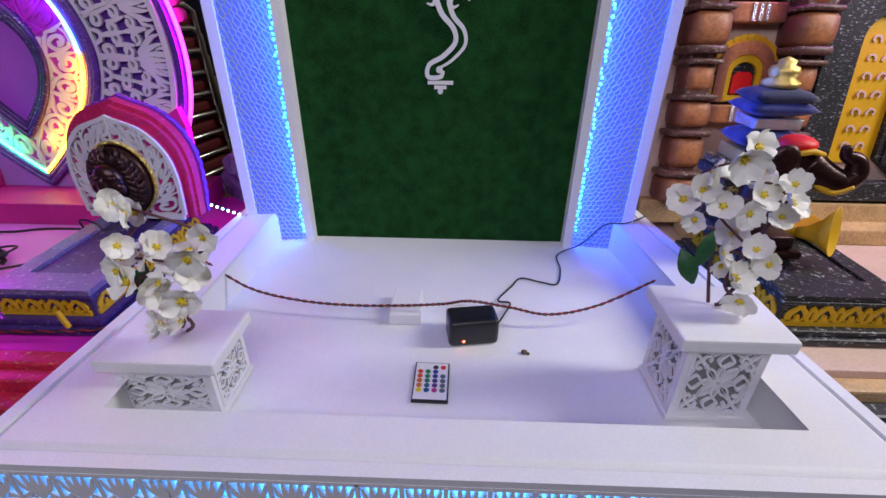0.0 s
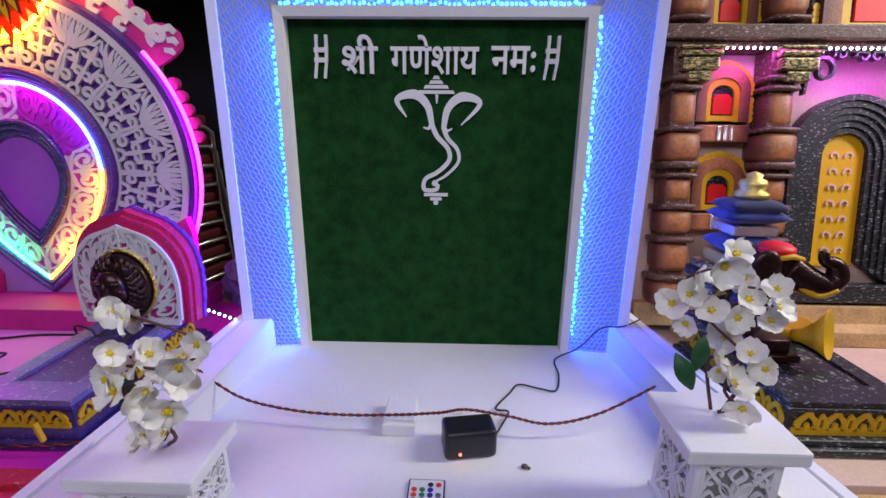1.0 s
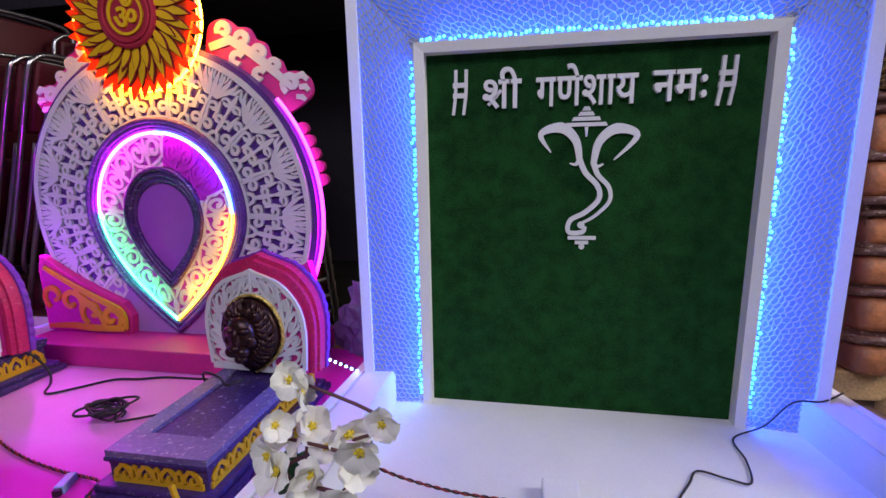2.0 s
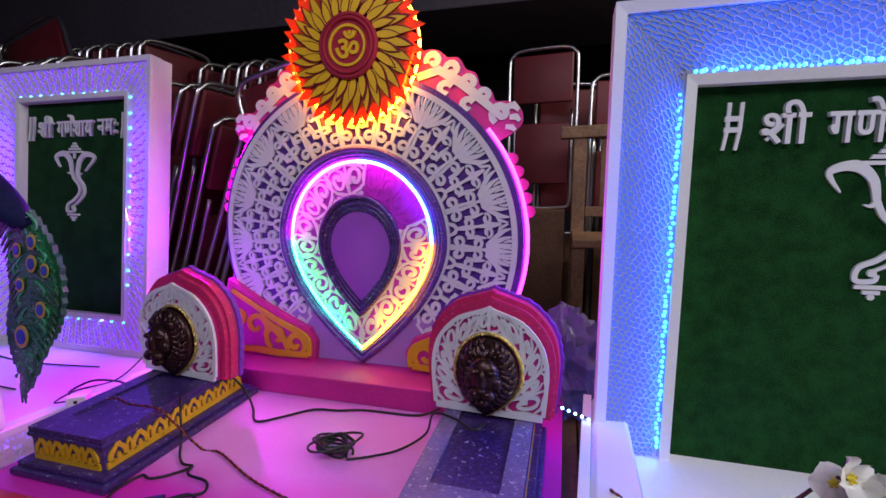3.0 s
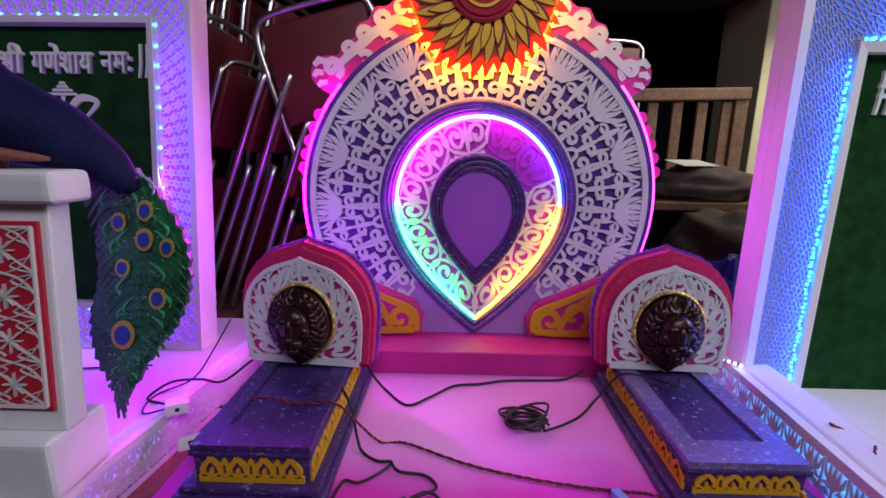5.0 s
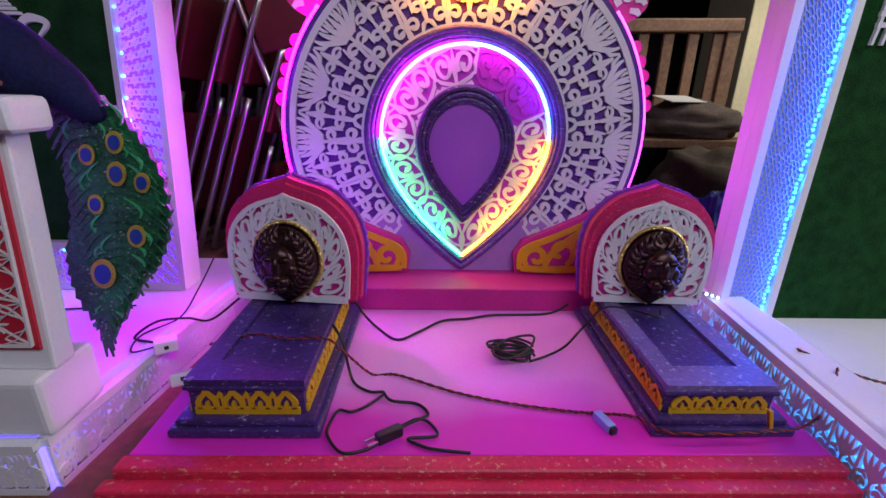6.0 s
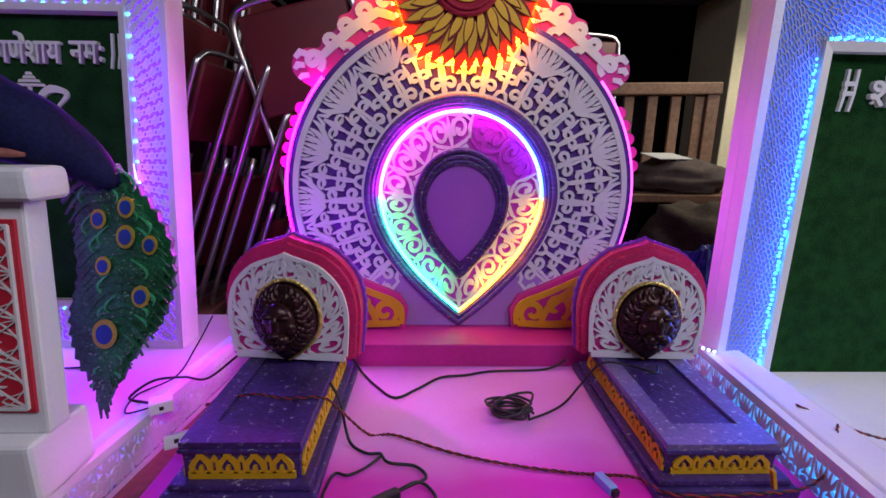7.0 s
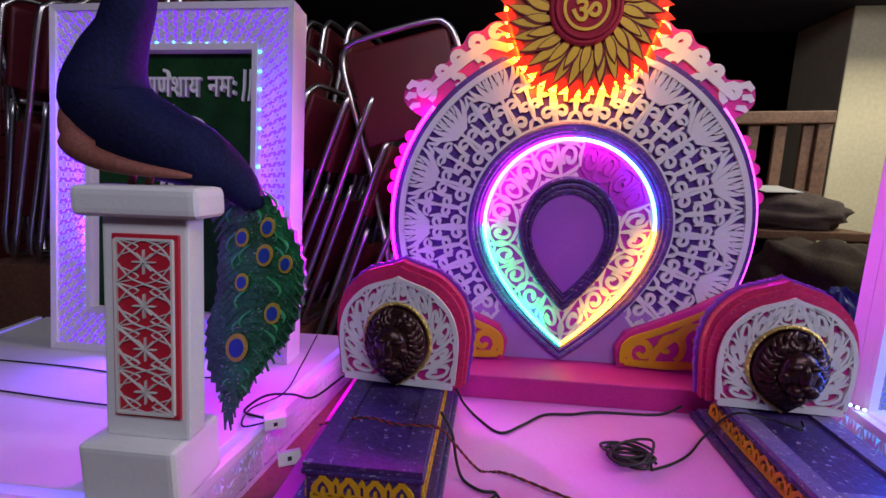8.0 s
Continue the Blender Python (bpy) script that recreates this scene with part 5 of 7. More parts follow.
ped = thing("pedestal", (-1.93, 0.75, CZT), "white foam pedestal with a red lattice front", "pedestal")
part("foot", box(-2.016, -1.850, 0.632, 0.752, CZT + 0.0005, 0.892, 0.012, segments=3), FOAM, ped)
LEAN = Matrix.Translation((0, 0.697, 1.2478)) @ Matrix(((1, 0, 0, 0), (0, 1, 0.095, 0), (0, 0, 1, 0), (0, 0, 0, 1))) @ Matrix.Translation((0, -0.697, -1.2478))
part("column", box(-1.990, -1.844, 0.697, 0.738, 0.8922, 1.2478, 0.005, m=LEAN), FOAM, ped)
part("cap", box(-2.022, -1.810, 0.672, 0.748, 1.248, 1.297, 0.014, segments=3), FOAM, ped)
panel = part("red_panel", box(-1.968, -1.856, 0.691, 0.6966, 0.930, 1.222, 0.001, m=LEAN), RED_PANEL, ped, "red panel with pale lattice")
net = bmesh.new()
PX0, PX1, PZ0, PZ1, PC = -1.960, -1.864, 0.938, 1.214, -1.912
step = (PZ1 - PZ0) / 4
for x in (PX0, PX1):
    ribbon(net, [(x, PZ0), (x, PZ1)], 0.0035, 0.0035, 0.6875, 0.6908, LEAN)
for z in (PZ0, PZ1):
    ribbon(net, [(PX0, z), (PX1, z)], 0.0035, 0.0035, 0.6876, 0.6908, LEAN)
for k in range(4):
    z = PZ0 + step * (k + 0.5)
    for s in (-1, 1):
        for e in (-1, 1):
            ribbon(net, [(PC + s * 0.048, z + e * step / 2), (PC + s * 0.018, z + e * step * 0.20), (PC, z)], 0.0016, 0.0016, 0.6878 + 0.0002 * s, 0.6908, LEAN)
            ribbon(net, [tuple(p) for p in smooth_line([(PC, z + e * step / 2), (PC + s * 0.026, z + e * step * 0.36), (PC + s * 0.048, z)], 4)], 0.0016, 0.0016, 0.6884, 0.6908, LEAN)
            ribbon(net, [tuple(p) for p in smooth_line([(PC + s * 0.048, z + e * step / 2), (PC + s * 0.010, z + e * step * 0.34), (PC + s * 0.048, z + e * step * 0.10)], 4)], 0.0014, 0.0014, 0.6888, 0.6908, LEAN)
    for j in range(8):
        a = j * math.tau / 8
        ribbon(net, [(PC + r * math.cos(a), z + r * math.sin(a)) for r in (0.003, 0.011, 0.019)], 0.0012, 0.0012, 0.6870 + 0.00005 * j, 0.6908, LEAN, 0.0020)
part("pale_lattice", net, PAPER, panel)


def peacock():
    """A peacock figure: body, neck and head, copper wing, and a long hanging tail with eye feathers; one solid."""
    bm = bmesh.new()
    line = smooth_line([(-1.785, 0.803, 1.245), (-1.812, 0.790, 1.293), (-1.868, 0.768, 1.338), (-1.935, 0.756, 1.366), (-1.992, 0.752, 1.396), (-2.016, 0.75, 1.436), (-2.006, 0.75, 1.486), (-1.980, 0.75, 1.536), (-1.960, 0.75, 1.590), (-1.958, 0.75, 1.650), (-1.968, 0.75, 1.690), (-1.990, 0.75, 1.700)], 5)
    radius = [0.012, 0.030, 0.050, 0.062, 0.069, 0.068, 0.051, 0.037, 0.034, 0.032, 0.029, 0.016]
    rr = []
    for i in range(len(radius) - 1):
        rr += [radius[i] + (radius[i + 1] - radius[i]) * k / 5 for k in range(5)]
    tube(line, rr + [radius[-1]], bm, 16)
    tube([(-1.982, 0.75, 1.695), (-2.02, 0.75, 1.685)], [0.010, 0.002], bm, 8)
    for k in range(5):
        a = radians(60 + 16 * k)
        tube([(-1.955, 0.75, 1.71), (-1.955 + 0.05 * math.cos(a), 0.75, 1.71 + 0.05 * math.sin(a))], [0.0015, 0.003], bm, 5)
    # copper wing edge sweeping from the breast to the tail
    tube(smooth_line([(-2.050, 0.712, 1.422), (-2.040, 0.700, 1.382), (-2.000, 0.690, 1.345), (-1.930, 0.692, 1.324), (-1.850, 0.722, 1.312)], 4), [0.008, 0.010, 0.013, 0.015, 0.017, 0.018, 0.019, 0.019, 0.018, 0.017, 0.016, 0.014, 0.012, 0.010, 0.008, 0.006, 0.003], bm, 10, slot=1)
    for x in (-1.95, -1.92):
        tube([(x, 0.735, 1.34), (x - 0.005, 0.722, 1.2965)], 0.006, bm, 6, slot=1)
    # tail: an outline with ragged barbs, two layers deep
    outline = smooth_line([(-1.845, 1.300), (-1.79, 1.285), (-1.745, 1.235), (-1.712, 1.165), (-1.712, 1.085), (-1.742, 1.010), (-1.788, 0.955), (-1.868, 0.845), (-1.884, 0.885), (-1.905, 0.950), (-1.900, 1.020), (-1.876, 1.090), (-1.868, 1.165)], 6)
    cx, cz = -1.80, 1.09
    rag = []
    rnd = random.Random(8)
    for i, p in enumerate(outline):
        f = 1 + (0.035 if i % 2 else -0.02) + rnd.uniform(-0.01, 0.01)
        rag.append((cx + (p[0] - cx) * f, cz + (p[1] - cz) * f))
    slab(rag, 0.806, 0.818, bm, slot=2)
    slab([(cx + (x - cx) * 0.86, cz + (z - cz) * 0.9) for x, z in rag], 0.798, 0.8062, bm, slot=2)
    # barbs along a hanging spine
    spine = smooth_line([(-1.83, 1.29), (-1.79, 1.20), (-1.79, 1.09), (-1.82, 0.98), (-1.865, 0.865)], 14)
    for i, p in enumerate(spine[::2]):
        i *= 2
        for s in (-1, 1):
            reach = 0.070 * math.sin(math.pi * min(1.0, 0.15 + i / len(spine))) + 0.006
            pts = [(p[0], p[1]), (p[0] + s * reach * 0.55, p[1] - 0.012), (p[0] + s * reach, p[1] - 0.040 - rnd.uniform(0, 0.012))]
            own = bmesh.new()
            ribbon(own, [tuple(q) for q in smooth_line(pts, 3)], 0.012, 0.002, 0.7968, 0.799)
            for f in own.faces:
                f.material_index = 2
            merge(bm, own)
    # light swirls and grains of glitter on the feathers
    for i in range(26):
        p = spine[4 + (i * 2) % (len(spine) - 8)]
        sg = 1 if i % 2 else -1
        room = 1.0 - 0.75 * ((4 + (i * 2) % (len(spine) - 8)) / len(spine)) ** 2
        x, z, r = p[0] + sg * rnd.uniform(0.005, 0.045) * room, p[1] + rnd.uniform(-0.01, 0.02), rnd.uniform(0.016, 0.030) * room
        own = bmesh.new()
        ribbon(own, [(x + sg * r * math.sin(t * 2.2), z - r * 1.5 * t) for t in [q / 7 for q in range(8)]], 0.0012, 0.0008, 0.7955 - 0.00002 * i, 0.7985, None, 0.0048)
        for f in own.faces:
            f.material_index = 5
        merge(bm, own)
    for i in range(150):
        p = spine[rnd.randrange(2, len(spine) - 2)]
        x, z, r = p[0] + rnd.uniform(-0.058, 0.058) * min(1.0, (p[1] - 0.84) / 0.16), p[1] + rnd.uniform(-0.02, 0.01), rnd.uniform(0.0007, 0.0013)
        slab([(x + r * math.cos(a), z + r * math.sin(a)) for a in [j * math.tau / 5 for j in range(5)]], 0.7945, 0.7990, bm, slot=6)
    for x, z, r in ((-1.813, 1.194, 0.015), (-1.765, 1.214, 0.016), (-1.773, 1.164, 0.018), (-1.735, 1.150, 0.015), (-1.818, 1.113, 0.015), (-1.763, 1.058, 0.018), (-1.835, 0.988, 0.025), (-1.822, 1.262, 0.010), (-1.796, 1.272, 0.009)):
        for g, y, slot in ((1.0, 0.7915, 4), (0.66, 0.7895, 3)):
            slab([(x + r * g * (0.85 * math.cos(a) + 0.16 * math.sin(a)), z + r * g * 1.12 * math.sin(a)) for a in [j * math.tau / 18 for j in range(18)]], y, 0.7935, bm, slot=slot)
    return bm


bird = peacock()
for v in bird.verts:
    if v.co.y > 0.785:
        v.co.z += 0.012
    elif v.co.z > 1.36:
        v.co.x += 0.012
for f in bird.faces:
    f.smooth = f.material_index < 2
tagged(part("peacock_figure", bird, [PEACOCK_BLUE, PEACOCK_BROWN, FEATHER, EYE_BLUE, EYE_GOLD, FEATHER_LIGHT, SPARKLE], None, "", False), "dark blue peacock figure with glittering green tail, on a pedestal", "statue")

# ---- temple front with the elephant ----
MD = Matrix.Translation((0, 1.22, 0.80)) @ Matrix.Rotation(radians(-9.0), 4, "X")
dbase = thing("shrine_base", (1.1, 0.9, TOP), "peach shrine base with black and silver stepped edge", "shrine base")
part("deck", box(0.575, 1.72, 0.64, 1.45, TOP, 0.757, 0.003), PEACH, dbase)
part("front_step", box(0.562, 1.73, 0.605, 0.6395, TOP, 0.742, 0.005), TAN, dbase)
part("front_step", box(0.566, 1.74, 0.568, 0.6045, TOP, 0.722, 0.006), BLACK_SILVER, dbase)
part("back_step", box(0.62, 1.72, 1.12, 1.20, 0.7575, 0.802, 0.004), TAN, dbase)
plinth(0.582, 0.860, 0.700, 1.100, 0.7575, "black plinth brushed with silver, yellow lotus strip", BLACK_SILVER, BLACK_SILVER, YELLOW, ("left",), "")

temple = thing("temple_front", (1.1, 1.25, 0.80), "model temple front with brown pillars, niches and arched window", "temple model")
part("wall_panel", box(0.515, 1.68, 0.0, 0.06, -0.02, 1.22, m=MD), PEACH, temple, "pale peach wall panel")
part("ledge", box(0.490, 1.69, -0.085, -0.0005, 0.728, 0.764, 0.004, m=MD), BROWN_DARK, temple)
part("ledge_moulding", box(0.500, 1.68, -0.070, -0.0005, 0.712, 0.7278, 0.004, m=MD), BROWN_DARK, temple)
part("foot_moulding", box(0.505, 1.69, -0.045, -0.0005, -0.02, 0.045, 0.006, m=MD), TAN, temple)


def pillar(x, z0, z1, r, blocks):
    """A turned square pillar: blocks between rings; each course is a part."""
    shaft = part("pillar", box(x - r * 0.62, x + r * 0.62, -r * 1.3, -0.0005, z0, z1, 0.004, m=MD), BROWN_DARK, temple, "brown pillar of stacked blocks")
    for a, b, f, mat_ in blocks:
        za, zb = z0 + (z1 - z0) * a + 0.001, z0 + (z1 - z0) * b - 0.001
        h, wide = zb - za, r * f * 0.80
        prof = [(0.001, 0), (wide * 0.86, 0), (wide * 1.02, h * 0.16), (wide * 1.05, h * 0.5), (wide * 1.02, h * 0.84), (wide * 0.86, h), (0.001, h)] if mat_ is BROWN_PILLAR else [(0.001, 0), (wide, 0), (wide * 1.06, h * 0.3), (wide * 1.06, h * 0.7), (wide, h), (0.001, h)]
        turned = lathe(prof, (0, 0, 0), None, 16)
        for v in turned.verts:
            flat_by = max(abs(v.co.x), abs(v.co.y)) / max(1e-6, v.co.xy.length)      # between round and square
            v.co.x, v.co.y = v.co.x / flat_by ** 0.6, v.co.y / flat_by ** 0.6
        bmesh.ops.transform(turned, matrix=MD @ Matrix.Translation((x, -r * 0.75, za)), verts=turned.verts)
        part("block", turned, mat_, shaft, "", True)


COURSES = [(0.0, 0.10, 1.15, BROWN_PILLAR), (0.10, 0.125, 1.25, BROWN_DARK), (0.14, 0.255, 1.0, BROWN_PILLAR), (0.255, 0.28, 1.2, BROWN_DARK), (0.29, 0.385, 1.0, BROWN_PILLAR), (0.385, 0.41, 1.15, BROWN_DARK), (0.42, 0.51, 0.82, BROWN_PILLAR), (0.51, 0.53, 1.1, BROWN_DARK),
           (0.545, 0.575, 1.15, BROWN_DARK), (0.575, 0.685, 1.12, BROWN_PILLAR), (0.685, 0.705, 1.2, BROWN_DARK), (0.71, 0.84, 0.8, BROWN_PILLAR), (0.84, 0.86, 1.05, BROWN_DARK), (0.875, 0.90, 1.0, BROWN_DARK)]
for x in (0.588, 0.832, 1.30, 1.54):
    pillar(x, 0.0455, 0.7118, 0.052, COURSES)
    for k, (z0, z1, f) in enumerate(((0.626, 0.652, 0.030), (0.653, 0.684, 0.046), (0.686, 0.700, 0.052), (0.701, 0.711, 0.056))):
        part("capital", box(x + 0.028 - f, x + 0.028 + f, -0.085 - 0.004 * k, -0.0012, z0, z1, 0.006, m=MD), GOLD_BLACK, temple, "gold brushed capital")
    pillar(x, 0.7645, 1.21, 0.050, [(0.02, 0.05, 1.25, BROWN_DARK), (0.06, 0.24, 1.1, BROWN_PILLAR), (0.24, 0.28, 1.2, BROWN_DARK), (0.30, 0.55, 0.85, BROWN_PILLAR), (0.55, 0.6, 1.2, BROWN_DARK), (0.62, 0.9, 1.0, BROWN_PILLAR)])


def niche(cx, z0, w, h, sign):
    """A scalloped niche: dark back, brown arch, yellow cut frame, red figure panel."""
    def arch(half, top, n=18):
        pts = [(-half, 0)] + [(-half * math.cos(math.pi * k / n), top - half * 0.9 + half * 0.9 * math.sin(math.pi * k / n)) for k in range(n + 1)] + [(half, 0)]
        return [(cx + a, z0 + b) for a, b in pts]

    nb = part("niche", slab(arch(w / 2, h), -0.022, -0.0006, m=MD), BLACK_SILVER, temple, "small arched niche with yellow cut frame")
    lob = bmesh.new()
    for k in range(15):
        a = math.pi * k / 14
        x, z = cx - w * 0.46 * math.cos(a), z0 + h - w * 0.45 + w * 0.43 * math.sin(a)
        slab([(x + 0.011 * math.cos(t), z + 0.011 * math.sin(t)) for t in [j * math.tau / 10 for j in range(10)]], -0.026, -0.0222, lob, MD)
    for s in (-1, 1):
        for k in range(4):
            x, z = cx + s * w * 0.47, z0 + 0.008 + k * 0.016
            slab([(x + 0.009 * math.cos(t), z + 0.010 * math.sin(t)) for t in [j * math.tau / 10 for j in range(10)]], -0.0262, -0.0222, lob, MD)
    part("yellow_lobe_edge", lob, YELLOW, nb)
    part("brown_arch", ring_slab(arch(w * 0.27, h * 0.74), arch(w * 0.43, h * 0.94), -0.034, -0.0223, m=MD, closed=False), BROWN_PILLAR, nb)
    part("yellow_frame", ring_slab(arch(w * 0.19, h * 0.62), arch(w * 0.29, h * 0.78), -0.030, -0.0224, m=MD, closed=False), YELLOW, nb)
    part("red_panel", slab([(cx - w * 0.15, z0 + 0.02), (cx + w * 0.15, z0 + 0.02), (cx + w * 0.15, z0 + h * 0.40), (cx + w * 0.09, z0 + h * 0.47), (cx - w * 0.09, z0 + h * 0.47), (cx - w * 0.15, z0 + h * 0.40)], -0.029, -0.0225, m=MD), BRIGHT_RED, nb)
    part("yellow_sill", slab([(cx - w * 0.24, z0 + 0.002), (cx + w * 0.24, z0 + 0.002), (cx + w * 0.24, z0 + 0.016), (cx - w * 0.24, z0 + 0.016)], -0.031, -0.0226, m=MD), YELLOW, nb)


for cx, z0 in ((0.708, 0.535), (0.713, 0.300), (0.708, 0.770), (1.42, 0.535), (1.42, 0.300)):
    niche(cx, z0, 0.160, 0.152, 1)
niche(1.07, 0.770, 0.30, 0.23, 1)
for z in (0.482, 0.248):
    part("niche_sill", box(0.640, 0.782, -0.035, -0.0007, z, z + 0.045, 0.005, m=MD), BROWN_PILLAR, temple)
    for k in range(3):
        part("sill_stripe", box(0.697 + 0.016 * k, 0.706 + 0.016 * k, -0.0375, -0.0345, z + 0.003, z + 0.042, 0.001, m=MD), STONES, temple)


def window_arch(half, z0, top, n=20):
    cx = 1.050
    return [(cx - half, z0)] + [(cx - half * math.cos(math.pi * k / n), top - half + half * math.sin(math.pi * k / n)) for k in range(n + 1)] + [(cx + half, z0)]


for k in range(6):
    a, b = 0.158 - 0.0165 * k, 0.1435 - 0.0165 * k
    part("window_moulding", ring_slab(window_arch(b, 0.105 + 0.012 * k, 0.607 - 0.0165 * k - 0.0145), window_arch(a, 0.092 + 0.012 * k, 0.607 - 0.0165 * k), -0.040 + 0.004 * k, -0.0008, m=MD, closed=False), BLACK_SILVER, temple, "black moulding brushed with silver")
part("window_foot", box(0.885, 1.215, -0.046, -0.0009, 0.052, 0.104, 0.006, m=MD), BLACK_SILVER, temple)
win = part("yellow_window", slab(window_arch(0.059, 0.150, 0.520), -0.008, -0.0008, m=MD), YELLOW, temple, "yellow cut-out window panel")
rel = bmesh.new()
for k in range(7):
    z = 0.18 + 0.043 * k
    for s in (-1, 1):
        ribbon(rel, [(1.05 + s * a, z + b) for a, b in curl(0.022, 0.012, 0.014, 0.004, 200, -60, 8)], 0.006, 0.004, -0.0105, -0.0082, MD)
part("window_relief", rel, PEACH, win)
for x0 in (0.895, 1.21):
    br = bmesh.new()
    s = 1 if x0 < 1 else -1
    for pts, w in ((curl(0.045, 0.66, 0.040, 0.008, 200, -250, 18), 0.009), (curl(0.085, 0.70, 0.018, 0.004, 200, -200, 12), 0.007), ([(0.0, 0.705), (0.06, 0.712), (0.15, 0.705)], 0.010), ([(0.0, 0.70), (0.004, 0.65), (0.0, 0.60)], 0.010), (curl(0.14, 0.695, 0.02, 0.005, 180, -160, 12), 0.007)):
        ribbon(br, [(x0 + s * a, b) for a, b in pts], w, w * 0.6, -0.060, -0.045, MD)
    part("scroll_bracket", br, BLACK_SILVER, temple, "black scrolled bracket")
for x0, n in ((0.664, 11), (0.935, 17)):
    for k in range(n):
        part("led_dot", ball((x0 + 0.0168 * k, -0.077, 0.708), (0.0035, 0.0035, 0.0035), None, MD, 0, 8, 5), LED_WHITE, temple, "small lit LED")
area_lamp("led_strip_purple", look(MD @ Vector((0.98, -0.085, 0.700)), MD @ Vector((0.98, -0.015, 0.40))), 0.72, 0.012, 1.8, (0.65, 0.06, 1.0))

stand = thing("cushion_stand", (0.64, 1.0, 0.854), "stepped stand with blue velvet cushions and a gold knob", "ornament")
GX, GY = 0.640, 1.0
for k, (hw, z0, z1, mat_) in enumerate(((0.085, 0.8545, 0.885, BLACK_SILVER), (0.068, 0.8852, 0.965, BLACK_SILVER), (0.088, 0.9652, 0.985, GOLD_BLACK), (0.100, 0.9852, 1.010, BLACK_SILVER), (0.092, 1.0102, 1.030, GOLD_BLACK), (0.070, 1.0302, 1.062, GOLD))):
    part("step", box(GX - hw, GX + hw, GY - hw * 0.75, GY + hw * 0.75, z0, z1, 0.006), mat_, stand)


def cushion(x, y, z, w, d, h):
    bm = bmesh.new()
    n = 12
    grid = {}
    for side in (1, -1):
        for i in range(n + 1):
            for j in range(n + 1):
                u, v = i / n * 2 - 1, j / n * 2 - 1
                edge = i in (0, n) or j in (0, n)
                if edge and side == -1:
                    grid[i, j, -1] = grid[i, j, 1]
                    continue
                puff = (max(0, 1 - u * u) * max(0, 1 - v * v)) ** 0.4
                pinch = 1 - 0.06 * (1 - abs(u * v))
                grid[i, j, side] = bm.verts.new((x + u * w * pinch, y + v * d * pinch, z + side * h * puff))
        for i in range(n):
            for j in range(n):
                f = [grid[i, j, side], grid[i + 1, j, side], grid[i + 1, j + 1, side], grid[i, j + 1, side]]
                bm.faces.new(f if side == 1 else f[::-1])
    return bm


part("cushion", cushion(GX, GY, 1.083, 0.078, 0.062, 0.024), ROYAL, stand, "royal blue velvet cushion", True)
part("stone_band", box(GX - 0.056, GX + 0.056, GY - 0.05, GY + 0.05, 1.107, 1.130, 0.003), STONES, stand, "silver stone band")
part("cushion", cushion(GX, GY, 1.149, 0.080, 0.064, 0.020), ROYAL, stand, "royal blue velvet cushion", True)
part("cushion", cushion(GX, GY, 1.172, 0.072, 0.060, 0.020), NAVY, stand, "navy velvet cushion", True)
part("knob", lathe([(0.001, 0), (0.040, 0.0), (0.042, 0.010), (0.028, 0.018), (0.034, 0.030), (0.030, 0.040), (0.018, 0.044), (0.020, 0.052), (0.001, 0.060)], (GX, GY, 1.190)), GOLD, stand, "gold knob", True)


for piece in stand.children:
    piece.data.transform(Matrix.Translation((GX + 0.004, GY, 0.862)) @ Matrix.Diagonal((0.84, 0.80, 0.935, 1)) @ Matrix.Translation((-GX, -GY, -0.8545)))


def elephant():
    """A brown elephant's head and chest with a raised trunk, red cap and a yellow horn below; one solid."""
    bm = bmesh.new()
    ball((0.655, 0.905, 1.030), (0.042, 0.040, 0.046), bm)
    ball((0.640, 0.930, 0.965), (0.045, 0.045, 0.070), bm)
    tube(smooth_line([(0.668, 0.892, 1.030), (0.705, 0.880, 1.008), (0.738, 0.872, 1.000), (0.756, 0.870, 1.018), (0.748, 0.870, 1.042), (0.728, 0.872, 1.052), (0.722, 0.874, 1.070)], 5), [0.034 - 0.0009 * k for k in range(31)], bm, 12)
    tube(smooth_line([(0.685, 0.868, 1.000), (0.715, 0.852, 0.985), (0.745, 0.846, 1.000)], 5), [0.008 - 0.0005 * k for k in range(11)], bm, 8, slot=2)
    for y in (0.868, 0.945):
        ball((0.615, y, 1.030), (0.032, 0.010, 0.042), bm)
    ball((0.650, 0.900, 1.066), (0.034, 0.034, 0.016), bm, slot=1)
    tube([(0.620, 0.872, 1.050), (0.660, 0.866, 1.060), (0.690, 0.878, 1.050)], 0.006, bm, 6, slot=2)
    lathe([(0.010, 0.0), (0.012, 0.018), (0.022, 0.040), (0.042, 0.062), (0.040, 0.062), (0.018, 0.042)], (0, 0, 0), bm, 18, slot=2)
    bm.verts.ensure_lookup_table()
    bmesh.ops.transform(bm, matrix=Matrix.Translation((0.715, 0.895, 0.900)) @ Matrix.Rotation(radians(62), 4, Vector((0.5, 1, 0)).normalized()) @ Matrix.Rotation(radians(25), 4, "X"), verts=bm.verts[-108:])
    box(0.600, 0.720, 0.860, 0.970, 0.8545, 0.870, 0.004, bm)
    box(0.615, 0.705, 0.872, 0.955, 0.870, 0.900, 0.006, bm)
    return bm


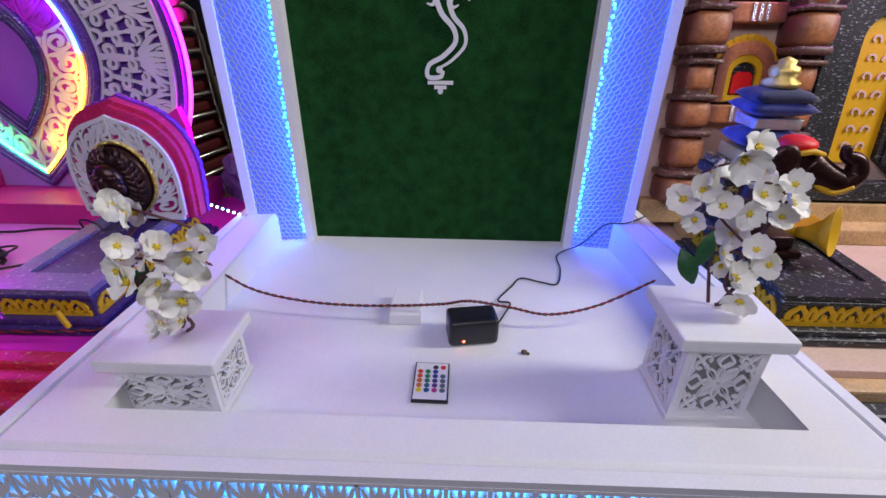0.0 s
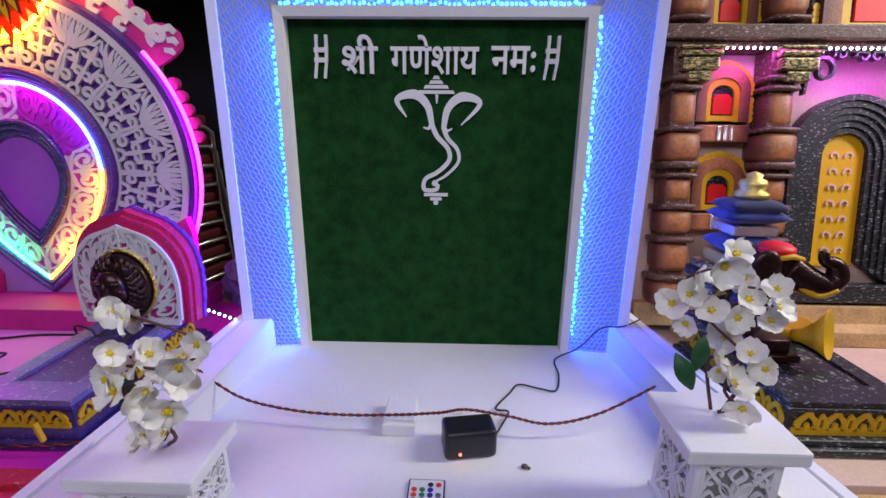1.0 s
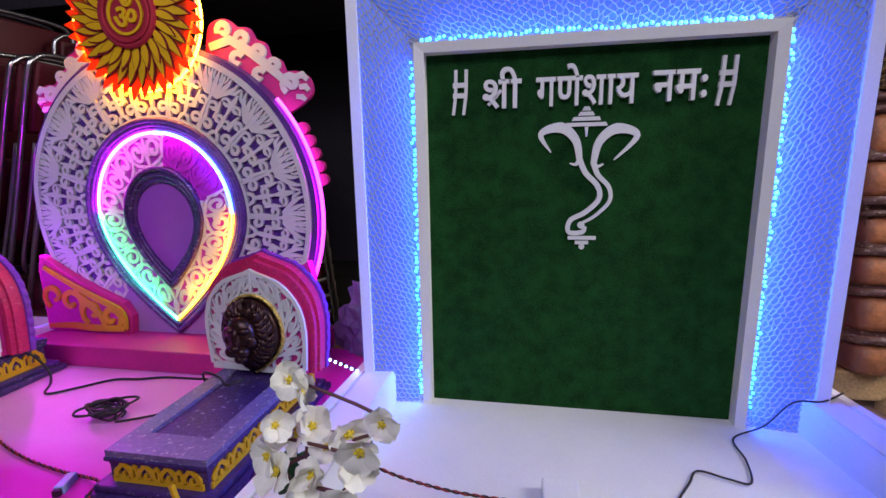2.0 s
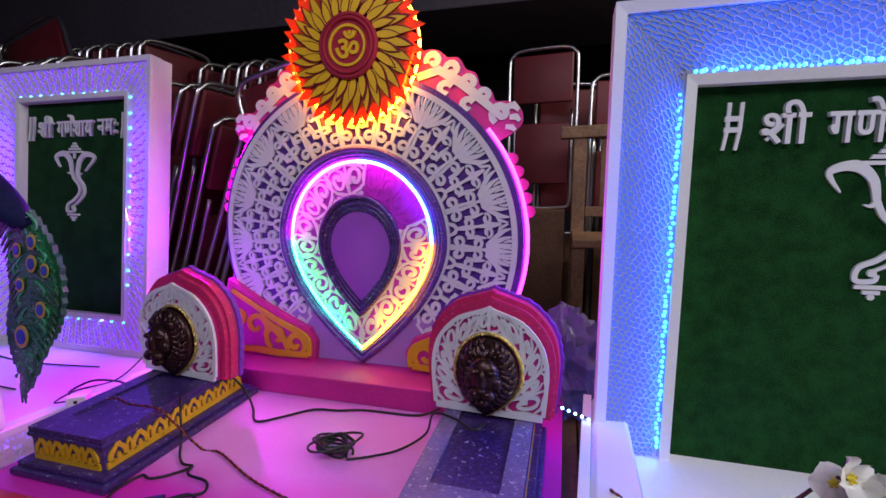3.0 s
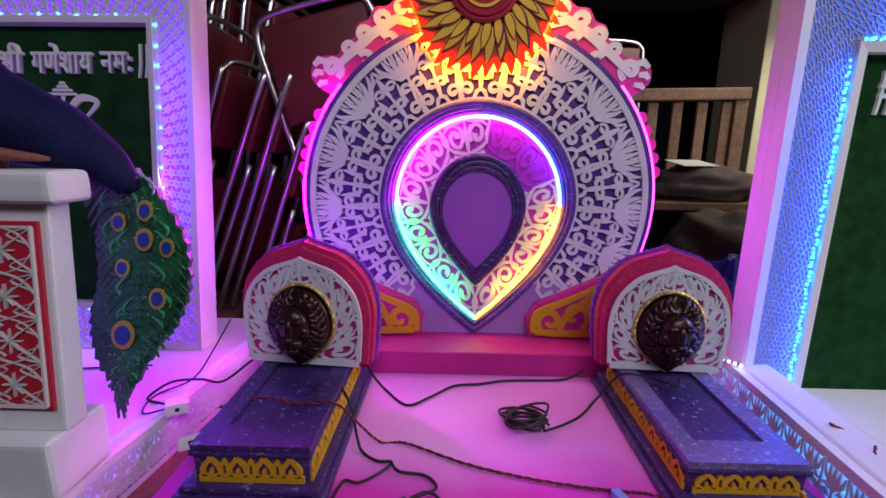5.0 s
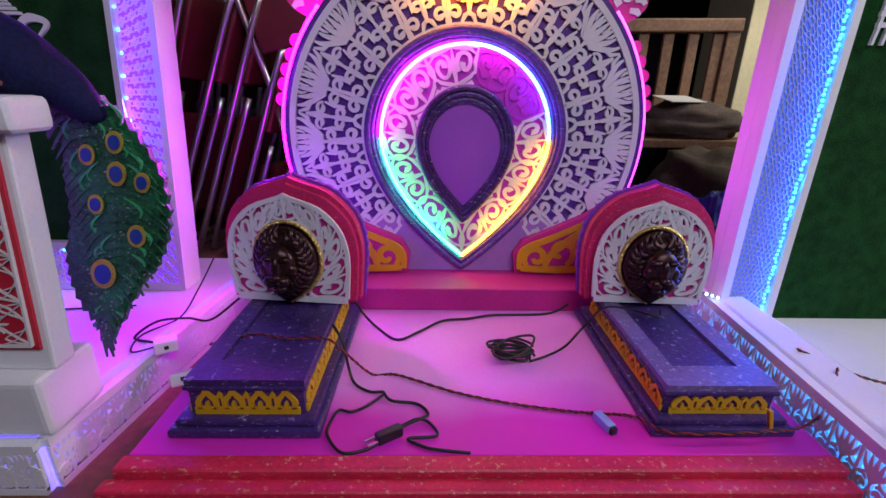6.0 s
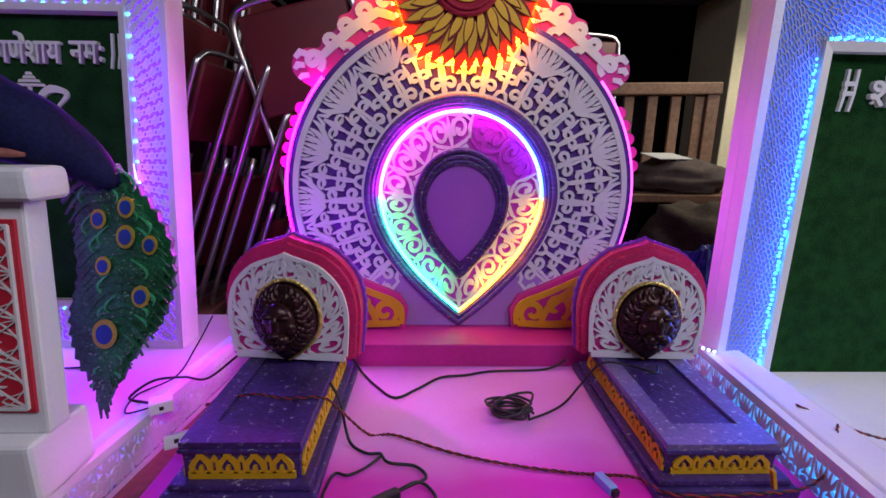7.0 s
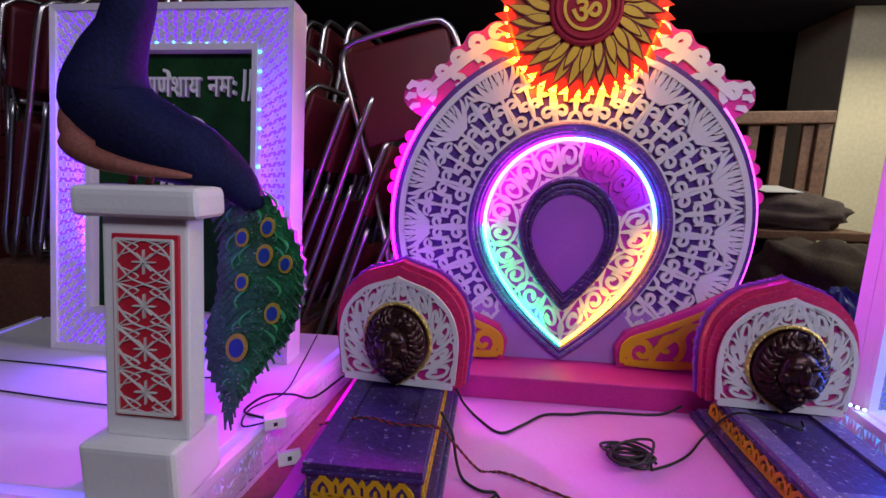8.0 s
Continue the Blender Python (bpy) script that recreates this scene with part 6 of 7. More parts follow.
figure = elephant()
for v in figure.verts:
    v.co.z += 0.022 * min(1.0, max(0.0, (v.co.z - 0.90) / 0.06))
tagged(part("elephant_figure", figure, [BRONZE, BRIGHT_RED, YELLOW], None, "", True), "brown elephant figure with red cap, raised trunk and yellow horn", "statue")
tagged(part("bowl", lathe([(0.02, 0), (0.045, 0.004), (0.060, 0.035), (0.056, 0.035), (0.042, 0.008), (0.001, 0.006)], (0.78, 1.00, 0.8545)), YELLOW, None, "", True), "small pale yellow bowl on the black plinth", "bowl")


# ---- on the white shrine: planters, flowers, remote, adapter ----
def rosette(bm, m, half_w, half_h, y0, y1, w):
    """A square carved panel: an eight-petalled flower, corner leaves with curls and a border."""
    def put(pts, w0, w1, mid=None):
        ribbon(bm, [(a * half_w, b * half_h) for a, b in pts], w0 * w, w1 * w, y0, y1, m, mid * w if mid else None)

    for k in range(8):
        a = k * math.tau / 8
        r = 0.52 if k % 2 == 0 else 0.66
        for s in (-1, 1):
            b = a + s * 0.27
            put([tuple(p) for p in smooth_line([(0.06 * math.cos(a), 0.06 * math.sin(a)), (math.cos(b) * r * 0.62, math.sin(b) * r * 0.62), (math.cos(a) * r, math.sin(a) * r)], 4)], 0.6, 0.5, 0.9)
        put([(math.cos(a) * 0.12, math.sin(a) * 0.12), (math.cos(a) * r * 0.8, math.sin(a) * r * 0.8)], 0.3, 0.3, 0.7)
    for k in range(4):
        ca, sa = math.cos(k * math.pi / 2), math.sin(k * math.pi / 2)

        def turn(pts):
            return [(x * ca - y * sa, x * sa + y * ca) for x, y in pts]

        for s in (-1, 1):
            put(turn([tuple(p) for p in smooth_line([(0.50, 0), (0.70, s * 0.22), (0.96, 0.0)], 4)]), 0.7, 0.7, 1.2)
            put(turn(curl(0.72, s * 0.52, 0.20, 0.06, 200 * s, -150 * s, 10)), 0.8, 1.2, 0.9)
            put(turn([(0.97, s * 0.18), (0.86, s * 0.40), (0.98, s * 0.62)]), 0.6, 0.6, 1.1)
        put(turn([(0.62, 0.62), (0.82, 0.82), (0.98, 0.98)]), 0.6, 0.8, 1.6)
    for p, q in (((-1, -1), (1, -1)), ((1, -1), (1, 1)), ((1, 1), (-1, 1)), ((-1, 1), (-1, -1))):
        ribbon(bm, [(p[0] * half_w, p[1] * half_h), (q[0] * half_w, q[1] * half_h)], w * 1.4, w * 1.4, y0 - 0.0004, y1, m)


# white foam core coloured grey for the shade behind the carved sides
CORE_SHADE = surface("shade_grey_core", (0.24, 0.235, 0.23), 0.8, vary=0.1)


def planter(x0, x1, y0, y1, z0, z1, over, label):
    ob = thing("planter", ((x0 + x1) / 2, (y0 + y1) / 2, z0), label, "planter", "flower planters")
    part("body", box(x0 + 0.004, x1 - 0.004, y0 + 0.004, y1 - 0.004, z0, z1, 0.001), CORE_SHADE, ob)
    part("foot", box(x0 - 0.004, x1 + 0.004, y0 - 0.004, y1 + 0.004, z0 + 0.0002, z0 + 0.010, 0.002), FOAM, ob)
    hw, hd, hh = (x1 - x0) / 2, (y1 - y0) / 2, (z1 - z0) / 2 - 0.006
    cx, cy, cz = (x0 + x1) / 2, (y0 + y1) / 2, (z0 + z1) / 2 + 0.004
    for m, half in ((Matrix.Translation((cx, y0 + 0.004, cz)), hw), (Matrix.Translation((x0 + 0.004, cy, cz)) @ Matrix.Rotation(radians(-90), 4, "Z"), hd), (Matrix.Translation((x1 - 0.004, cy, cz)) @ Matrix.Rotation(radians(90), 4, "Z"), hd)):
        bm = bmesh.new()
        rosette(bm, m, half - 0.010, hh - 0.008, -0.004, -0.0004, 0.0036)
        ring_slab([(-half + 0.010, -hh + 0.008), (half - 0.010, -hh + 0.008), (half - 0.010, hh - 0.008), (-half + 0.010, hh - 0.008)], [(-half, -hh), (half, -hh), (half, hh), (-half, hh)], -0.0045, -0.0003, bm, m)
        part("carved_side", bm, FOAM_LATTICE, ob)
    part("top_plate", box(x0 - over, x1 + over, y0 - over * 0.7, y1 + over * 0.7, z1 + 0.0002, z1 + 0.022, 0.004), FOAM, ob)
    return ob


planter(-0.496, -0.352, 0.500, 0.605, AZ + 0.0005, 0.850, 0.016, "white foam planter box with carved flower panels")
planter(0.333, 0.448, 0.526, 0.632, AZ + 0.0005, 0.900, 0.022, "tall white foam planter box with carved flower panels")


def blossom_mesh(seed, cup):
    bm = bmesh.new()
    rnd = random.Random(seed)
    for k in range(5):
        a0 = k * math.tau / 5 + 0.3 + rnd.uniform(-0.15, 0.15)
        grow, wave = rnd.uniform(0.85, 1.15), rnd.uniform(0, 6)
        n = 6
        rows = []
        for i in range(n + 1):
            t = i / n
            r = 0.004 + 0.026 * t * grow
            hw = 0.0175 * grow * math.sin(math.pi * (0.12 + 0.80 * t)) ** 0.8
            lift = 0.006 * math.sin(t * 2.6) + 0.0015 * k + cup * t * t
            row = []
            for j in range(5):
                u = j / 4 * 2 - 1
                x, y = r, u * hw
                z = lift + 0.005 * u * u * t + 0.0028 * t * math.sin(4 * u + wave)
                row.append(bm.verts.new((x * math.cos(a0) - y * math.sin(a0), x * math.sin(a0) + y * math.cos(a0), z)))
            rows.append(row)
        for r1, r2 in zip(rows, rows[1:]):
            for j in range(4):
                bm.faces.new((r1[j], r1[j + 1], r2[j + 1], r2[j]))
    me = bpy.data.meshes.new("blossom")
    bm.to_mesh(me)
    bm.free()
    me.materials.append(PETAL)
    for p in me.polygons:
        p.use_smooth = True
    return me


def centre_mesh():
    bm = ball((0, 0, 0.006), (0.0055, 0.0055, 0.005), None, None, 0, 8, 6)
    for k in range(5):
        a = k * math.tau / 5
        ball((0.006 * math.cos(a), 0.006 * math.sin(a), 0.008), (0.0022, 0.0022, 0.003), bm, None, 0, 6, 4)
    me = bpy.data.meshes.new("centre")
    bm.to_mesh(me)
    bm.free()
    me.materials.append(PISTIL)
    return me


BLOSSOMS, CENTRE = [blossom_mesh(k, c) for k, c in enumerate((0.002, 0.009, 0.016, 0.005))], centre_mesh()


def bouquet(foot, blooms, leaves, seed, label):
    """Artificial blossoms on thin brown stems standing in a planter's top."""
    rnd = random.Random(seed)
    ob = thing("flower_spray", foot, label, "artificial flowers", "flower sprays")
    f = Vector(foot)
    for k in range(3):
        targets = sorted([Vector(b) for b in blooms[k::3]], key=lambda v: v.z)
        pts = [f + Vector((rnd.uniform(-0.02, 0.02), rnd.uniform(-0.01, 0.01), 0))] + [t + Vector((0, 0.012, -0.008)) for t in targets]
        line = smooth_line(pts, 5)
        part("stem", tube(line, [0.0028 - 0.0012 * i / len(line) for i in range(len(line))], sides=6), STEM, ob, "", True)
    more = [(b[0] + rnd.uniform(-0.03, 0.03), b[1] + rnd.uniform(-0.02, 0.03), b[2] + rnd.uniform(-0.03, 0.02)) for b in blooms[::2]]
    for b in blooms + more:
        aim = Vector((rnd.uniform(-1.1, 1.1), -1.0, rnd.uniform(-0.4, 1.3))).normalized()
        q = aim.to_track_quat("Z", "Y").to_matrix().to_4x4()
        s = rnd.uniform(0.56, 0.80)
        m = Matrix.Translation(b) @ q @ Matrix.Rotation(rnd.uniform(0, 6), 4, "Z") @ Matrix.Diagonal((s, s, s, 1))
        bl = new("blossom", rnd.choice(BLOSSOMS))
        PLACE[bl] = m
        bl.parent, bl.matrix_parent_inverse, bl.matrix_basis = ob, PLACE[ob].inverted(), m
        ce = new("blossom_centre", CENTRE)
        ce.parent = bl
    for x, y, z, a in leaves:
        bm = bmesh.new()
        rows = []
        for i in range(7):
            t = i / 6
            hw = 0.014 * math.sin(math.pi * (0.05 + 0.93 * t))
            rows.append([bm.verts.new((j * hw, 0.055 * t, 0.012 * math.sin(t * 2) - abs(j) * 0.004)) for j in (-1, 0, 1)])
        for r1, r2 in zip(rows, rows[1:]):
            for j in range(2):
                bm.faces.new((r1[j], r1[j + 1], r2[j + 1], r2[j]))
        bmesh.ops.transform(bm, matrix=Matrix.Translation((x, y, z)) @ Matrix.Rotation(radians(a), 4, "Y") @ Matrix.Rotation(radians(60), 4, "X"), verts=bm.verts)
        part("leaf", bm, LEAF, ob, "dark green leaf", True)
    return ob


bouquet((0.401, 0.600, 0.9245), [(0.356, 0.589, 1.151), (0.418, 0.633, 1.120), (0.340, 0.628, 1.092), (0.438, 0.596, 1.114), (0.412, 0.611, 1.093), (0.365, 0.608, 1.076), (0.457, 0.621, 1.056), (0.344, 0.629, 1.049), (0.416, 0.587, 1.021), (0.395, 0.583, 0.977), (0.408, 0.632, 1.027), (0.450, 0.607, 1.083), (0.343, 0.628, 1.119), (0.439, 0.601, 1.002), (0.383, 0.611, 1.002), (0.413, 0.576, 0.946)],
        [(0.345, 0.585, 0.965, -25), (0.352, 0.60, 0.985, 20)], 4, "tall spray of white silk blossoms standing in a planter")
bouquet((-0.405, 0.560, 0.8745), [(-0.387, 0.486, 1.115), (-0.383, 0.511, 1.095), (-0.438, 0.526, 1.024), (-0.417, 0.499, 1.000), (-0.410, 0.539, 1.022), (-0.354, 0.536, 1.030), (-0.296, 0.488, 1.076), (-0.347, 0.488, 0.985), (-0.404, 0.515, 0.920), (-0.381, 0.538, 1.007), (-0.398, 0.507, 0.986), (-0.332, 0.498, 1.020), (-0.366, 0.504, 0.936), (-0.424, 0.509, 1.048)],
        [(-0.44, 0.53, 0.945, 30), (-0.43, 0.52, 0.955, 10)], 9, "short spray of white silk blossoms standing in a planter")

remote = thing("remote_control", (-0.036, 0.584, AZ), "small white remote control with rows of coloured buttons", "remote control")
MR = Matrix.Translation((-0.036, 0.584, AZ + 0.0005)) @ Matrix.Rotation(radians(-1.0), 4, "Z")
part("body", box(-0.030, 0.030, -0.044, 0.044, 0, 0.006, 0.0018, m=MR), BLACK, remote, "black plastic body")
part("face", box(-0.0275, 0.0275, -0.0405, 0.0415, 0.0055, 0.0068, 0.0005, m=MR), WHITE_PLASTIC, remote, "white printed face")
BUTTONS = [[(0.8, 0.8, 0.8), (0.8, 0.8, 0.8), (0.02, 0.02, 0.03), (0.7, 0.03, 0.03)], [(0.65, 0.05, 0.02), (0.02, 0.22, 0.06), (0.02, 0.03, 0.30), (0.8, 0.8, 0.8)], [(0.65, 0.08, 0.02), (0.02, 0.22, 0.10), (0.02, 0.03, 0.25), (0.10, 0.14, 0.16)],
        [(0.65, 0.12, 0.02), (0.02, 0.18, 0.14), (0.05, 0.03, 0.22), (0.10, 0.14, 0.16)], [(0.65, 0.16, 0.02), (0.02, 0.12, 0.22), (0.10, 0.03, 0.22), (0.10, 0.14, 0.16)], [(0.75, 0.62, 0.02), (0.02, 0.08, 0.25), (0.45, 0.03, 0.20), (0.10, 0.14, 0.16)]]
KEY_MATS = {}
for r, row in enumerate(BUTTONS):
    for c, col in enumerate(row):
        if col not in KEY_MATS:
            KEY_MATS[col] = surface("key_colour", col, 0.4, vary=0.04, bump=0)
        x, y = -0.0195 + 0.013 * c, 0.031 - 0.0105 * r
        key = lathe([(0.0001, 0), (0.0047, 0), (0.0047, 0.0008), (0.004, 0.0012), (0.0001, 0.0012)], (x, y, 0.0067), None, 12)
        bmesh.ops.transform(key, matrix=MR, verts=key.verts)
        part("button", key, KEY_MATS[col], remote)

adapter = thing("power_adapter", (0.028, 0.70, AZ), "black plastic power adapter with a red light", "power adapter")
MP = Matrix.Translation((0.035, 0.708, AZ + 0.0005)) @ Matrix.Rotation(radians(9), 4, "Z")
part("body", box(-0.047, 0.047, -0.028, 0.028, 0, 0.056, 0.011, m=MP, segments=4), BLACK, adapter, "", True)
for k in range(16):
    part("vent_rib", box(-0.030 + 0.004 * k, -0.028 + 0.004 * k, -0.022, -0.010, 0.0555, 0.0568, m=MP), BLACK, adapter)
part("power_light", ball((-0.020, -0.0285, 0.014), (0.0028, 0.0018, 0.0028), None, MP, 0, 8, 6), glowing("red_power_light", (1.0, 0.04, 0.0), 9.0), adapter, "lit red power light")
part("pin_block", box(-0.045, -0.005, 0.0285, 0.040, 0.012, 0.050, 0.004, m=MP), WHITE_PLASTIC, adapter)
tagged(part("foam_block", box(-0.128, -0.066, 0.738, 0.830, AZ + 0.0005, 0.778, 0.004, m=Matrix.Identity(4)), FOAM, None), "small white foam block on the deck", "foam block")
tagged(part("grit", ball((0.131, 0.665, AZ + 0.004), (0.006, 0.005, 0.004), ball((0.138, 0.662, AZ + 0.003), (0.003, 0.003, 0.003))), CLOTH, None), "tiny dark crumb of grit on the deck", "grit")

# ---- cables ----
twisted([(-0.525, 0.828, 0.835), (-0.42, 0.785, 0.800), (-0.31, 0.765, 0.786), (-0.20, 0.755, 0.785), (-0.10, 0.752, 0.790), (-0.02, 0.747, 0.800), (0.03, 0.742, 0.812), (0.107, 0.749, 0.795), (0.188, 0.742, 0.785), (0.285, 0.757, 0.800), (0.40, 0.795, 0.836)], "thin red and black twisted wire across the white deck")
wire("cable", [(0.075, 0.70, 0.775), (0.10, 0.76, 0.765), (0.12, 0.815, 0.757), (0.095, 0.825, 0.757), (0.130, 0.88, 0.757), (0.155, 0.915, 0.757), (0.20, 0.90, 0.757), (0.235, 0.895, 0.757), (0.255, 0.96, 0.757), (0.262, 1.03, 0.758), (0.32, 1.04, 0.785), (0.375, 1.055, 0.832), (0.43, 1.06, 0.836), (0.49, 1.10, 0.838)], 0.0020, WIRE_BLACK, "thin black cable lying loosely on the deck")
Z = BZ + 0.004
wire("cable", [(-1.56, 0.965, 0.868), (-1.50, 0.985, 0.868), (-1.452, 1.02, 0.845), (-1.425, 1.04, 0.790), (-1.39, 1.015, Z), (-1.34, 0.963, Z), (-1.29, 1.00, Z), (-1.234, 1.053, Z), (-1.17, 1.065, Z), (-1.102, 1.085, Z), (-0.963, 1.095, Z), (-0.905, 1.108, 0.790)], 0.0030, WIRE_BLACK, "black cable lying across the pink deck")
wire("cable", [(-1.05, 0.878, Z), (-1.0, 0.905, Z), (-0.952, 0.944, Z), (-0.905, 0.985, 0.79), (-0.875, 0.95, 0.862), (-0.82, 0.93, 0.866), (-0.78, 0.90, 0.866), (-0.76, 0.93, 0.866)], 0.0026, WIRE_BLACK, "black cable from a coil up onto the plinth")
rnd = random.Random(21)
coil = []
for loop in range(9):
    turn, cx, cy, long, thin = rnd.uniform(-0.5, 0.9), -1.082 + rnd.uniform(-0.014, 0.014), 0.893 + rnd.uniform(-0.012, 0.012), rnd.uniform(0.030, 0.050), rnd.uniform(0.016, 0.034)
    for k in range(7):
        a = k * math.tau / 7
        x, y = long * math.cos(a), thin * math.sin(a)
        coil.append((cx + x * math.cos(turn) - y * math.sin(turn), cy + x * math.sin(turn) + y * math.cos(turn), Z + 0.003 + 0.0028 * loop + rnd.uniform(0, 0.008)))
wire("cable_coil", coil + [(-1.05, 0.878, Z + 0.004)], 0.0028, WIRE_BLACK, "bundled coil of black cable on the pink deck", "cable coil", 4)
wire("cable", [(-1.46, 0.86, 0.866), (-1.436, 0.835, 0.84), (-1.424, 0.82, 0.79), (-1.410, 0.80, Z), (-1.378, 0.775, Z), (-1.350, 0.772, Z), (-1.372, 0.738, Z), (-1.401, 0.718, Z), (-1.425, 0.722, Z), (-1.434, 0.69, Z), (-1.432, 0.66, Z), (-1.402, 0.623, Z), (-1.365, 0.628, Z), (-1.345, 0.640, Z + 0.004)], 0.0028, WIRE_BLACK, "loose black cable looped on the pink deck")
wire("cable", [(-1.350, 0.772, Z), (-1.333, 0.745, Z + 0.003), (-1.286, 0.740, Z), (-1.265, 0.712, Z), (-1.290, 0.690, Z + 0.003), (-1.318, 0.675, Z), (-1.285, 0.695, Z + 0.004), (-1.262, 0.690, Z), (-1.250, 0.660, Z), (-1.297, 0.653, Z), (-1.270, 0.635, Z), (-1.241, 0.628, Z), (-1.196, 0.622, Z)], 0.0028, WIRE_BLACK, "black cable with a plug on the pink deck")
plug = thing("plug", (-1.305, 0.634, BZ), "black two-pin plug at a cable's end", "plug")
MQ = Matrix.Translation((-1.330, 0.656, BZ + 0.010)) @ Matrix.Rotation(radians(32), 4, "Z")
part("body", box(-0.022, 0.024, -0.009, 0.009, -0.009, 0.009, 0.004, m=MQ), BLACK, plug)
for s in (-1, 1):
    part("pin", box(-0.040, -0.022, s * 0.006 - 0.0015, s * 0.006 + 0.0015, -0.0015, 0.0015, m=MQ), CHROME, plug)
twisted([(-1.70, 0.84, 0.830), (-1.60, 0.815, 0.868), (-1.535, 0.80, 0.869), (-1.46, 0.800, 0.869), (-1.430, 0.81, 0.835), (-1.38, 0.83, BZ + 0.004), (-1.329, 0.828, BZ + 0.004), (-1.217, 0.775, BZ + 0.004), (-1.114, 0.742, BZ + 0.004), (-1.015, 0.722, BZ + 0.004), (-0.954, 0.715, BZ + 0.004), (-0.90, 0.700, BZ + 0.010), (-0.86, 0.650, 0.785), (-0.726, 0.645, 0.790), (-0.63, 0.66, 0.790), (-0.56, 0.70, 0.80), (-0.50, 0.76, 0.836)], "red and black twisted wire laid over the pink shrine")
conn = thing("connector", (-0.965, 0.680, BZ), "small blue and white wire connector", "connector")
MK = Matrix.Translation((-0.958, 0.690, BZ + 0.008)) @ Matrix.Rotation(radians(-70), 4, "Z")
part("shell", box(-0.020, 0.020, -0.008, 0.008, -0.008, 0.008, 0.002, m=MK), surface("pale_blue_plastic", (0.25, 0.42, 0.72), 0.4, vary=0.05, bump=0), conn)
part("socket", box(0.0202, 0.028, -0.006, 0.006, -0.006, 0.006, 0.001, m=MK), BLACK, conn)
tape = tagged(part("wire_tag", box(-0.003, 0.003, -0.004, 0.004, -0.018, 0.018, 0.001, m=Matrix.Translation((-0.700, 0.652, 0.812)) @ Matrix.Rotation(radians(-14), 4, "Y")), YELLOW, None), "yellow tape tag on the twisted wire", "tape")
# sockets at the edge of the peacock shrine
for k, (x, y, z, a) in enumerate(((-1.815, 0.885, CZT + 0.014, 30), (-1.762, 0.835, 0.755, 28))):
    sock = thing("socket", (x, y, z), "small white cable socket on the shrine edge", "socket", "cable sockets")
    ms = Matrix.Translation((x, y, z)) @ Matrix.Rotation(radians(a), 4, "Z") @ Matrix.Rotation(radians(-25 * k), 4, "X")
    part("body", box(-0.022, 0.022, -0.017, 0.017, -0.013, 0.013, 0.003, m=ms), WHITE_PLASTIC, sock)
    part("hole", box(-0.004, 0.004, -0.0176, -0.0165, -0.004, 0.004, m=ms), BLACK, sock)
wire("cable", [(-1.83, 0.89, CZT + 0.014), (-1.87, 0.91, CZT + 0.004), (-1.91, 0.93, CZT + 0.003), (-1.88, 0.97, CZT + 0.02), (-1.83, 1.00, CZT + 0.012), (-1.78, 1.01, CZT + 0.004), (-1.70, 1.03, 0.85), (-1.64, 1.0, 0.868), (-1.56, 0.985, 0.868)], 0.0030, WIRE_BLACK, "black cable from the sockets over the shrine edge")
wire("cable", [(-1.83, 0.88, CZT + 0.012), (-1.88, 0.87, CZT + 0.004), (-1.90, 0.94, CZT + 0.003), (-1.86, 1.02, CZT + 0.003), (-1.85, 1.10, CZT + 0.04), (-1.83, 1.16, CZT + 0.10)], 0.0020, WIRE_BLACK, "thin black cable rising beside the frame")
wire("cable", [(-2.85, 0.95, CZT + 0.003), (-2.55, 0.93, CZT + 0.003), (-2.3, 0.91, CZT + 0.003), (-2.07, 0.90, CZT + 0.003)], 0.0022, WIRE_BLACK, "thin dark cable lying on the white deck")
wire("cable", [(-2.85, 1.08, CZT + 0.003), (-2.5, 1.07, CZT + 0.003), (-2.25, 1.05, CZT + 0.003), (-2.0, 1.08, CZT + 0.003)], 0.0022, WIRE_BLACK, "thin dark cable lying on the white deck")
# a short run of blue LEDs behind the pale plinth
strip = thing("led_string", (-0.58, 1.08, 0.84), "short string of small blue-white LEDs", "LED string")
part("cord", tube(smooth_line([(-0.64, 1.075, 0.862), (-0.60, 1.07, 0.850), (-0.55, 1.06, 0.838)], 6), 0.002), WIRE_BLACK, strip)
for k in range(7):
    t = k / 6
    part("led_dot", ball((-0.635 + 0.085 * t, 1.066 - 0.010 * t, 0.862 - 0.024 * t), (0.0035, 0.0035, 0.0035), None, None, 0, 8, 5), LED_BLUEDOT, strip)


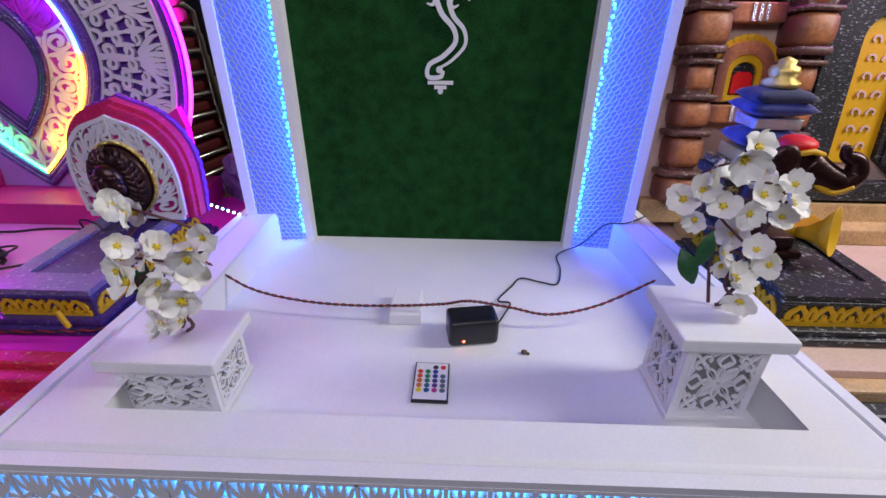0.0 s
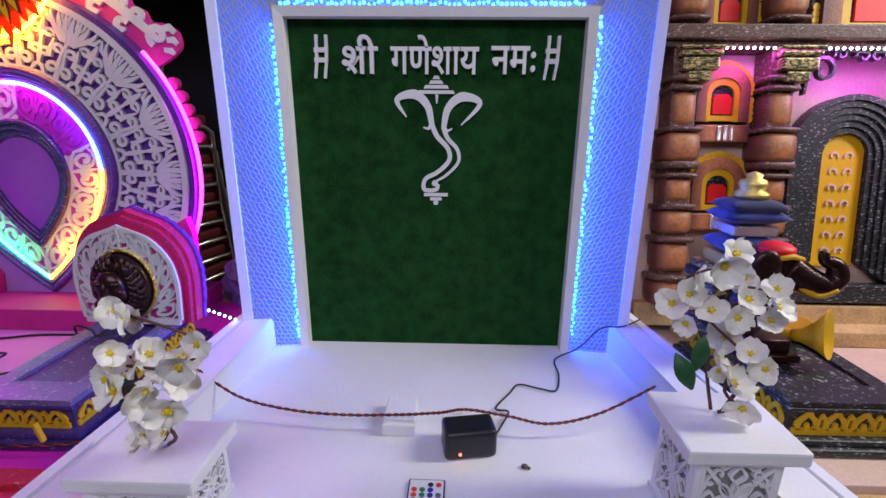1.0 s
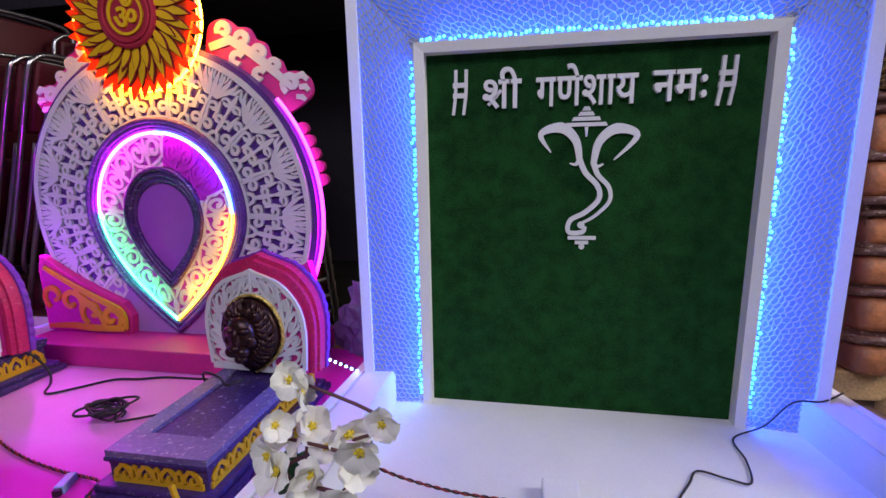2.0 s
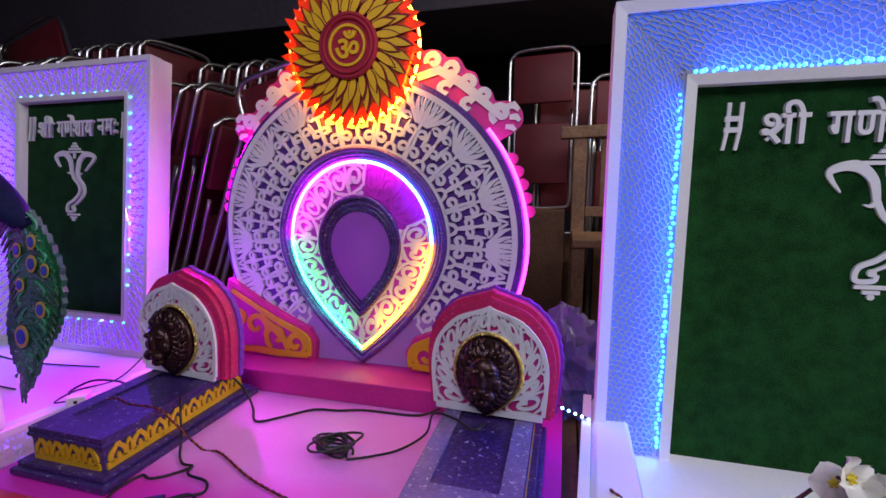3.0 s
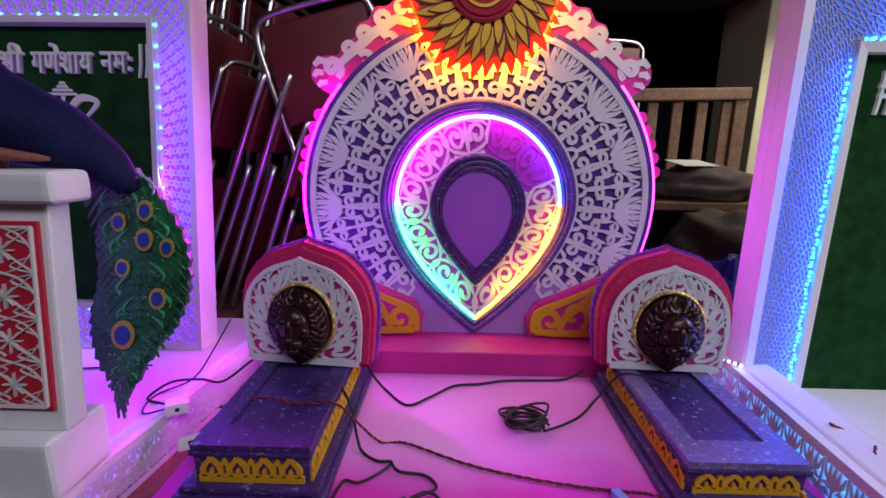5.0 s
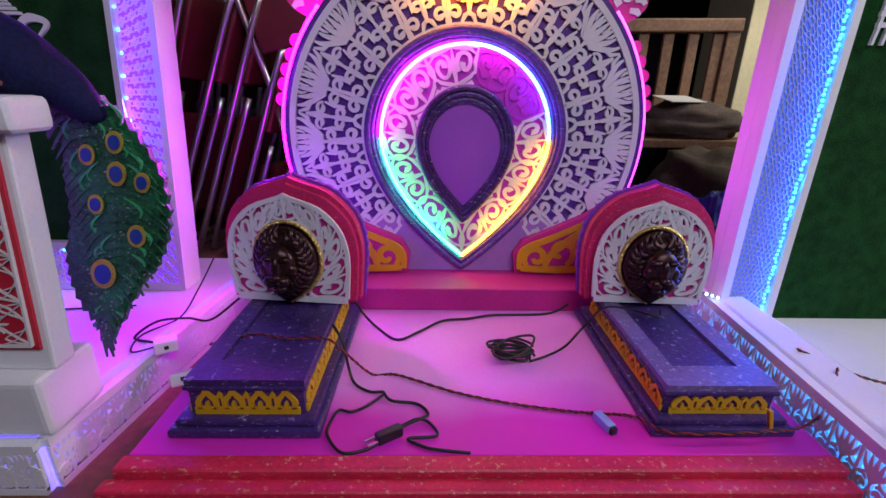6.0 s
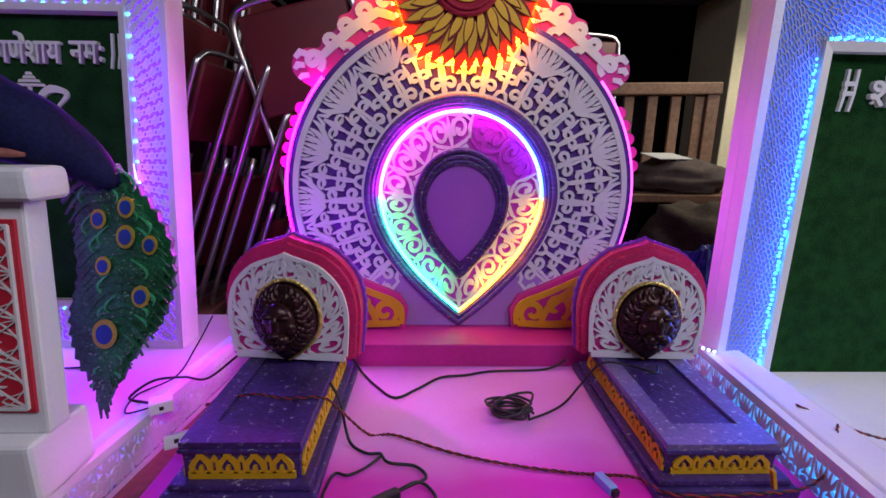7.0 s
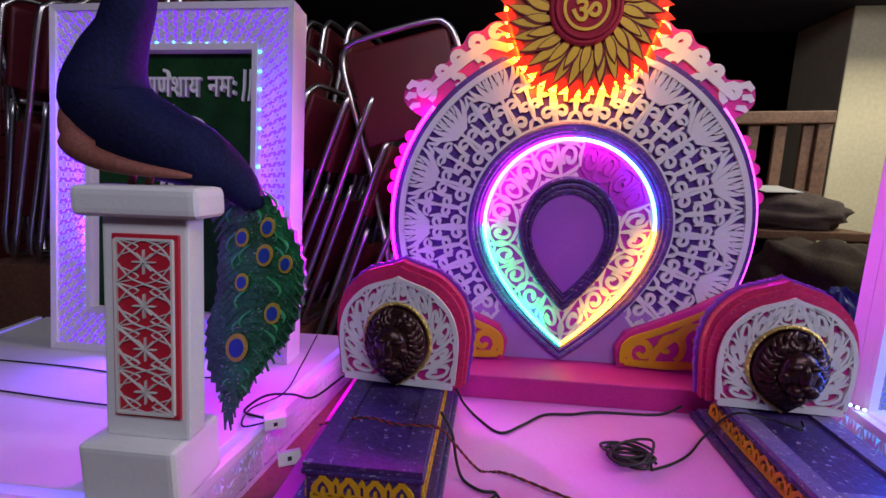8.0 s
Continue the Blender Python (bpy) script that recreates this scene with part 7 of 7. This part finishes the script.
# ---- stacked chairs and the old bench behind ----
def chair_thing():
    ob = thing("stacking_chair", (0, 0, 0), "maroon padded stacking chair with chrome tube frame", "chair", "stacked chairs")
    w = 0.21
    back = smooth_line([(-w, 0.20, 0.44), (-w, 0.23, 0.70), (-w, 0.25, 0.86), (-w + 0.025, 0.256, 0.925), (-w + 0.09, 0.26, 0.945), (w - 0.09, 0.26, 0.945), (w - 0.025, 0.256, 0.925), (w, 0.25, 0.86), (w, 0.23, 0.70), (w, 0.20, 0.44)], 4)
    part("back_tube", tube(back, 0.0115, sides=8), CHROME, ob, "", True)
    for s in (-1, 1):
        part("front_leg", tube([(s * w, 0.18, 0.44), (s * w, -0.18, 0.44), (s * (w + 0.012), -0.215, 0.41), (s * (w + 0.02), -0.22, 0.0)], 0.0115, sides=8), CHROME, ob, "", True)
        part("rear_leg", tube([(s * w, 0.20, 0.44), (s * (w + 0.01), 0.25, 0.0)], 0.0115, sides=8), CHROME, ob, "", True)
    part("seat", box(-0.20, 0.20, -0.22, 0.19, 0.445, 0.495, 0.018, segments=3), MAROON, ob, "", True)
    part("backrest", box(-0.19, 0.19, 0.215, 0.25, 0.58, 0.92, 0.014, segments=3), MAROON, ob, "", True)
    return ob


def folded_chair_thing():
    ob = thing("folded_chair", (0, 0, 0), "folded maroon chair with chrome tube frame, standing on edge", "chair", "folded chairs")
    w = 0.21
    hoop = smooth_line([(-w, 0, 0.0), (-w, 0, 0.45), (-w, 0, 0.88), (-w + 0.02, 0, 0.955), (-w + 0.09, 0, 0.985), (w - 0.09, 0, 0.985), (w - 0.02, 0, 0.955), (w, 0, 0.88), (w, 0, 0.45), (w, 0, 0.0)], 4)
    part("back_tube", tube(hoop, 0.011, sides=8), CHROME, ob, "", True)
    v = w - 0.03
    legs = smooth_line([(-v, -0.035, 0.62), (-v, -0.035, 0.30), (-v, -0.035, 0.06), (-v + 0.05, -0.035, 0.012), (v - 0.05, -0.035, 0.012), (v, -0.035, 0.06), (v, -0.035, 0.30), (v, -0.035, 0.62)], 4)
    part("leg_tube", tube(legs, 0.010, sides=8), CHROME, ob, "", True)
    part("seat", box(-0.17, 0.17, -0.030, -0.006, 0.16, 0.54, 0.010), MAROON, ob, "", True)
    part("backrest", box(-0.185, 0.185, -0.016, 0.012, 0.66, 0.95, 0.010), MAROON, ob, "", True)
    return ob


first = chair_thing()
stacks = [(-3.55, 2.15, 14, 175), (-1.45, 2.25, 10, 165), (-3.9, 1.75, 13, 120)]
for i, (x, y, n, turn) in enumerate(stacks):
    for k in range(n):
        m = pose(x, y, 0.095 * k, 0, 0, turn) @ Matrix.Translation((0, 0.012 * k, 0))
        if i == 0 and k == 0:
            first.matrix_basis = m
        else:
            copy_thing(first, m)
# folded chairs leaning in rows, on crates of falling height
folded = folded_chair_thing()
spots = []
for x, y, z, n, lean in ((-2.62, 1.92, 0.86, 3, 17), (-2.34, 1.92, 0.70, 3, 19), (-2.06, 1.92, 0.52, 4, 20), (-3.45, 2.20, 1.12, 8, 6), (-3.30, 1.80, 0.95, 5, 12), (-2.70, 2.42, 1.05, 6, 10), (-2.10, 2.42, 0.86, 4, 13)):
    tagged(part("crate", box(x - 0.06, x + 0.09 * n - 0.04, y - 0.24, y + 0.24, 0, z - 0.012, 0.008), PLY, None), "brown plywood crate under folded chairs", "crate")
    spots += [Matrix.Translation((x + 0.09 * k, y, z)) @ Matrix.Rotation(radians(lean + (k * 7) % 4), 4, "Y") @ Matrix.Rotation(radians(78 + (k * 5) % 11), 4, "Z") for k in range(n)]
for x, z, turn in ((-0.78, 1.20, 172), (-0.28, 1.02, 190), (-0.62, 1.02, 184)):
    y = 3.25 if turn == 184 else 3.05
    tagged(part("crate", box(x - 0.16, x + 0.16, y - 0.09, y + 0.09, 0, z - 0.002, 0.008), PLY, None), "brown plywood crate under folded chairs", "crate")
    spots.append(Matrix.Translation((x, y, z)) @ Matrix.Rotation(radians(turn), 4, "Z"))
folded.matrix_basis = spots[0]
for m in spots[1:]:
    copy_thing(folded, m)
# one chair tipped over on top of a stack
copy_thing(first, pose(-1.52, 1.96, 0.893, 0, 14, 180))
copy_thing(first, pose(-3.05, 1.95, 1.30, 20, 24, 190))

bench = thing("wooden_bench", (0.0, 2.75, 0), "old brown wooden bench with upright back slats", "bench")
for x in (-0.55, 0.33):
    part("post", box(x - 0.035, x + 0.035, 2.66, 2.73, 0, 1.66 if x > 0 else 1.62, 0.006), WOOD, bench)
part("top_rail", box(-0.62, 0.40, 2.645, 2.735, 1.625, 1.690, 0.008, m=Matrix.Translation((0, 0, -0.01)) @ Matrix.Rotation(radians(-1.2), 4, "Y")), WOOD, bench)
part("lower_rail", box(-0.514, 0.294, 2.67, 2.72, 1.18, 1.235, 0.005), WOOD, bench)
for k in range(6):
    x = -0.44 + 0.135 * k
    part("back_slat", box(x, x + 0.055, 2.678, 2.70, 1.236, 1.618, 0.004), WOOD, bench)
part("seat", box(-0.58, 0.34, 2.25, 2.655, 1.06, 1.10, 0.006), WOOD, bench)
for x in (-0.55, 0.31):
    part("front_leg", box(x - 0.03, x + 0.03, 2.27, 2.33, 0, 1.059, 0.005), WOOD, bench)


def bundle(cx, cy, z0, sx, sy, sz, seed, crumple=0.0):
    """A slumped heap of folded cloth."""
    bm = bmesh.new()
    bmesh.ops.create_uvsphere(bm, u_segments=44, v_segments=24, radius=1)
    for v in bm.verts:
        n = noise.noise(v.co * 2.3 + Vector((seed, 0, 0))) * 0.22 + noise.noise(Vector((v.co.x * 1.5, v.co.y * 1.5, v.co.z * 7 + seed))) * 0.13
        n += crumple * (0.5 - abs(noise.noise(v.co * 3.1 + Vector((0, seed, 0))))) - crumple * abs(noise.noise(v.co * 6.3 + Vector((seed, seed, 0)))) * 0.6
        c = v.co * (1 + n)
        v.co = (cx + c.x * sx, cy + c.y * sy, z0 + max(0.0, (c.z + 0.62)) * sz)
    return bm


tagged(part("cloth_bale", bundle(0.05, 2.42, 1.1005, 0.26, 0.17, 0.11, 3.0), CLOTH, None, "", True), "heap of dull brown cloth on the bench", "cloth")
tagged(part("cloth_bale", bundle(0.02, 2.10, 0.70, 0.30, 0.20, 0.24, 7.0), CLOTH, None, "", True), "heap of dull brown cloth sacks", "cloth")
tagged(part("crate", box(-0.40, 0.42, 1.86, 2.24, 0, 0.6995, 0.01), WOOD, None), "dark wooden crate under a heap of cloth", "crate")
tagged(part("paper_sheet", box(-0.10, 0.10, -0.075, 0.075, 0, 0.003, 0.001, m=Matrix.Translation((-0.06, 2.36, 1.285)) @ Matrix.Rotation(radians(14), 4, "Z") @ Matrix.Rotation(radians(10), 4, "X")), PAPER, None), "loose white papers on the cloth heap", "paper")
tagged(part("plastic_bag", bundle(-0.60, 1.40, 0.6905, 0.11, 0.09, 0.17, 12.0, 0.7), BAG, None), "crumpled translucent lilac plastic bag", "plastic bag")
tagged(part("plastic_sheet", bundle(-0.32, 1.50, 0.6905, 0.15, 0.08, 0.17, 5.0, 0.5), PLASTIC, None), "folded blue plastic sheet behind the shrine", "plastic sheet")
